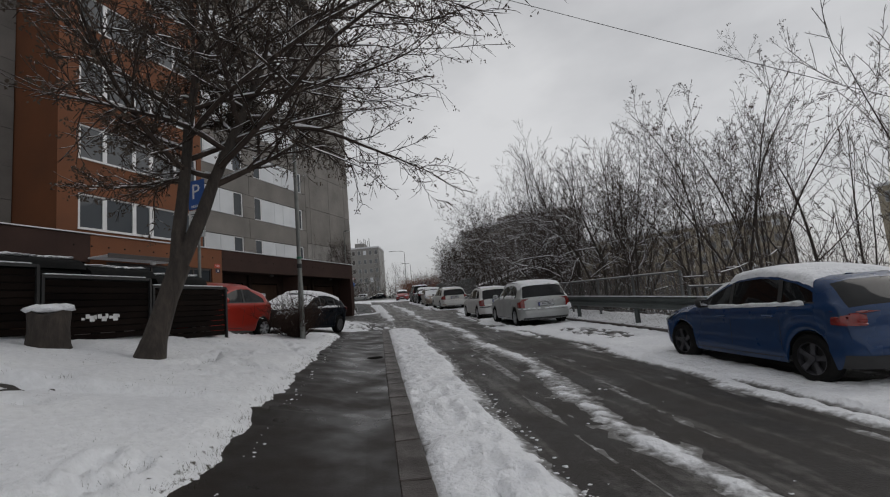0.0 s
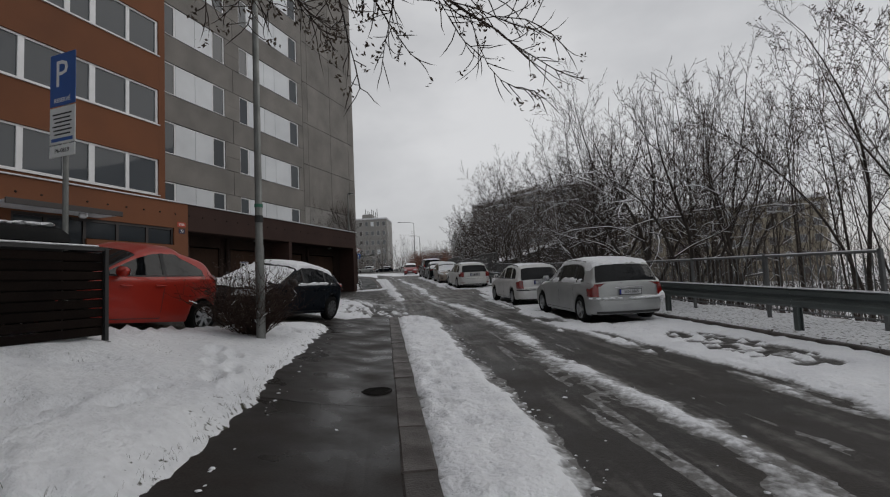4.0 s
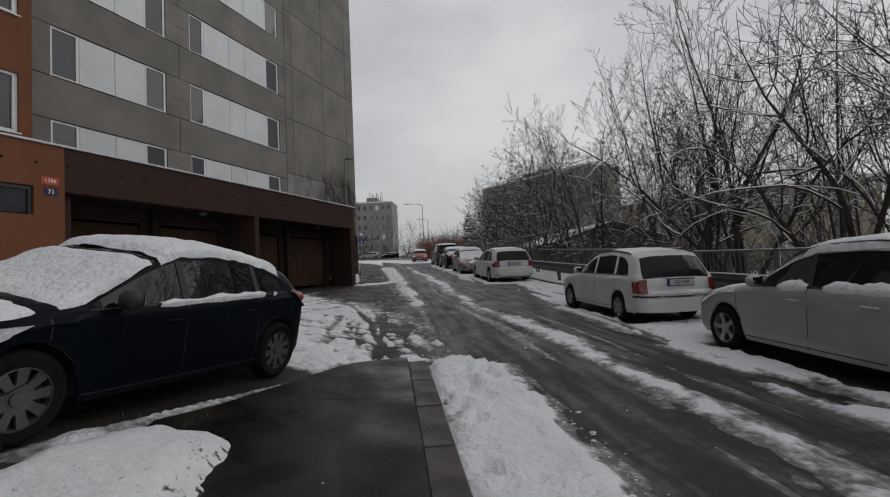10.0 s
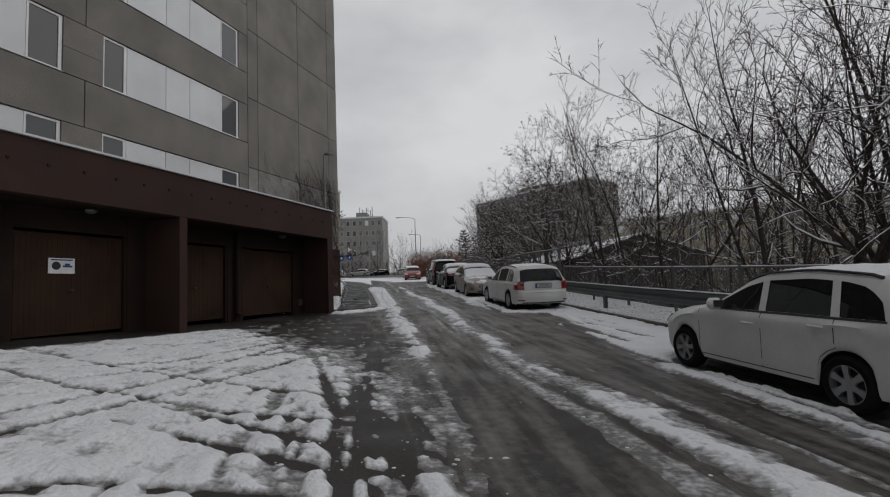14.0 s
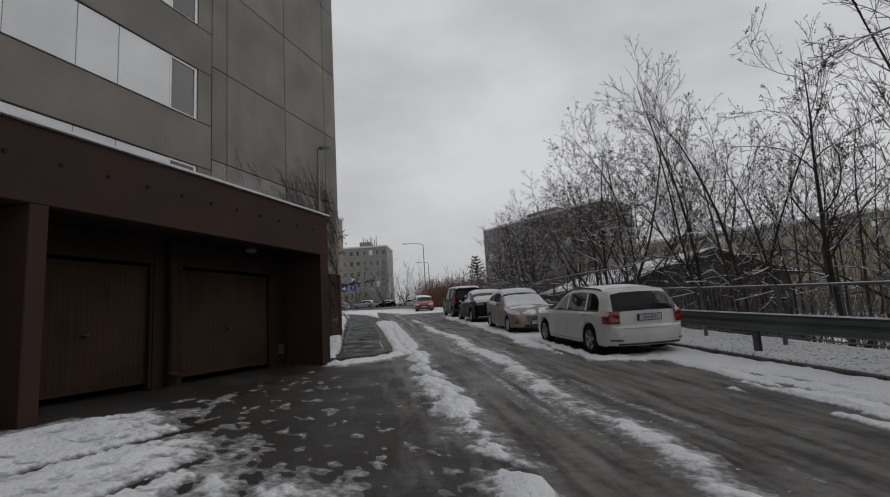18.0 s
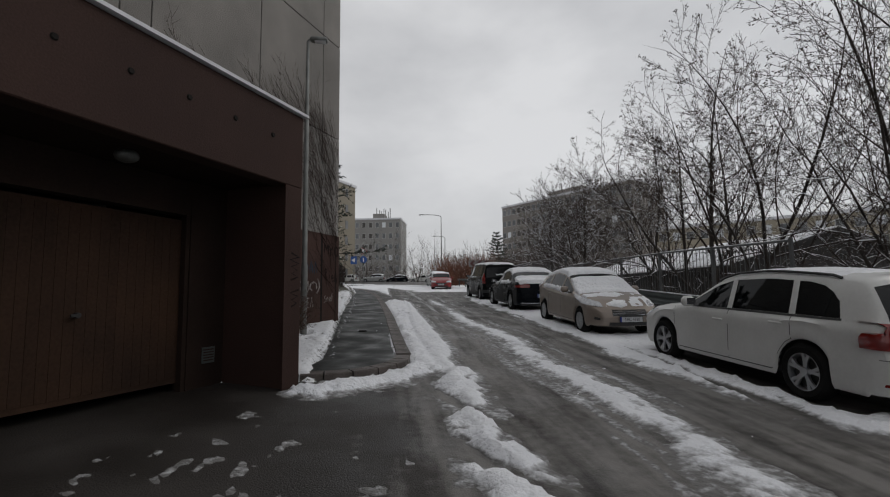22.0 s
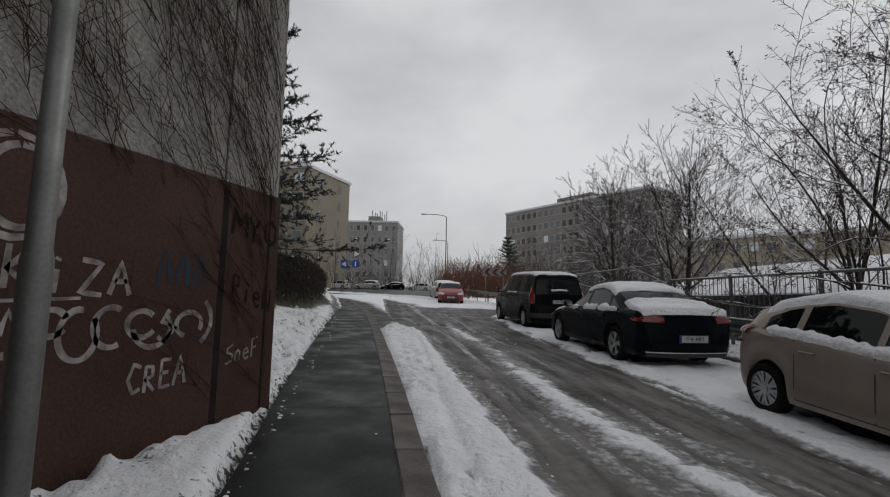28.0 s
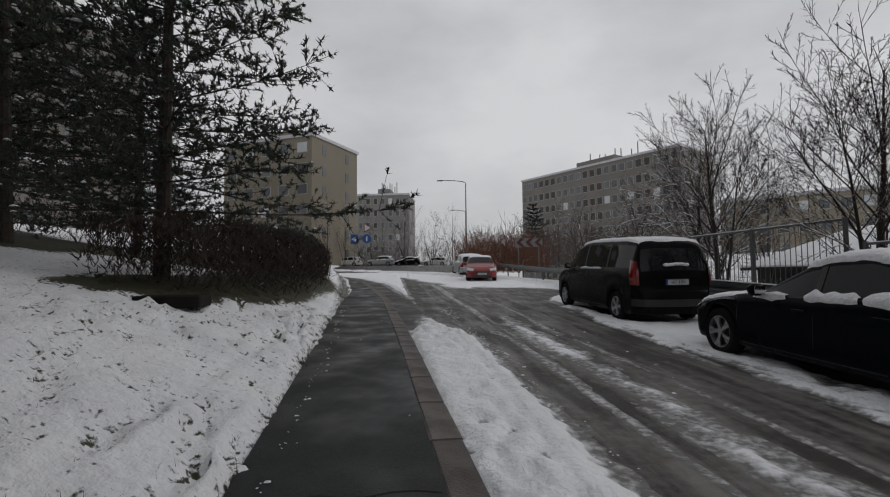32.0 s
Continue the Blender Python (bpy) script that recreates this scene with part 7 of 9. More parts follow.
# thicket of thin stems behind the fence
M["thicket"] = material("thicket", (0.115, 0.094, 0.082), (0.070, 0.058, 0.051), 4.0, 0.9)
def thicket(name, label, s0, s1, o0, o1, count, height, seed, mat, base, snow=0.5, kind="stuff", category="shrubs", lean=0.35, rad=0.007):
    w = Wood(seed)
    r = w.rng
    for _ in range(count):
        s_, o_ = r.uniform(s0, s1), r.uniform(o0, o1)
        x, y = to_xy(s_, o_)
        p = Vector((x, y, float(base(s_, o_)) - 0.05))
        d = Vector((r.gauss(0, lean), r.gauss(0, lean), 1)).normalized()
        ln = height * r.uniform(0.35, 1.0)
        pts, radii = [p.copy()], [rad]
        for i in range(4):
            d = (d + Vector((r.gauss(0, 0.14), r.gauss(0, 0.14), 0))).normalized()
            p = p + d * ln / 4
            pts.append(p.copy())
            radii.append(rad * (1 - 0.2 * (i + 1)))
        w.tube("twigs", pts, radii, 3)
        if r.random() < snow:
            w.cover(pts, radii, 1.0)
        for j in (2, 3):
            q, dd = pts[j].copy(), (d + Vector((r.gauss(0, 0.7), r.gauss(0, 0.7), r.gauss(0, 0.3)))).normalized()
            tp = [q, q + dd * ln * 0.16, q + (dd + Vector((0, 0, 0.2))).normalized() * ln * 0.32]
            w.tube("twigs", tp, [rad * 0.6, rad * 0.5, 0], 3)
            if r.random() < snow:
                w.cover(tp, [0.004] * 3, 1.0)
    obs = []
    e = thing(name, label, category, None, "", kind)
    for k in ("twigs", "snow"):
        vs, fs = w.sets[k]
        if fs:
            me = bpy.data.meshes.new("crown" if k == "twigs" else k)
            me.from_pydata(vs, [], fs)
            me.materials.append(mat if k == "twigs" else M["snow"])
            o__ = new("crown" if k == "twigs" else k, me)
            o__.parent = e
            o__["kind"] = "stuff"
    return e


thicket("thicket", "tangle of thin bare stems with snow on the wooded bank", 9, 40, 9.9, 15, 1300, 3.4, 41, M["thicket"], right_z, 0.15, rad=0.008)
thicket("thicket", "deep brown thicket of bare saplings on the wooded bank", 6, 44, 14, 24, 1100, 5.6, 45, M["thicket"], right_z, 0.3, lean=0.25, rad=0.012)
thicket("thicket", "dark bare brush before the far blocks", 126, 138, -24, 16, 650, 5.5, 47, M["twig_dust"], lambda a, b: rise(a), 0.0, lean=0.3, rad=0.03)
thicket("thicket", "tangle of thin bare stems with snow behind the railing", 38, 80, 9.8, 14, 1100, 1.7, 42, M["thicket"], right_z, 0.5, rad=0.008)
thicket("thicket", "distant brown brushwood beyond the bend", 84, 118, 9, 36, 1200, 5.5, 43, M["thicket"], lambda a, b: rise(a), 0.0, rad=0.035)
M["twig_red"] = material("twig_red", (0.16, 0.060, 0.030), (0.10, 0.04, 0.025), 4.0, 0.9)
thicket("shrub", "rusty brown dry shrub by the bend", 81, 90, 6.0, 12.5, 800, 4.0, 44, M["twig_red"], lambda a, b: rise(a), 0.1, "", "shrub", 0.3, 0.02)


def shrub(name, label, s_, o_, width, height, count, seed, mat, base, snow=0.5, leaf=0):
    """A bush of stems that fan out from one foot, with twigs and a few dry leaves."""
    w = Wood(seed)
    r = w.rng
    for _ in range(count):
        a, tilt = r.uniform(0, math.tau), r.random() ** 0.7
        d = Vector((math.cos(a) * tilt * width / height, math.sin(a) * tilt * width / height, 1)).normalized()
        p = Vector((math.cos(a), math.sin(a), 0)) * r.uniform(0, 0.14) * width
        ln = height * r.uniform(0.55, 1.1)
        pts, radii = [p.copy()], [0.007]
        for i in range(5):
            d = (d + Vector((r.gauss(0, 0.12), r.gauss(0, 0.12), 0.0))).normalized()
            p = p + d * ln / 5
            pts.append(p.copy())
            radii.append(0.007 * (1 - 0.15 * (i + 1)))
        w.tube("twigs", pts, radii, 3)
        for j in range(2, 6):
            for _k in range(2):
                q, dd = pts[j].copy(), (d + Vector((r.gauss(0, 0.6), r.gauss(0, 0.6), r.gauss(0, 0.4)))).normalized()
                tp = [q, q + dd * ln * 0.12, q + (dd + Vector((0, 0, 0.15))).normalized() * ln * 0.24]
                w.tube("twigs", tp, [0.0042, 0.0034, 0], 3)
                if r.random() < snow * 0.01:
                    w.cover(tp[1:], [0.0035] * 2, 1.0)
                if r.random() < leaf:
                    w.seed_bunch(tp[-1], 0.03, 3)
    t = thing(name, label, "shrub")
    for k, mt, nm in (("twigs", mat, "crown"), ("snow", M["snow"], "snow"), ("seeds", M["seed"], "dry_leaf")):
        vs, fs = w.sets[k]
        if fs:
            me = bpy.data.meshes.new(nm)
            me.from_pydata(vs, [], fs)
            me.materials.append(mt)
            o__ = new(nm, me)
            o__.parent = t
            o__["kind"] = "stuff"
    x, y = to_xy(s_, o_)
    t.location = (x, y, float(base(s_, o_)) - 0.04)
    return t


M["stem_dark"] = material("stem_dark", (0.052, 0.033, 0.027), (0.03, 0.020, 0.017), 6.0, 0.95, spec=0.1)
M["stem_red"] = material("stem_red", (0.105, 0.062, 0.045), (0.06, 0.038, 0.03), 6.0, 0.95, spec=0.1)
shrub("shrub", "leafless dark shrub with snow beside the lamp post", 14.3, -2.05, 1.3, 1.12, 270, 51, M["stem_dark"], lawn_z, 4.0, 0.6)
shrub("shrub", "leafless reddish shrub by the graffiti wall", 39.95, -2.0, 0.85, 0.95, 260, 52, M["stem_red"], lawn_z, 2.5, 0.9)
shrub("shrub", "leafless reddish shrub by the graffiti wall", 39.2, -2.45, 0.8, 0.9, 200, 53, M["stem_red"], lawn_z, 2.5, 0.9)


def hedge(name, label, pts, width, height, count, seed, mat, base):
    w = Wood(seed)
    r = w.rng
    seg = [math.dist(a, b) for a, b in zip(pts, pts[1:])]
    for _ in range(count):
        k = r.choices(range(len(seg)), seg)[0]
        t = r.random()
        s_ = pts[k][0] + (pts[k + 1][0] - pts[k][0]) * t
        o_ = pts[k][1] + (pts[k + 1][1] - pts[k][1]) * t
        q = r.uniform(-1, 1)
        s2, o2 = s_ + r.uniform(-0.2, 0.2), o_ + q * width / 2
        x, y = to_xy(s2, o2)
        z0 = float(base(s2, o2))
        top = height * (0.9 + 0.12 * math.sin(s_ * 2.1) + 0.06 * r.random()) * (1 - 0.18 * abs(q) ** 3)
        zz_ = r.random() ** 0.6 * top
        p = Vector((x, y, z0 + zz_))
        d = Vector((r.gauss(0, 0.55), r.gauss(0, 0.55), 0.8)).normalized()
        ln = r.uniform(0.14, 0.32)
        ln = min(ln, max(0.06, top + 0.05 - zz_))
        p1 = p + d * ln * 0.5
        p2 = p1 + (d + Vector((r.gauss(0, 0.3), r.gauss(0, 0.3), 0))).normalized() * ln * 0.5
        w.tube("twigs", [p, p1, p2], [0.010, 0.009, 0], 3)
        if r.random() < 0.012:
            w.cover([p, p1, p2], [0.006] * 3, 1.0)
    t = thing(name, label, "hedge")
    for k, mt, nm in (("twigs", mat, "crown"), ("snow", M["snow"], "snow")):
        vs, fs = w.sets[k]
        if fs:
            me = bpy.data.meshes.new(nm)
            me.from_pydata(vs, [], fs)
            me.materials.append(mt)
            o__ = new(nm, me)
            o__.parent = t
            o__["kind"] = "stuff"
    return t


M["hedge"] = material("hedge", (0.022, 0.015, 0.012), (0.034, 0.023, 0.018), 4.0, 0.9)
hedge("hedge", "dense clipped leafless hedge, dark reddish brown", [(52.6, -4.5), (56.0, -3.6), (61.0, -3.4), (65.0, -4.2)], 2.1, 1.5, 15500, 61, M["hedge"], lawn_z)
hedge("hedge", "low dark clipped hedge behind the lawn", [(58.0, -15.5), (62.0, -9.5), (66.0, -6.5)], 1.4, 1.3, 3200, 62, M["hedge"], lawn_z)

# pines
M["needle"] = material("needle", (0.022, 0.032, 0.024), (0.036, 0.046, 0.033), 5.0, 0.8)
M["pine_bark"] = material("pine_bark", (0.050, 0.038, 0.031), (0.028, 0.022, 0.019), 8.0, 0.95, 0.6, 30.0, fine=0.2)


def pine(seed, height, spread, lean=(0, 0), first=0.22, rad=0.16):
    w = Wood(seed)
    r = w.rng
    nv, nf, sv, sf = [], [], [], []
    pts = [Vector((lean[0] * t * height, lean[1] * t * height, t * height)) for t in np.linspace(0, 1, 14)]
    w.tube("trunk", pts, [rad * (1 - 0.88 * t) for t in np.linspace(0, 1, 14)], 10)

    def tuft(c, d, size):
        for _ in range(13):
            n = (d * 0.40 + Vector((r.gauss(0, 0.6), r.gauss(0, 0.6), r.gauss(0.15, 0.5)))).normalized() * size * r.uniform(0.35, 0.70)
            b = n.orthogonal().normalized() * size * 0.088
            q = c + d * size * r.uniform(-0.5, 0.3)
            k = len(nv)
            nv.extend([tuple(q - b), tuple(q + b), tuple(q + n)])
            nf.append((k, k + 1, k + 2))
        if r.random() < 0.05:
            k = len(sv)
            for a in range(5):
                t = a * math.tau / 5
                q = size * 0.42 * r.uniform(0.6, 1.1)
                sv.append(tuple(c + d * size * 0.3 + Vector((math.cos(t) * q, math.sin(t) * q, size * 0.10))))
            sv.append(tuple(c + d * size * 0.3 + Vector((0, 0, size * 0.28))))
            sf.extend([(k + a, k + (a + 1) % 5, k + 5) for a in range(5)])

    z = first * height
    while z < height * 0.985:
        t = z / height
        n = r.randint(5, 7)
        a0 = r.uniform(0, math.tau)
        for i in range(n):
            a = a0 + i * math.tau / n + r.uniform(-0.35, 0.35)
            ln = spread * (1.02 - t) ** 0.85 * r.uniform(0.62, 1.0) + 0.25
            d = Vector((math.cos(a), math.sin(a), -0.14 + 0.6 * t)).normalized()
            p = Vector((lean[0] * z, lean[1] * z, z))
            bp, br = [p.copy()], [0.03 * (1.15 - t)]
            m = 6
            for j in range(m):
                d = (d + Vector((r.gauss(0, 0.07), r.gauss(0, 0.07), 0.045 if j > 2 else -0.01))).normalized()
                p = p + d * ln / m
                bp.append(p.copy())
                br.append(0.03 * (1.15 - t) * (1 - 0.13 * (j + 1)))
            w.tube("branches", bp, br, 4)
            for j in range(1, m + 1):
                for _ in range(7):
                    side = Vector((r.gauss(0, 1), r.gauss(0, 1), r.gauss(0.1, 0.35))).normalized()
                    dd = (d * 0.8 + side * 0.8).normalized()
                    tl = ln * 0.17 * r.uniform(0.5, 1.2)
                    c = bp[j] + dd * tl
                    w.tube("branches", [bp[j], c], [0.008, 0.005], 3)
                    tuft(c, dd, 0.19)
                    tuft(bp[j] + dd * tl * 0.5, dd, 0.17)
        z += height * r.uniform(0.050, 0.068)
    t_ = thing("pine_tree", "dark green pine with patches of snow behind the lawn", "tree", None, "pines on the lawn")
    for nm, vs, fs, mt in (("trunk", *w.sets["trunk"], M["pine_bark"]), ("crown", *w.sets["branches"], M["pine_bark"]), ("foliage", nv, nf, M["needle"]), ("snow", sv, sf, M["snow"])):
        me = bpy.data.meshes.new(nm)
        me.from_pydata(vs, [], fs)
        me.materials.append(mt)
        o__ = new(nm, me)
        o__.parent = t_
        if nm != "trunk":
            o__["kind"] = "stuff"
    return t_


p1 = pine(71, 10.6, 4.9, (0.01, 0.0), 0.14, 0.17)
rest(p1, 54.6, -5.0, 0, 1.0, lawn_z)
p2 = pine(72, 9.0, 3.8, (-0.05, 0.06), 0.16, 0.2)
rest(p2, 57.6, -10.2, 40, 1.25, lawn_z)
for s_, o_, tn, sz, src in ((61.0, -8.6, 120, 0.8, p1), (60.0, -14.0, 10, 1.05, p1), (55.5, -14.0, 90, 1.0, p2)):
    rest(copy_thing(src, pose(0, 0, 0)), s_, o_, tn, sz, lawn_z)
far_pine = tagged(copy_thing(p2, pose(0, 0, 0)), "dark evergreen tree before the far panel block", "tree")
rest(far_pine, 97.0, 16.0, 20, 0.8, lambda a, b: rise(a))

# ---- street furniture, rails and fences ----
def along(s0, s1, o, z0, z1, w, name, mat, parent_, base=right_z, label="", n=8):
    """A bar that follows the street."""
    bm = bmesh.new()
    rows = []
    for s_ in np.linspace(s0, s1, n):
        z = float(base(s_, o))
        q = []
        for dz, do in ((z0, -w / 2), (z0, w / 2), (z1, w / 2), (z1, -w / 2)):
            x, y = to_xy(s_, o + do)
            q.append(bm.verts.new((x, y, z + dz)))
        rows.append(q)
    for a, b in zip(rows, rows[1:]):
        for k in range(4):
            bm.faces.new((a[k], a[(k + 1) % 4], b[(k + 1) % 4], b[k]))
    bm.faces.new(rows[0])
    bm.faces.new(rows[-1][::-1])
    return part(name, bm, mat, parent_, label)


verge = lambda s_, o_: rise(s_) + 0.02
guard = thing("guardrail", "grey-green steel guardrail on short posts along the verge", "guardrail")
PROFILE = [(0.00, 0.42), (-0.055, 0.46), (-0.055, 0.53), (-0.005, 0.575), (-0.005, 0.605), (-0.055, 0.65), (-0.055, 0.72), (0.00, 0.76)]
for s0 in np.arange(-6.6, 63, 4.0):
    bm = bmesh.new()
    rows = []
    for s_ in np.linspace(s0, min(s0 + 3.99, 63.4), 5):
        row = []
        for do, dz in PROFILE:
            x, y = to_xy(s_, 7.62 + do)
            row.append(bm.verts.new((x, y, float(verge(s_, 0)) + dz)))
        for do, dz in PROFILE[::-1]:
            x, y = to_xy(s_, 7.626 + do)
            row.append(bm.verts.new((x, y, float(verge(s_, 0)) + dz)))
        rows.append(row)
    for a, b in zip(rows, rows[1:]):
        for k in range(len(a)):
            bm.faces.new((a[k], b[k], b[(k + 1) % len(a)], a[(k + 1) % len(a)]))
    part("rail", bm, M["galv_green"], guard, "", 30)
    s_ = s0 + 4.0
    x, y = to_xy(s_, 7.70)
    z = float(verge(s_, 0))
    bm = bmesh.new()
    for dx in (-0.05, 0.05):
        add_box(bm, dx - 0.006, dx + 0.006, -0.05, 0.05, -0.3, 0.74)
    add_box(bm, -0.05, 0.05, -0.005, 0.005, -0.3, 0.739)
    post = part("post", bm, M["galv_green"], guard)
    post.matrix_local = pose(x, y, z, 0, 0, 27)
    along(s0, s0 + 3.98, 7.585, 0.762, 0.785, 0.06, "snow", M["snow"], guard, verge, "thin line of snow")

SECTIONS = [(-7.0, 12.4, 1.0, 0.95), (12.7, 25.8, 1.38, 1.2), (26.2, 39.2, 1.30, 1.25), (39.6, 52.4, 2.05, 1.6), (52.8, 63.2, 2.1, 1.7)]
M["fence_grey"] = material("fence_grey", (0.11, 0.115, 0.115), (0.08, 0.08, 0.082), 2.0, 0.6, fine=0.12)
for s0, s1, h0, h1 in SECTIONS:
    fence = thing("railing", "grey steel railing of upright bars behind the guardrail", "fence", None, "railings along the bank")
    O_F = 8.75
    top_at = lambda s_: h0 + (h1 - h0) * (s_ - s0) / (s1 - s0)
    for nm, dz, rad in (("top_rail", 0.0, 0.028), ("bottom_rail", None, 0.018)):
        pts = []
        for s_ in np.linspace(s0, s1, 9):
            x, y = to_xy(s_, O_F)
            pts.append((x, y, float(verge(s_, 0)) + (top_at(s_) if dz is not None else 0.18)))
        part(nm, tube(bmesh.new(), pts, rad, 6), M["fence_grey"], fence, "", 60)
        if dz is not None:
            part("snow", tube(bmesh.new(), [(p[0], p[1], p[2] + 0.022) for p in pts], 0.018, 5), M["snow"], fence, "snow on the top rail", 60)
    bars = np.arange(s0 + 0.15, s1 - 0.05, 0.155 if s0 > 0 else 0.3)
    bar_mesh = None
    for s_ in bars:
        x, y = to_xy(s_, O_F)
        if bar_mesh is None:
            bm = tube(bmesh.new(), [(0, 0, 0), (0, 0, 1)], 0.011, 4)
            ob = part("bar", bm, M["fence_grey"], fence)
            bar_mesh = ob.data
        else:
            ob = new("bar", bar_mesh)
            ob.parent = fence
        ob.matrix_local = pose(x, y, float(verge(s_, 0)) + 0.18) @ Matrix.Diagonal((1, 1, top_at(s_) - 0.18, 1))
    for s_ in [s0] + list(np.arange(s0 + 2.55, s1 - 0.5, 2.55)) + [s1]:
        x, y = to_xy(s_, O_F)
        z = float(verge(s_, 0))
        ob = part("post", box(-0.035, 0.035, -0.035, 0.035, -0.4, top_at(s_) + 0.05, 0.006), M["fence_grey"], fence)
        ob.matrix_local = pose(x, y, z, 0, 0, 27)

# kerb stones
def kerbs(name, label, stations, line, width, lift, mat, chip=0.0):
    run = tagged(new(name), label, "kerb", kind="structure")
    meshes = []
    rr = random.Random(3)
    for k in range(3):
        bm = box(-width / 2, width / 2, -0.492, 0.492, -0.28, 0, 0.014)
        for v in bm.verts:
            v.co += Vector((rr.uniform(-1, 1), rr.uniform(-1, 1), rr.uniform(-1, 1))) * 0.006
        me = bpy.data.meshes.new("kerb_stone")
        bmesh.ops.recalc_face_normals(bm, faces=bm.faces)
        bm.to_mesh(me)
        bm.free()
        me.materials.append(mat)
        meshes.append(me)
    for i, s_ in enumerate(stations):
        o0, o1 = float(line(s_ - 0.5)), float(line(s_ + 0.5))
        x, y = to_xy(s_, (o0 + o1) / 2 + width / 2)
        ob = new("kerb_stone", meshes[i % 3])
        ob.parent = run
        slope = math.degrees(math.atan(float(rise(s_ + 0.5) - rise(s_ - 0.5))))
        ob.matrix_local = pose(x, y, float(rise(s_)) + lift + rr.uniform(-0.004, 0.004), 0, 0, 27 - math.degrees(math.atan(o1 - o0))) @ Matrix.Rotation(radians(slope), 4, "X")
    return run


kerbs("kerb_near", "worn flat granite kerb stones beside the pavement", np.arange(-5.5, 20.0, 1.0), kerb_line, 0.26, 0.006, M["kerb"])
kerbs("kerb_far", "flat brownish kerb stones beside the pavement", np.arange(39.4, 80, 1.0), kerb_line, 0.26, 0.006, M["kerb_far"])
corner = tagged(new("kerb_corner"), "curved row of kerb stones round the pavement corner", "kerb", kind="structure")
def edge_at(u):
    """The pavement's rounded corner, as s and o, u from 0 at the wall to 1 at the straight kerb."""
    if u < 0.25:
        return 37.6 - 0.25 * (0.25 - u), float(kerb_line(37.6)) - 1.17 - (0.25 - u) * 2.6
    a_ = (u - 0.25) / 0.75 * math.pi / 2
    return 38.75 - 1.15 * math.cos(a_), float(kerb_line(38.75)) - 0.02 - 1.15 + 1.15 * math.sin(a_)
for k in range(7):
    bm = bmesh.new()
    rows = []
    for u in np.linspace(k / 7 + 0.004, (k + 1) / 7 - 0.004, 4):
        (sa_, oa_), (sb_, ob_) = edge_at(max(0, u - 0.01)), edge_at(min(1, u + 0.01))
        d_ = math.hypot(sb_ - sa_, ob_ - oa_)
        ns, no_ = -(ob_ - oa_) / d_, (sb_ - sa_) / d_
        s_, o_ = edge_at(u)
        zc = float(rise(s_)) + 0.008
        ring = []
        for off, dz in ((0.0, -0.25), (0.0, 0.0), (0.24, -0.004), (0.255, -0.02), (0.26, -0.25)):
            x, y = to_xy(s_ + ns * off, o_ + no_ * off)
            ring.append(bm.verts.new((x, y, zc + dz)))
        rows.append(ring)
    for p_, q_ in zip(rows, rows[1:]):
        for j in range(5):
            bm.faces.new((p_[j], p_[(j + 1) % 5], q_[(j + 1) % 5], q_[j]))
    bm.faces.new(rows[0])
    bm.faces.new(rows[-1][::-1])
    part("kerb_stone", bm, M["kerb_far"], corner)
kerbs("kerb_verge", "dark kerb stones between parking strip and verge", np.arange(-4, 64, 1.0), lambda s_: 7.12, 0.14, 0.015, M["kerb"])


def lamp_post(name, label, s_, o_, height, base, arm=0.35, rad=0.075, arm_dir=0.0, head=0.34):
    p = thing(name, label, "lamp post")
    x, y = to_xy(s_, o_)
    p.matrix_world = pose(x, y, float(base(s_, o_)) - 0.05, 0, 0, 27 + arm_dir)
    part("column", tube(bmesh.new(), [(0, 0, -0.2), (0, 0, 1.6), (0, 0, 1.66), (0, 0, height * 0.6), (0, 0, height)], [rad, rad * 0.97, rad * 0.82, rad * 0.7, rad * 0.5], 14), M["steel"], p, "galvanised column", 40)
    part("foot", tube(bmesh.new(), [(0, 0, -0.1), (0, 0, 0.06)], rad * 1.25, 12), M["joint"], p)
    pts = [(0, 0, height - 0.02)] + [(arm * (1 - math.cos(t)), 0, height + min(arm, 0.7) * 0.5 * math.sin(t)) for t in np.linspace(0.2, math.pi / 2, 6)]
    part("arm", tube(bmesh.new(), pts, rad * 0.42, 8), M["steel"], p, "", 50)
    hx, hz = pts[-1][0], pts[-1][2]
    bm = bmesh.new()
    add_box(bm, hx - 0.05, hx + head, -0.09, 0.09, hz - 0.05, hz + 0.05, 0.03)
    lamp = part("lamp_head", bm, M["steel"], p, "grey lamp head, unlit", 50)
    part("lens", box(hx + 0.05, hx + head - 0.04, -0.07, 0.07, hz - 0.062, hz - 0.049, 0.005), M["white_frame"], lamp)
    return p


post1 = lamp_post("lamp_post", "galvanised lamp post on the lawn with small stickers", 13.95, -1.83, 8.6, lawn_z, 0.3)
part("sticker", tube(bmesh.new(), [(0, 0, 2.28), (0, 0, 2.335)], 0.0695, 14, False), material("sticker_green", (0.03, 0.15, 0.095)), post1, "green sticker")
part("sticker", tube(bmesh.new(), [(0, 0, 2.02), (0, 0, 2.14)], 0.0700, 14, False), M["ink_black"], post1, "black sticker")
lamp_post("lamp_post", "galvanised lamp post before the graffiti wall", 41.1, -1.68, 6.75, lawn_z, 0.10, 0.072)
lamp_post("street_lamp", "tall grey street lamp with a curved arm over the road", 92.2, 7.2, 8.6, lambda a, b: rise(a), 2.3, 0.09, 168, 0.6)
lamp_post("street_lamp", "tall grey street lamp with a curved arm over the road", 108.0, 9.6, 7.0, lambda a, b: rise(a), 1.4, 0.09, 168, 0.6)


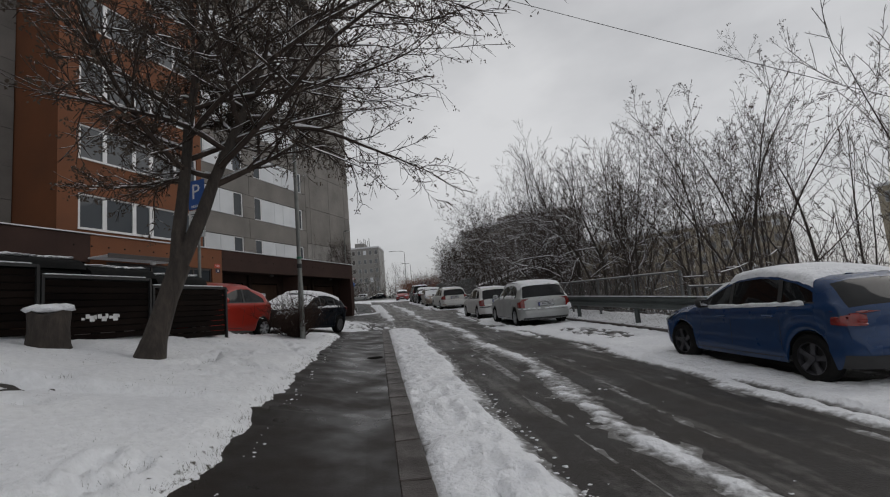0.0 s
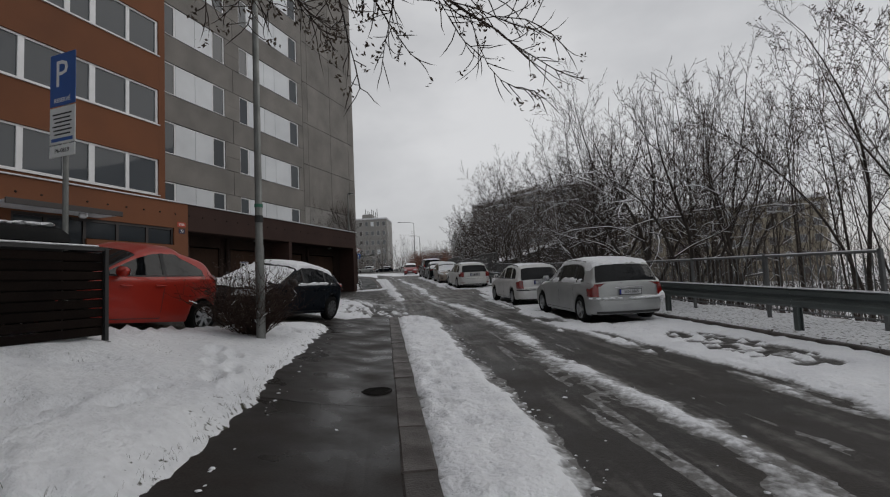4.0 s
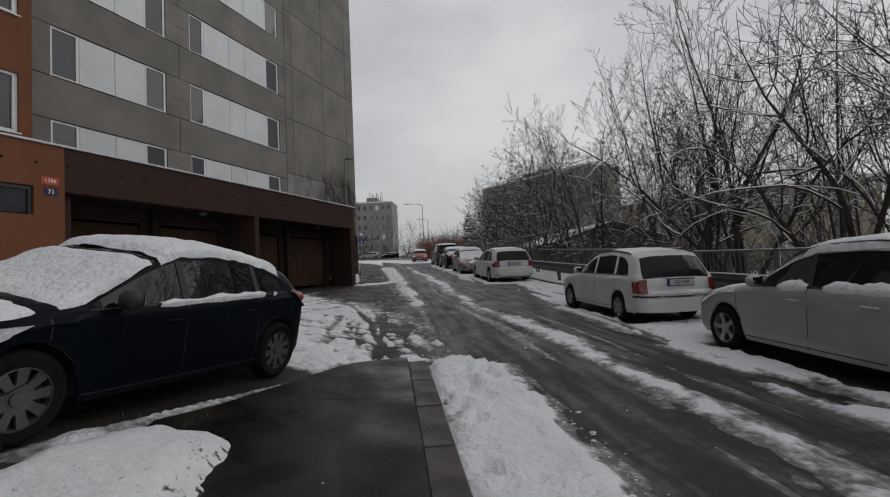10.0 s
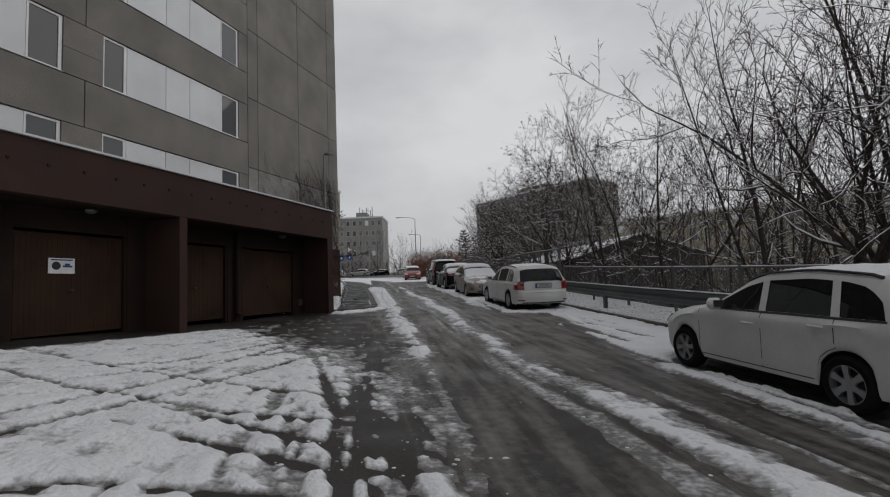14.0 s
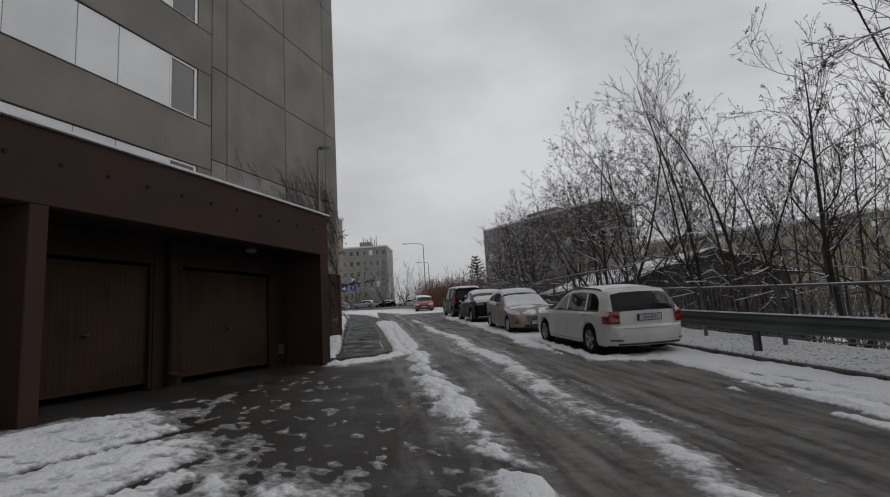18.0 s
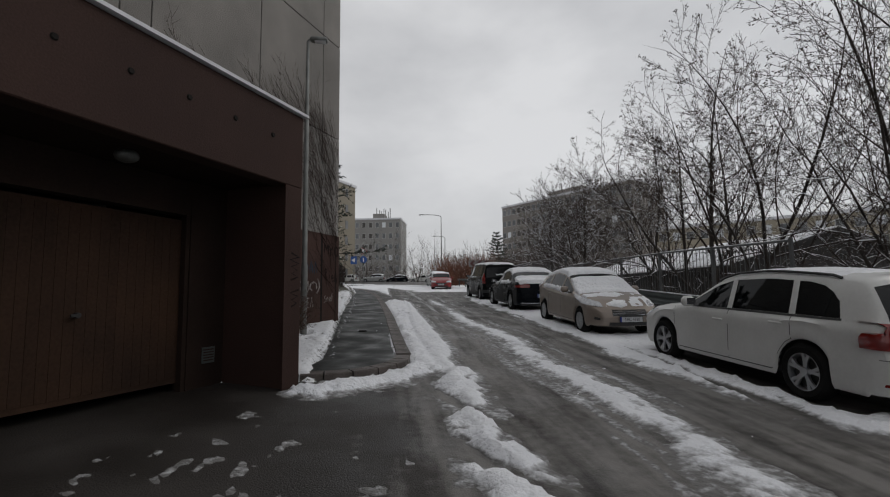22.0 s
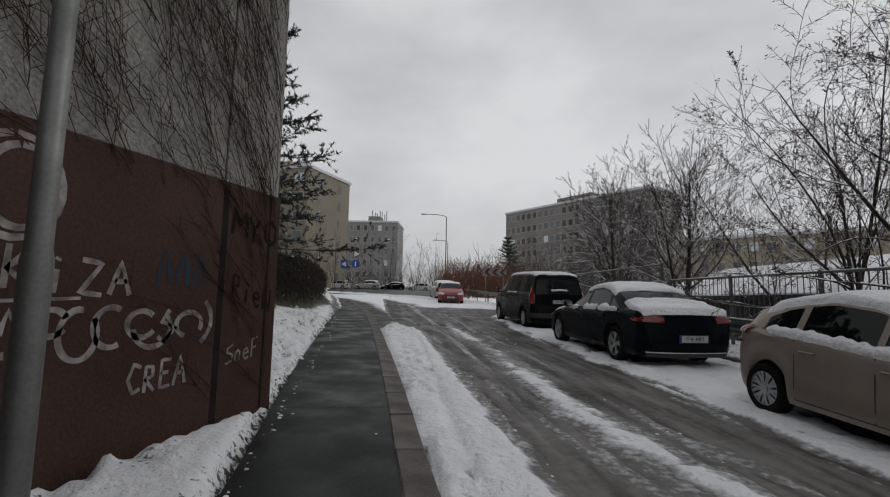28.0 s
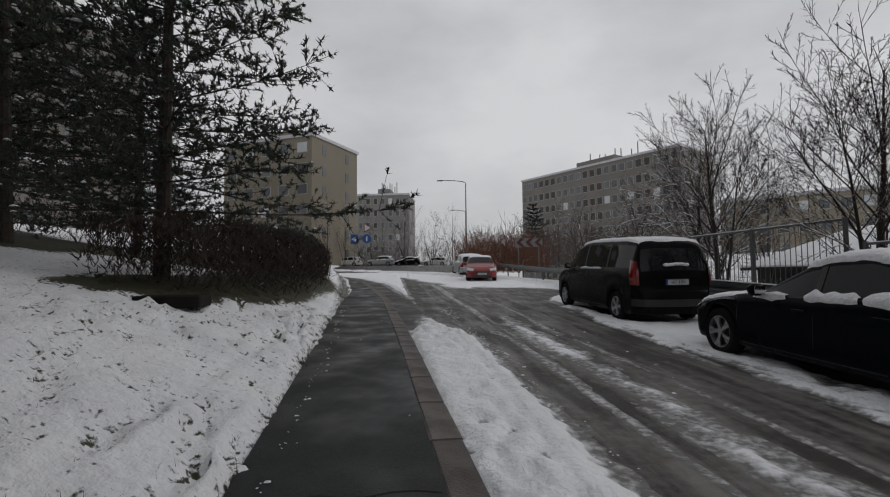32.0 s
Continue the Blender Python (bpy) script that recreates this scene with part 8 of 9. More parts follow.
# reserved parking sign
M["sign_blue"] = material("sign_blue", (0.02, 0.085, 0.30), (0.02, 0.075, 0.27), 3.0, 0.4)
M["sign_white"] = material("sign_white", (0.62, 0.63, 0.63), (0.55, 0.56, 0.56), 3.0, 0.45)
M["sign_red"] = material("sign_red", (0.22, 0.03, 0.025))
ps = thing("parking_sign", "blue reserved-parking sign with white plates on a grey post", "road sign")
x, y = to_xy(12.45, -3.95)
ps.matrix_world = pose(x, y, float(lawn_z(12.45, -3.95)) + 0.10, 0, 0, 27 - 28)
part("post", tube(bmesh.new(), [(0, 0, -0.45), (0, 0, 3.7)], 0.035, 12), M["steel"], ps, "", 50)
up_ = Matrix.Rotation(radians(90), 4, "X")
for nm, z0, z1, w_, mt in (("sign_panel", 2.98, 3.70, 0.25, "sign_blue"), ("text_panel", 2.46, 2.96, 0.25, "sign_white"), ("small_panel", 2.28, 2.44, 0.25, "sign_white")):
    pl = part(nm, box(-w_, w_, -0.052, -0.040, z0, z1, 0.004), M[mt], ps)
    if nm == "sign_panel":
        letters("P", 0.52, Matrix.Translation((-0.02, -0.0535, 3.40)) @ up_, M["ink_white"], pl)
        letters("RESERVÉ", 0.085, Matrix.Translation((0, -0.0535, 3.05)) @ up_, M["ink_white"], pl)
    elif nm == "text_panel":
        for k in range(6):
            part("text_line", box(-0.19 + 0.02 * (k % 3), 0.19 - 0.03 * (k % 2), -0.0545, -0.0525, 2.85 - k * 0.055, 2.87 - k * 0.055), M["ink_black"], pl)
        part("text_line", box(-0.21, 0.21, -0.0545, -0.0525, 2.49, 2.535), M["sign_blue"], pl)
    else:
        letters("P6-0819", 0.085, Matrix.Translation((0.0, -0.0535, 2.36)) @ up_, M["ink_black"], pl)

# screen of slats and the waste containers behind it
M["slat_brown"] = material("slat_brown", (0.011, 0.0075, 0.006), (0.007, 0.005, 0.0045), 3.0, 0.95, 0.2, 40.0, fine=0.2, vary=0.25, spec=0.08)
screen = thing("bin_screen", "dark brown slatted screen with a steel frame and scrawls", "screen")
def lz(x_, y_):
    a, b = to_so(x_, y_)
    return float(lawn_z(a, b))
XS = -8.45
for j, y0 in enumerate((7.35, 5.35, 3.35)):
    y1 = y0 + 1.97
    zf = lz(XS, y1)
    for k in range(9):
        part("slat", box(XS - 0.03, XS + 0.0, y0, y1, zf + 0.14 + k * 0.115, zf + 0.14 + k * 0.115 + 0.105, 0.012), M["slat_brown"], screen)
    part("top_rail", box(XS - 0.04, XS + 0.03, y0, y1, zf + 1.19, zf + 1.24), M["black"], screen)
    for yy in (y0, y1 - 0.04):
        part("post", box(XS - 0.02, XS + 0.045, yy, yy + 0.045, zf - 0.2, zf + 1.22), M["black"], screen)
    part("snow", box(XS - 0.04, XS + 0.03, y0 + 0.05, y1 - 0.1, zf + 1.24, zf + 1.262, 0.01), M["snow"], screen, "line of snow")
zf = lz(XS, 9.3)
for k in range(9):
    part("slat", box(XS - 1.5, XS - 0.05, 9.27, 9.30, zf + 0.14 + k * 0.115, zf + 0.14 + k * 0.115 + 0.105, 0.012), M["slat_brown"], screen)
part("top_rail", box(XS - 1.5, XS + 0.02, 9.25, 9.32, zf + 1.19, zf + 1.24), M["black"], screen)
part("foot_rail", box(XS - 1.5, XS + 0.1, 9.25, 9.31, zf + 0.0, zf + 0.06), M["black"], screen)
for k in range(10):
    y_ = 6.0 + 0.07 * k
    part("scrawl", box(XS + 0.002, XS + 0.006, y_, y_ + 0.05 + 0.02 * (k % 3), zf + 0.62 + 0.03 * math.sin(k * 2.2), zf + 0.66 + 0.06 * abs(math.sin(k * 1.3))), M["ink_white"], screen, "white paint scrawl")
M["bin_plastic"] = material("bin_plastic", (0.009, 0.0095, 0.0095), (0.014, 0.014, 0.014), 4.0, 0.8, fine=0.1, spec=0.12)
def container(yc, xc, lid_open=0):
    c = thing("waste_container", "black wheeled waste container with snow on its lid", "waste container", None, "waste containers behind the screen")
    c.matrix_world = pose(xc, yc, lz(xc, yc) + 0.03)
    bm = bmesh.new()
    add_box(bm, -0.45, 0.45, -0.62, 0.62, 0.16, 1.08, 0.04)
    for v in bm.verts:
        k = 0.86 + 0.14 * (v.co.z - 0.16) / 0.92
        v.co.x *= k
        v.co.y *= k
    part("tub", bm, M["bin_plastic"], c, "", 40)
    bm = bmesh.new()
    n = 8
    rows = [[bm.verts.new((0.48 * math.cos(t), yy, 1.09 + 0.24 * math.sin(t))) for t in np.linspace(0, math.pi, n)] for yy in (-0.66, 0.66)]
    for k in range(n - 1):
        bm.faces.new((rows[0][k], rows[0][k + 1], rows[1][k + 1], rows[1][k]))
    bm.faces.new(rows[0])
    bm.faces.new(rows[1][::-1])
    part("lid", bm, M["bin_plastic"], c, "", 40)
    bm = bmesh.new()
    for k in range(9):
        clump(bm, (0.0 + 0.05 * math.sin(k), -0.55 + k * 0.137, 1.33), (0.24, 0.12, 0.035), k + yc)
    part("snow", bm, M["snow"], c, "snow on the lid", 80)
    for sx in (-0.34, 0.34):
        for sy in (-0.5, 0.5):
            part("castor", tube(bmesh.new(), [(sx - 0.02, sy, 0.08), (sx + 0.02, sy, 0.08)], 0.08, 10), M["rubber"], c)
    for sy in (-0.66, 0.66):
        part("lifting_pin", tube(bmesh.new(), [(0, sy, 1.0), (0, sy * 1.12, 1.0)], 0.025, 8), M["steel"], c)
    return c


for yc, xc in ((8.45, -9.25), (7.05, -9.2), (5.65, -9.25), (4.25, -9.3), (2.85, -9.2)):
    container(yc, xc)
# stump
st = Wood(81)
stump = thing("tree_stump", "broad lumpy weathered tree stump capped with snow", "tree stump")
x, y = to_xy(8.05, -4.65)
stump.matrix_world = pose(x, y, float(lawn_z(8.05, -4.65)) - 0.06)
bm = bmesh.new()
rings = []
for z, r_ in ((0, 0.36), (0.12, 0.31), (0.35, 0.28), (0.52, 0.29), (0.62, 0.26)):
    rings.append([bm.verts.new(((r_ + 0.05 * noise.noise(Vector((math.cos(a) * 2, math.sin(a) * 2, z * 2)))) * math.cos(a), (r_ * 0.85 + 0.05 * noise.noise(Vector((math.sin(a) * 2, z, 3)))) * math.sin(a), z + (0.07 * math.sin(a * 2) if z > 0.5 else 0))) for a in np.linspace(0, math.tau, 18, endpoint=False)])
for a, b in zip(rings, rings[1:]):
    for k in range(18):
        bm.faces.new((a[k], a[(k + 1) % 18], b[(k + 1) % 18], b[k]))
bm.faces.new(rings[-1])
part("trunk", bm, M["bark"], stump, "", 50)
bm = bmesh.new()
for cx, cy, r_ in ((0.02, 0.0, 0.24), (0.14, 0.1, 0.16), (-0.12, -0.08, 0.17)):
    clump(bm, (cx, cy, 0.66), (r_, r_, 0.07), cx * 9 + 3)
part("snow", bm, M["snow"], stump, "cap of snow", 80)

# joints across the pavement
joints = tagged(new("pavement_joint"), "dark joints cut across the wet pavement", "joint", kind="structure")
for s_ in (1.2, 3.4, 5.9, 8.3, 10.75, 13.4, 16.1, 18.4, 40.4, 44.2, 47.1, 51.5, 56.0):
    w0, w1 = (walk_left_1(s_) if s_ < 20 else walk_left_2(s_)) + 0.12, float(kerb_line(s_)) - 0.03
    bm = bmesh.new()
    last = None
    for k in range(9):
        o_ = w0 + (w1 - w0) * k / 8
        sk = s_ + 0.03 * math.sin(k * 1.7 + s_)
        row = []
        for ds in (-0.005, 0.005):
            x, y = to_xy(sk + ds, o_)
            row.append(bm.verts.new((x, y, float(walk_z(sk, o_)) + 0.012 * (float(grain(sk * 0.7, o_ * 0.9, 4)) - 0.5) + 0.003)))
        if last:
            bm.faces.new((last[0], row[0], row[1], last[1]))
        last = row
    part("joint", bm, M["joint"], joints)

# covers let into the pavement
for s_, o_, r_, lb in ((11.40, 0.05, 0.19, "round cast-iron cover in the wet pavement"), (41.9, -0.45, 0.10, "small round cast-iron cover in the pavement")):
    cov = thing("manhole_cover", lb, "manhole cover")
    x, y = to_xy(s_, o_)
    cov.matrix_world = pose(x, y, float(rise(s_)) + 0.001, 0, 0, 27)
    bm = bmesh.new()
    bmesh.ops.create_cone(bm, cap_ends=True, segments=24, radius1=r_, radius2=r_ * 0.97, depth=0.02)
    part("disc", bm, M["joint"], cov)
    for k in range(-3, 4):
        w_ = math.sqrt(max(0.0, 1 - (k / 4) ** 2)) * r_ * 0.85
        part("rib", box(-w_, w_, k * r_ / 4 - r_ * 0.05, k * r_ / 4 + r_ * 0.05, 0.008, 0.016), M["joint"], cov)

# overhead cable
cable = thing("overhead_cable", "thin black overhead cable crossing the street", "cable")
pts = []
for t in np.linspace(-1.5, 3.2, 24):
    x = -1.4 + 11.0 * t
    pts.append((x, 22.3 - 0.02 * (x + 1.4), 15.65 - 0.582 * (x + 1.4) * 1.0 + 0.0))
pts = [(p[0], p[1], p[2] - 0.5 * math.sin(math.pi * (k / 23))) for k, p in enumerate(pts)]
part("wire", tube(bmesh.new(), pts, 0.014, 5), M["black"], cable)

# dry grass that pokes through the lawn's snow
M["grass"] = material("grass", (0.075, 0.070, 0.038), (0.040, 0.048, 0.024), 6.0, 0.9)
def tufts(name, label, spots, seed, blades=9, tall=0.09):
    r = random.Random(seed)
    vs, fs = [], []
    for s_, o_ in spots:
        x, y = to_xy(s_, o_)
        z = float(lawn_z(s_, o_)) + 0.03
        for _ in range(blades):
            px, py = x + r.gauss(0, 0.045), y + r.gauss(0, 0.045)
            a, ln = r.uniform(0, math.tau), tall * r.uniform(0.5, 1.3)
            dx, dy = math.cos(a) * ln * 0.9, math.sin(a) * ln * 0.9
            k = len(vs)
            vs += [(px - dy * 0.05, py + dx * 0.05, z - 0.03), (px + dy * 0.05, py - dx * 0.05, z - 0.03), (px + dx, py + dy, z + ln * 0.55)]
            fs.append((k, k + 1, k + 2))
    me = bpy.data.meshes.new(name)
    me.from_pydata(vs, [], fs)
    me.materials.append(M["grass"])
    return tagged(new(name, me), label, "grass", kind="stuff")


rr = random.Random(9)
spots = []
while len(spots) < 1500:
    s_, o_ = rr.uniform(-1, 19), rr.uniform(-7, -1.2)
    d_ = float(lawn_in(s_, o_))
    if d_ > 0.05 and (d_ < 0.35 or rr.random() < 0.28):
        spots.append((s_, o_))
while len(spots) < 2800:
    s_, o_ = rr.uniform(38, 62), rr.uniform(-8, -1.1)
    d_ = float(lawn_in(s_, o_))
    if d_ > 0.05 and (d_ < 0.3 or rr.random() < 0.22):
        spots.append((s_, o_))
tufts("dry_grass", "dry grass blades poking through the thin snow", spots, 4, 7, 0.036)

# slab before the hedge
slab = thing("stone_slab", "dark flat stone slab lying before the hedge", "slab")
x, y = to_xy(51.7, -3.55)
slab.matrix_world = pose(x, y, float(lawn_z(51.7, -3.55)), 0, 0, 30)
part("block", box(-0.46, 0.46, -0.28, 0.28, -0.05, 0.13, 0.02), M["joint"], slab)


# loose clods of snow along the edges
def clods(name, label, picks, seed, base, lo=0.006, hi=0.026):
    r = random.Random(seed)
    vs, fs = [], []
    for s_, o_ in picks:
        x, y = to_xy(s_, o_)
        z = float(base(s_, o_))
        q = lo + (hi - lo) * r.random() ** 2.5
        k = len(vs)
        n = 6
        a0 = r.uniform(0, 1)
        for ring, (rad, up) in enumerate(((1.0, -0.25), (0.85, 0.45))):
            for j in range(n):
                a = a0 + (j + 0.5 * ring) * math.tau / n
                e = q * rad * r.uniform(0.5, 1.4)
                vs.append((x + math.cos(a) * e * 1.2, y + math.sin(a) * e, z + q * up * 0.6 * r.uniform(0.5, 1.2)))
        vs.append((x + q * r.uniform(-0.3, 0.3), y, z + q * 0.45))
        for j in range(n):
            fs.append((k + j, k + (j + 1) % n, k + n + (j + 1) % n, k + n + j))
            fs.append((k + n + j, k + n + (j + 1) % n, k + 2 * n))
    me = bpy.data.meshes.new(name)
    me.from_pydata(vs, [], fs)
    me.materials.append(M["snow"])
    me.polygons.foreach_set("use_smooth", [True] * len(me.polygons))
    return tagged(new(name, me), label, "snow", kind="stuff")


rr = random.Random(19)
walk_top = lambda s_, o_: float(walk_z(s_, o_)) + 0.003
picks = []
for _ in range(70):
    s_ = rr.uniform(0.5, 16)
    picks.append((s_, float(kerb_line(s_)) - 1.25 + abs(rr.gauss(0, 0.07)) - 0.03))
for _ in range(130):
    s_ = rr.uniform(38.5, 58)
    picks.append((s_, float(kerb_line(s_)) - 1.16 + abs(rr.gauss(0, 0.07)) - 0.03))
for _ in range(14):
    s_ = rr.choice((rr.uniform(1, 19), rr.uniform(39, 56)))
    picks.append((s_, float(kerb_line(s_)) + rr.uniform(-1.0, 0.2)))
for _ in range(150):
    s_ = rr.uniform(38.9, 41.4)
    picks.append((s_, float(kerb_line(s_)) + rr.gauss(-0.02, 0.012)))
clods("snow_clod", "crumbs of snow strewn along the pavement edge", picks, 20, walk_top, 0.006, 0.022)
picks = []
for _ in range(420):
    s_ = rr.uniform(0.5, 19.5)
    picks.append((s_, float(np.interp(s_, [0, 6, 12, 19], [1.34, 1.40, 1.56, 1.76])) + rr.gauss(0.06, 0.08)))
for _ in range(420):
    s_ = rr.uniform(38, 58)
    picks.append((s_, 1.24 + rr.gauss(0.02, 0.10)))
for _ in range(160):
    s_ = rr.uniform(2, 54)
    picks.append((s_, 2.8 + rr.gauss(0, 0.42)))
for _ in range(260):
    s_ = rr.uniform(20, 30)
    picks.append((s_, float(np.interp(s_, [20, 24, 30], [0.8, 0.0, -2.2])) + rr.gauss(0, 0.5)))
clods("snow_clod", "loose clods of snow thrown onto the wet asphalt", picks, 21, lambda s_, o_: float(street(s_, o_)) + 0.004)
# ---- graffiti and dead ivy on the end wall ----
XW = XG + 0.034


def stroke(pts, width, name, mat, parent_, x=XW, label=""):
    """A painted line on the wall, given as (y, z)."""
    bm = bmesh.new()
    rows = []
    n = len(pts)
    for i, (y, z) in enumerate(pts):
        dy, dz = pts[min(i + 1, n - 1)][0] - pts[max(i - 1, 0)][0], pts[min(i + 1, n - 1)][1] - pts[max(i - 1, 0)][1]
        d = math.hypot(dy, dz) or 1
        w = width * (0.92 + 0.10 * math.sin(i * 0.9)) / 2
        rows.append((bm.verts.new((x, y - dz / d * w, z + dy / d * w)), bm.verts.new((x, y + dz / d * w, z - dy / d * w))))
    for a, b in zip(rows, rows[1:]):
        bm.faces.new((a[0], b[0], b[1], a[1]))
    return part(name, bm, mat, parent_, label)


def loop(cy, cz, ry, rz, a0=0.0, a1=360.0, n=22):
    return [(cy + ry * math.cos(radians(a)), cz + rz * math.sin(radians(a))) for a in np.linspace(a0, a1, n)]


M["spray_white"] = material("spray_white", (0.36, 0.34, 0.33), (0.13, 0.105, 0.10), 9.0, 0.95, spec=0.05)
M["spray_dark"] = material("spray_dark", (0.013, 0.012, 0.013), (0.030, 0.020, 0.0175), 5.0, 0.95, spec=0.05)
M["spray_blue"] = material("spray_blue", (0.03, 0.06, 0.09), (0.045, 0.03, 0.03), 5.0, 0.95, spec=0.05)
graf = block
for k in range(2):
    stroke(loop(36.40 + 0.03 * k, 4.04, 0.30 - 0.08 * k, 0.36 - 0.07 * k, 100, 455), 0.055, "graffiti", M["spray_white"], graf, XW + 0.002 * k, "white sprayed ring")
GLYPHS = {"S": [[(0.9, 0.95), (0.2, 0.8), (0.15, 0.58), (0.85, 0.42), (0.75, 0.12), (0.0, 0.0)]], "H": [[(0.1, 0.0), (0.2, 1.0)], [(0.8, 0.0), (0.9, 1.0)], [(0.1, 0.48), (0.9, 0.55)]], "A": [[(0.0, 0.0), (0.45, 1.0), (0.9, 0.0)], [(0.2, 0.4), (0.75, 0.42)]],
          "K": [[(0.1, 0.0), (0.15, 1.0)], [(0.85, 1.0), (0.15, 0.45), (0.9, 0.0)]], "i": [[(0.4, 0.0), (0.45, 0.6)], [(0.45, 0.82), (0.5, 0.9)]], "Z": [[(0.1, 0.95), (0.9, 0.9), (0.1, 0.05), (0.95, 0.0)]], "C": [[(0.9, 0.85), (0.4, 1.0), (0.05, 0.5), (0.4, 0.02), (0.9, 0.15)]],
          "R": [[(0.1, 0.0), (0.15, 1.0), (0.7, 0.95), (0.75, 0.6), (0.15, 0.5), (0.9, 0.0)]], "E": [[(0.85, 0.95), (0.15, 0.95), (0.1, 0.0), (0.85, 0.02)], [(0.1, 0.5), (0.7, 0.5)]], "n": [[(0.1, 0.0), (0.15, 0.6), (0.15, 0.45), (0.5, 0.62), (0.75, 0.45), (0.75, 0.0)]],
          "e": [[(0.1, 0.32), (0.8, 0.36), (0.6, 0.62), (0.2, 0.55), (0.1, 0.25), (0.4, 0.0), (0.85, 0.1)]], "F": [[(0.1, 0.0), (0.15, 1.0), (0.9, 1.05)], [(0.12, 0.5), (0.75, 0.55)]], "M": [[(0.0, 0.0), (0.1, 1.0), (0.5, 0.4), (0.9, 1.0), (1.0, 0.0)]], "Y": [[(0.0, 1.0), (0.45, 0.5), (0.9, 1.0)], [(0.45, 0.5), (0.35, -0.1)]],
          "O": [[(0.5, 1.0), (0.1, 0.75), (0.1, 0.25), (0.5, 0.0), (0.9, 0.25), (0.9, 0.75), (0.5, 1.0)]], "N": [[(0.05, 0.0), (0.1, 1.0), (0.8, 0.0), (0.9, 1.0)]]}


def scrawl(txt, y, z, high, wide, line, mat, x=XW, climb=0.0):
    """Sprayed letters drawn by hand, from (y, z) at the lower start."""
    r_ = random.Random(txt)
    for n_, ch in enumerate(txt):
        dy_, dz_ = n_ * wide * 1.16, n_ * wide * climb + r_.uniform(-0.04, 0.04) * high
        sc = r_.uniform(0.9, 1.12)
        for poly in GLYPHS[ch]:
            fine_ = []
            for (ya, za), (yb, zb_) in zip(poly, poly[1:]):
                fine_ += [(ya + (yb - ya) * q / 4, za + (zb_ - za) * q / 4) for q in range(4)]
            fine_.append(poly[-1])
            pts_ = [(y + dy_ + a_ * wide * sc, z + dz_ + b_ * high * sc + a_ * wide * climb) for a_, b_ in fine_]
            stroke(pts_, line, "graffiti", mat, block, x)


scrawl("SHAKiZA", 35.62, 3.34, 0.30, 0.215, 0.045, M["spray_white"], XW, -0.02)
stroke([(35.85, 3.26), (36.3, 3.25), (36.9, 3.28)], 0.025, "graffiti", M["spray_white"], graf)
for pts in (loop(36.05, 3.02, 0.28, 0.22, 60, 300), loop(36.28, 3.03, 0.13, 0.12), [(36.45, 2.95), (36.5, 3.15), (36.58, 2.95), (36.66, 3.15)], loop(36.80, 3.04, 0.12, 0.12, 20, 330), loop(37.02, 2.92, 0.16, 0.24, 80, 400), loop(37.30, 2.98, 0.16, 0.2, 60, 300),
            loop(37.60, 3.0, 0.15, 0.14, 40, 330), loop(37.72, 2.95, 0.2, 0.2, 180, 400), [(37.9, 3.15), (37.82, 3.02), (37.98, 2.95), (37.85, 2.8), (37.78, 2.86)], loop(38.15, 2.98, 0.16, 0.14, -30, 250), loop(38.18, 3.02, 0.26, 0.3, -60, 50), [(35.95, 2.78), (36.2, 2.76), (36.5, 2.78)], [(35.6, 3.45), (35.75, 3.47)], [(35.55, 3.15), (35.75, 3.17)]):
    stroke([(35.9 + (a_ - 35.9) * 0.90, 3.05 + (b_ - 2.98) * 0.8) for a_, b_ in pts], 0.052, "graffiti", M["spray_white"], graf)
scrawl("CREA", 37.34, 2.48, 0.24, 0.130, 0.034, M["spray_white"], XW, 0.05)
scrawl("SneF", 38.42, 2.62, 0.19, 0.105, 0.022, M["spray_white"], XW, 0.12)
scrawl("MYO", 38.40, 3.98, 0.27, 0.21, 0.05, M["spray_dark"], XW, -0.1)
scrawl("RieN", 38.44, 3.32, 0.26, 0.14, 0.035, M["spray_dark"], XW, -0.3)
for y_ in (37.55, 37.75, 37.95):
    stroke([(y_, 3.40), (y_ + 0.02, 3.55), (y_ + 0.07, 3.72), (y_ + 0.11, 3.60), (y_ + 0.12, 3.42)], 0.05, "graffiti", M["spray_blue"], graf, XW - 0.001)
for y_, w_ in ((38.29, 0.08), (38.98, 0.035), (35.74, 0.02)):
    part("wall_joint", box(XG + 0.03, XG + 0.0325, y_ - w_ / 2, y_ + w_ / 2, 1.7, 4.5), M["joint"], block)
# dark scrawl on the end pier
zig = [(32.41 + (0.075 if k % 2 else -0.075) + 0.02 * math.sin(k * 2.3), 3.38 - k * 0.046 - (0.08 if k > 8 else 0)) for k in range(15)]
stroke(zig[:9], 0.030, "graffiti", M["spray_dark"], block, XB + 0.002)
stroke(zig[9:], 0.030, "graffiti", M["spray_dark"], block, XB + 0.002)

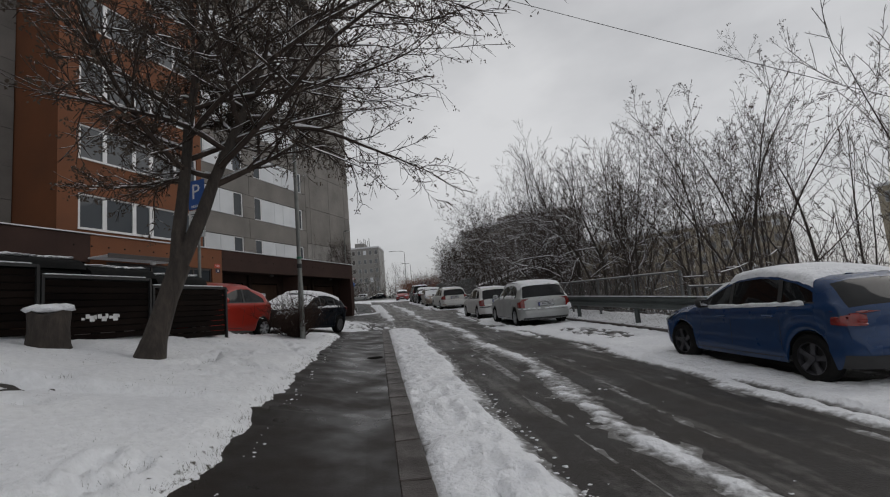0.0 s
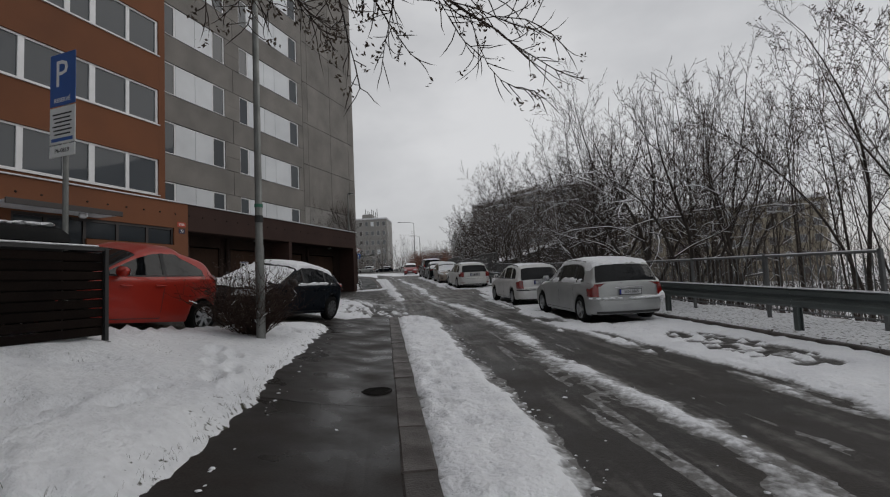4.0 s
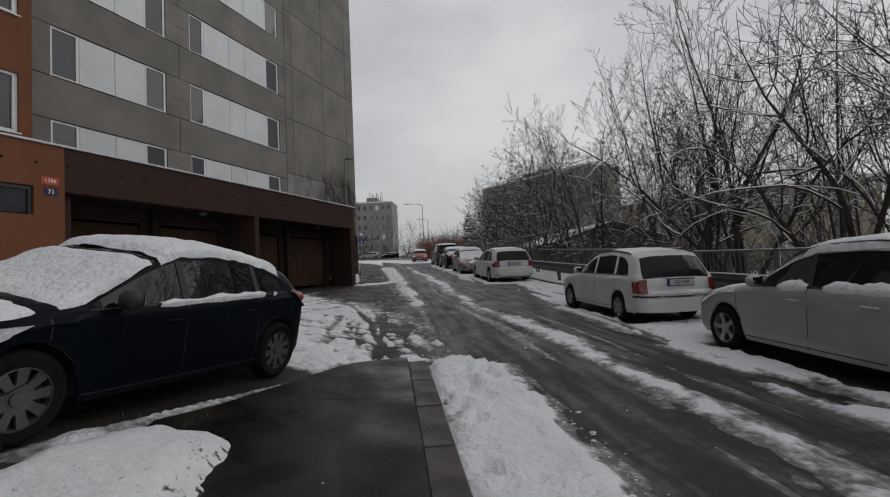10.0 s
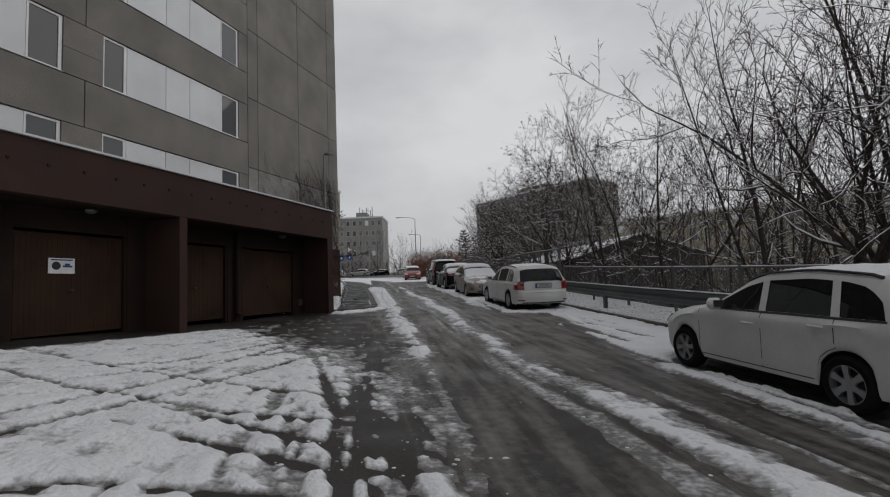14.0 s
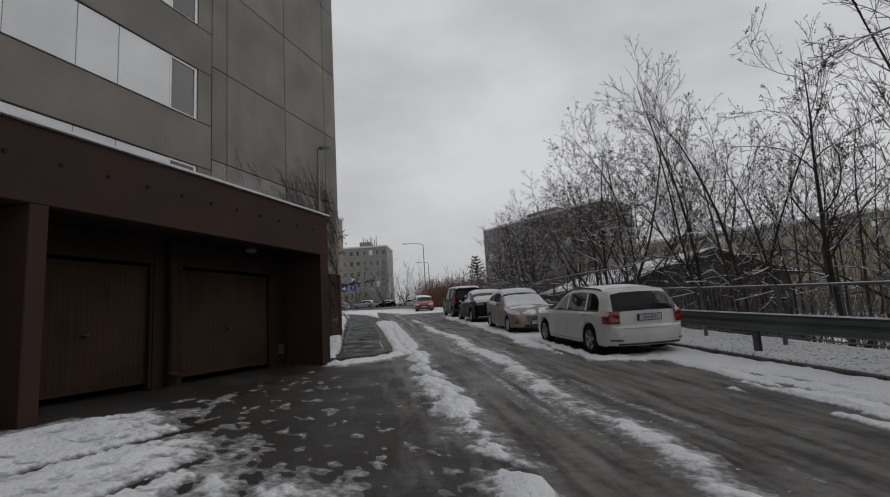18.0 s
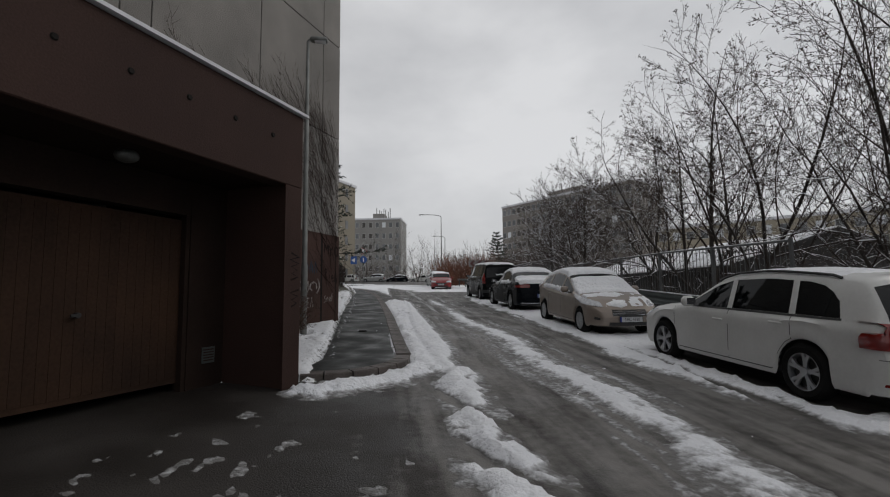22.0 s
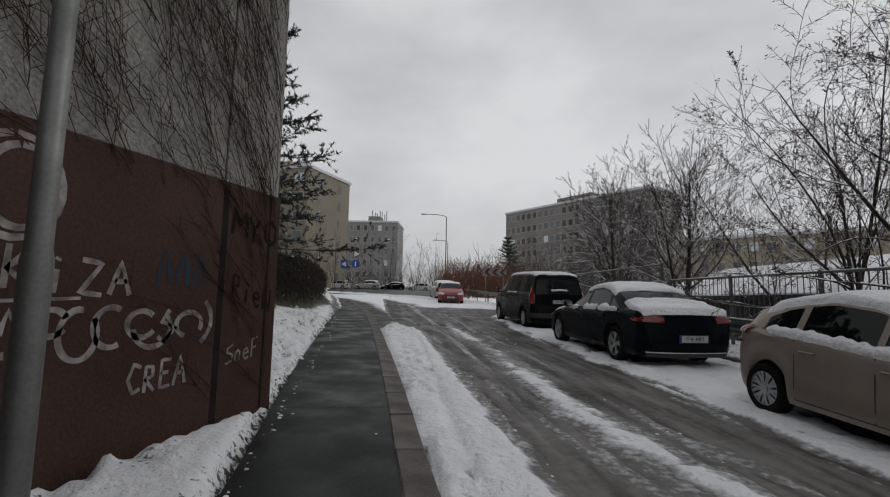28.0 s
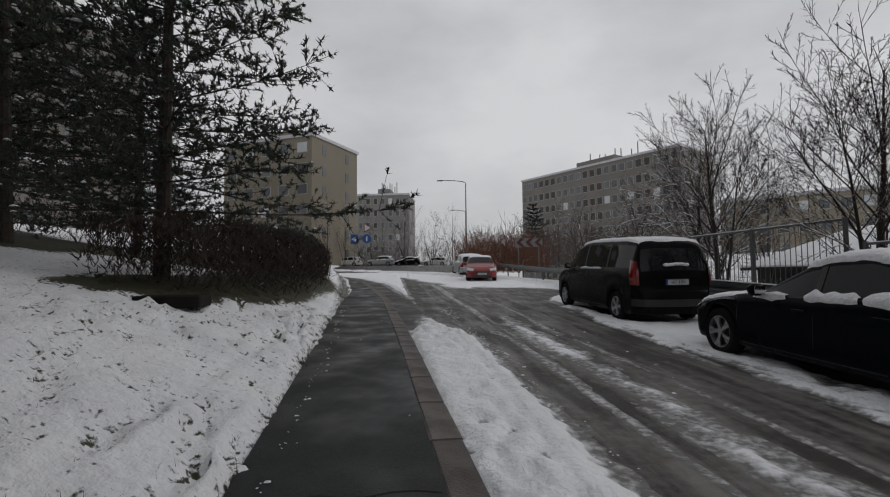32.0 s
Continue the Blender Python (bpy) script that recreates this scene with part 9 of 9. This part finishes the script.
w = Wood(91)
r = w.rng
for i in range(520):
    y = 39.1 - r.random() ** 1.25 * 3.6 if i % 9 else r.uniform(33.4, 36.2)
    z = r.uniform(4.3, 7.6) - (0.5 if y > 38.4 else 0)
    if i % 22 == 0:
        y, z = r.uniform(38.2, 39.05), r.uniform(2.2, 3.8)
    if y < 35.7 and z < 5.4:
        z += 0.9
    a = radians(r.gauss(122, 13))
    ln = r.uniform(0.5, 2.0) * (1.0 if y > 36.5 else 0.65)
    pts, radii = [], []
    n = 8
    for k in range(n):
        pts.append(Vector((XG + 0.035 + 0.02 * r.random(), min(39.12, y), z)))
        radii.append(0.0043 * (1 - 0.75 * k / n))
        a += r.gauss(0, 0.10)
        y += math.cos(a) * ln / n
        z += math.sin(a) * ln / n
    w.tube("branches", pts, radii, 3)
    for k in range(1, n):
        if r.random() < 0.6:
            q, b = pts[k].copy(), a + r.choice((-1, 1)) * r.uniform(0.35, 0.8)
            tl = r.uniform(0.08, 0.32)
            w.tube("branches", [q, q + Vector((0.012, math.cos(b) * tl / 2, math.sin(b) * tl / 2)), q + Vector((0.022, math.cos(b) * tl, math.sin(b) * tl))], [0.0036, 0.003, 0.0015], 3)
me = bpy.data.meshes.new("climbing_stems")
me.from_pydata(*[w.sets["branches"][0], [], w.sets["branches"][1]])
me.materials.append(M["stem_dark"])
ivy = tagged(new("ivy", me), "leafless climber spreading over the concrete end wall", "climber", kind="stuff")

# ---- buildings in the distance ----
M["render_beige"] = material("render_beige", (0.26, 0.232, 0.18), (0.22, 0.196, 0.152), 0.15, 0.85)
M["render_grey"] = material("render_grey", (0.24, 0.232, 0.218), (0.20, 0.194, 0.182), 0.15, 0.85)
M["render_dark"] = material("render_dark", (0.225, 0.205, 0.186), (0.18, 0.165, 0.15), 0.15, 0.85)
M["render_pale"] = material("render_pale", (0.30, 0.263, 0.20), (0.25, 0.22, 0.168), 0.15, 0.85)
M["loggia"] = material("loggia", (0.085, 0.078, 0.072), (0.065, 0.06, 0.056), 0.5, 0.9)
M["far_frame"] = material("far_frame", (0.42, 0.415, 0.40), (0.34, 0.335, 0.32), 0.4, 0.5)
M["far_pane"] = material("far_pane", (0.10, 0.105, 0.11), (0.15, 0.155, 0.16), 0.4, 0.3, vary=0.35)


def far_block(label, a, b, depth, z0, z1, storeys, bays, wall_mat, roof_bits=True, loggias=(), side_bays=3, back_sign=1, win=(0.56, 0.5), pale_frames=True):
    """A slab block whose long face runs from a to b (each s, o); its mass lies behind that face."""
    ax, ay = to_xy(*a)
    bx, by = to_xy(*b)
    ln = math.hypot(bx - ax, by - ay)
    e = thing("apartment_building", label, "building")
    e.matrix_world = pose(ax, ay, 0, 0, 0, math.degrees(math.atan2(by - ay, bx - ax)))
    d0, d1 = (0, depth) if back_sign > 0 else (-depth, 0)
    part("wall", box(0, ln, d0, d1, z0, z1), wall_mat, e)
    part("roof", box(-0.2, ln + 0.2, d0 - 0.2, d1 + 0.2, z1, z1 + 0.45), M["flashing"], e, "flat roof edge with snow")
    st, bw = (z1 - z0 - 0.6) / storeys, ln / bays
    f = -1 if back_sign > 0 else 1
    yf = 0.0
    w_mesh = None
    for i in range(storeys):
        for j in range(bays):
            zb = z0 + 0.5 + i * st + st * 0.28
            x0 = j * bw + bw * (1 - win[0]) / 2
            m = "loggia" if j in loggias else ("far_pane" if (i * 7 + j * 3) % 9 else "white_panel")
            wd = part("window", box(x0, x0 + bw * win[0], yf - 0.04, yf + 0.04, zb, zb + st * win[1]), M["far_frame"] if pale_frames else wall_mat, e)
            part("pane", box(x0 + 0.08, x0 + bw * win[0] - 0.08, yf + f * 0.045 - 0.01, yf + f * 0.045 + 0.01, zb + 0.08, zb + st * win[1] - 0.08), M[m], wd)
    for sx in (0.0, ln):
        for i in range(storeys):
            for j in range(side_bays):
                zb = z0 + 0.5 + i * st + st * 0.28
                yy = d0 + (d1 - d0) * (j + 0.5) / side_bays
                part("window", box(sx - 0.05, sx + 0.05, yy - 0.45, yy + 0.45, zb, zb + st * win[1]), M["far_pane"], e)
    if roof_bits:
        part("lift_house", box(ln * 0.35, ln * 0.6, d0 + (d1 - d0) * 0.3, d0 + (d1 - d0) * 0.7, z1 + 0.4, z1 + 2.4), wall_mat, e)
        for k in range(7):
            xx = ln * (0.40 + 0.05 * k)
            part("aerial", tube(bmesh.new(), [(xx, (d0 + d1) / 2 + 0.8 * (k % 2), z1 + 0.4), (xx, (d0 + d1) / 2 + 0.8 * (k % 2), z1 + 4.6 - 0.5 * (k % 3))], 0.12, 5), M["steel"], e)
    return e


far_block("grey mid-rise block with roof aerials at the end of the street", (176, -9.2), (173.6, 4.5), 13, 2, 25.2, 7, 7, M["render_grey"], True, (1, 2), 2)
far_block("beige rendered slab block behind the pines", (118, -24.5), (111, -10.9), 11.7, 2, 22.8, 7, 5, M["render_beige"], True, (), 2)
far_block("dark grey panel block with loggias beyond the trees", (164, 32.9), (127.6, 52.6), 12, -2, 27.0, 9, 22, M["render_dark"], True, (3, 4, 5, 10, 11, 12, 17, 18), 3, 1, (0.74, 0.52))
far_block("pale beige long block down the slope beyond the railing", (108, 46), (76, 74), 12, -6, 13.4, 7, 20, M["render_pale"], False, (), 3)
far_block("pale block seen through the trees of the bank", (60, 75), (20, 88), 12, -6, 14, 6, 12, M["render_pale"], False, (), 3)
far_block("brownish block behind the pines", (96, -52), (84, -31), 12, 2, 27, 8, 6, M["render_dark"], False, (), 3)
far_block("pale low block beyond the lawn", (78, -44), (72, -24), 10, 3, 11, 3, 6, M["render_dark"], False, (), 3)

# sheds down the slope behind the railing
M["shed_wood"] = material("shed_wood", (0.040, 0.038, 0.036), (0.028, 0.026, 0.025), 2.0, 0.8, 0.2, 20.0, fine=0.15)
def shed(label, s0, s1, o0, o1, z_floor, z_eave, z_ridge):
    e = thing("shed", label, "shed")
    x, y = to_xy(s0, o0)
    e.matrix_world = pose(x, y, 0, 0, 0, 27)
    d_, w_ = o1 - o0, s1 - s0
    bm = bmesh.new()
    mid = d_ * 0.49
    prof = [(0, z_floor), (d_, z_floor), (d_, z_eave), (mid, z_ridge), (0, z_eave)]
    ra = [bm.verts.new((a, 0, z)) for a, z in prof]
    rb = [bm.verts.new((a, w_, z)) for a, z in prof]
    bm.faces.new(ra)
    bm.faces.new(rb[::-1])
    for k in range(5):
        bm.faces.new((ra[k], rb[k], rb[(k + 1) % 5], ra[(k + 1) % 5]))
    part("timber_wall", bm, M["shed_wood"], e)
    for a0, za, a1, zb in ((-0.35, z_eave - 0.12, mid, z_ridge), (d_ + 0.35, z_eave - 0.12, mid, z_ridge)):
        for nm, off, th, mt in (("roof", 0.02, 0.10, "shed_wood"), ("snow", 0.125, 0.05, "snow")):
            bm = bmesh.new()
            q = [bm.verts.new(v) for v in ((a0, -0.4, za + off), (a0, w_ + 0.4, za + off), (a1, w_ + 0.4, zb + off), (a1, -0.4, zb + off))]
            t_ = [bm.verts.new(v.co + Vector((0, 0, th))) for v in q]
            bm.faces.new(q)
            bm.faces.new(t_[::-1])
            for k in range(4):
                bm.faces.new((q[k], q[(k + 1) % 4], t_[(k + 1) % 4], t_[k]))
            part(nm, bm, M[mt], e)
    return e


shed("dark timber shed with a snow-covered gable roof behind the railing", 46.6, 60, 12.6, 21.2, -2, 3.75, 5.05)
shed("low shed with a snow-covered roof down the slope", 61.5, 76, 14.5, 30, -2, 3.0, 4.6)

# signs at the far bend
def far_sign(label, s_, o_, panels, height):
    e = thing("road_sign", label, "road sign")
    x, y = to_xy(s_, o_)
    e.matrix_world = pose(x, y, float(rise(s_)), 0, 0, 27)
    part("post", tube(bmesh.new(), [(0, 0, -0.2), (0, 0, height)], 0.04, 8), M["steel"], e)
    for shape, z, size, mt in panels:
        bm = bmesh.new()
        if shape == "disc":
            bmesh.ops.create_cone(bm, cap_ends=True, segments=24, radius1=size, radius2=size, depth=0.03, matrix=pose(0, -0.06, z, 90, 0, 0))
        elif shape == "tri":
            bmesh.ops.create_cone(bm, cap_ends=True, segments=3, radius1=size, radius2=size, depth=0.03, matrix=pose(0, -0.06, z, 90, 0, 0) @ pose(0, 0, 0, 0, 0, -90))
        else:
            add_box(bm, -size, size, -0.075, -0.045, z - size * 1.25, z + size * 1.25, 0.01)
        pl = part("sign_panel", bm, M[mt], e)
        if shape == "tri":
            bm = bmesh.new()
            bmesh.ops.create_cone(bm, cap_ends=True, segments=3, radius1=size * 0.7, radius2=size * 0.7, depth=0.01, matrix=pose(0, -0.085, z, 90, 0, 0) @ pose(0, 0, 0, 0, 0, -90))
            part("sign_centre", bm, M["sign_white"], pl)
        elif shape == "rect":
            bm = bmesh.new()
            bmesh.ops.create_cone(bm, cap_ends=True, segments=3, radius1=size * 0.8, radius2=size * 0.8, depth=0.01, matrix=pose(0, -0.08, z, 90, 0, 0) @ pose(0, 0, 0, 0, 0, 90))
            part("sign_centre", bm, M["sign_white"], pl)
        else:
            part("sign_centre", box(-size * 0.15, size * 0.15, -0.085, -0.078, z - size * 0.6, z + size * 0.5), M["sign_white"], pl)
    return e


far_sign("blue pedestrian-crossing sign on a grey post", 97.5, -4.2, [("rect", 3.1, 0.42, "sign_blue")], 3.6)
far_sign("blue round sign below a give-way triangle on a post", 98.5, -2.95, [("disc", 3.2, 0.5, "sign_blue"), ("tri", 4.4, 0.62, "sign_red")], 4.8)
chev = thing("chevron_board", "red and white chevron board on two posts at the bend", "road sign")
x, y = to_xy(76, 8.9)
chev.matrix_world = pose(x, y, float(rise(76)), 0, 0, 27)
for dx in (-0.7, 0.7):
    part("post", tube(bmesh.new(), [(dx, 0, -0.5), (dx, 0, 2.5)], 0.035, 8), M["steel"], chev)
M["sign_dirty"] = material("sign_dirty", (0.20, 0.19, 0.185), (0.14, 0.13, 0.13))
M["sign_faded"] = material("sign_faded", (0.09, 0.03, 0.028), (0.07, 0.028, 0.026))
board = part("board", box(-0.95, 0.95, -0.06, -0.04, 1.9, 2.5), M["sign_dirty"], chev)
for k in range(3):
    bm = bmesh.new()
    x0 = -0.85 + k * 0.62
    for sgn in (1, -1):
        q = [bm.verts.new(v) for v in ((x0, -0.066, 2.2), (x0 + 0.30, -0.066, 2.2 + sgn * 0.28), (x0 + 0.58, -0.066, 2.2 + sgn * 0.28), (x0 + 0.28, -0.066, 2.2))]
        bm.faces.new(q if sgn > 0 else q[::-1])
    part("chevron", bm, M["sign_faded"], board)
g2 = thing("guardrail", "low grey guardrail round the outer bend", "guardrail")
for k in range(5):
    pts = [spot(66 + k * 4 + q, 7.9 + 0.02 * (k * 4 + q), 0.55, verge) for q in (0, 2, 4)]
    part("rail", tube(bmesh.new(), pts, 0.14, 6), M["galv_green"], g2)
    part("post", tube(bmesh.new(), [spot(66 + k * 4, 7.95, -0.2, verge), spot(66 + k * 4, 7.95, 0.6, verge)], 0.05, 6), M["galv_green"], g2)
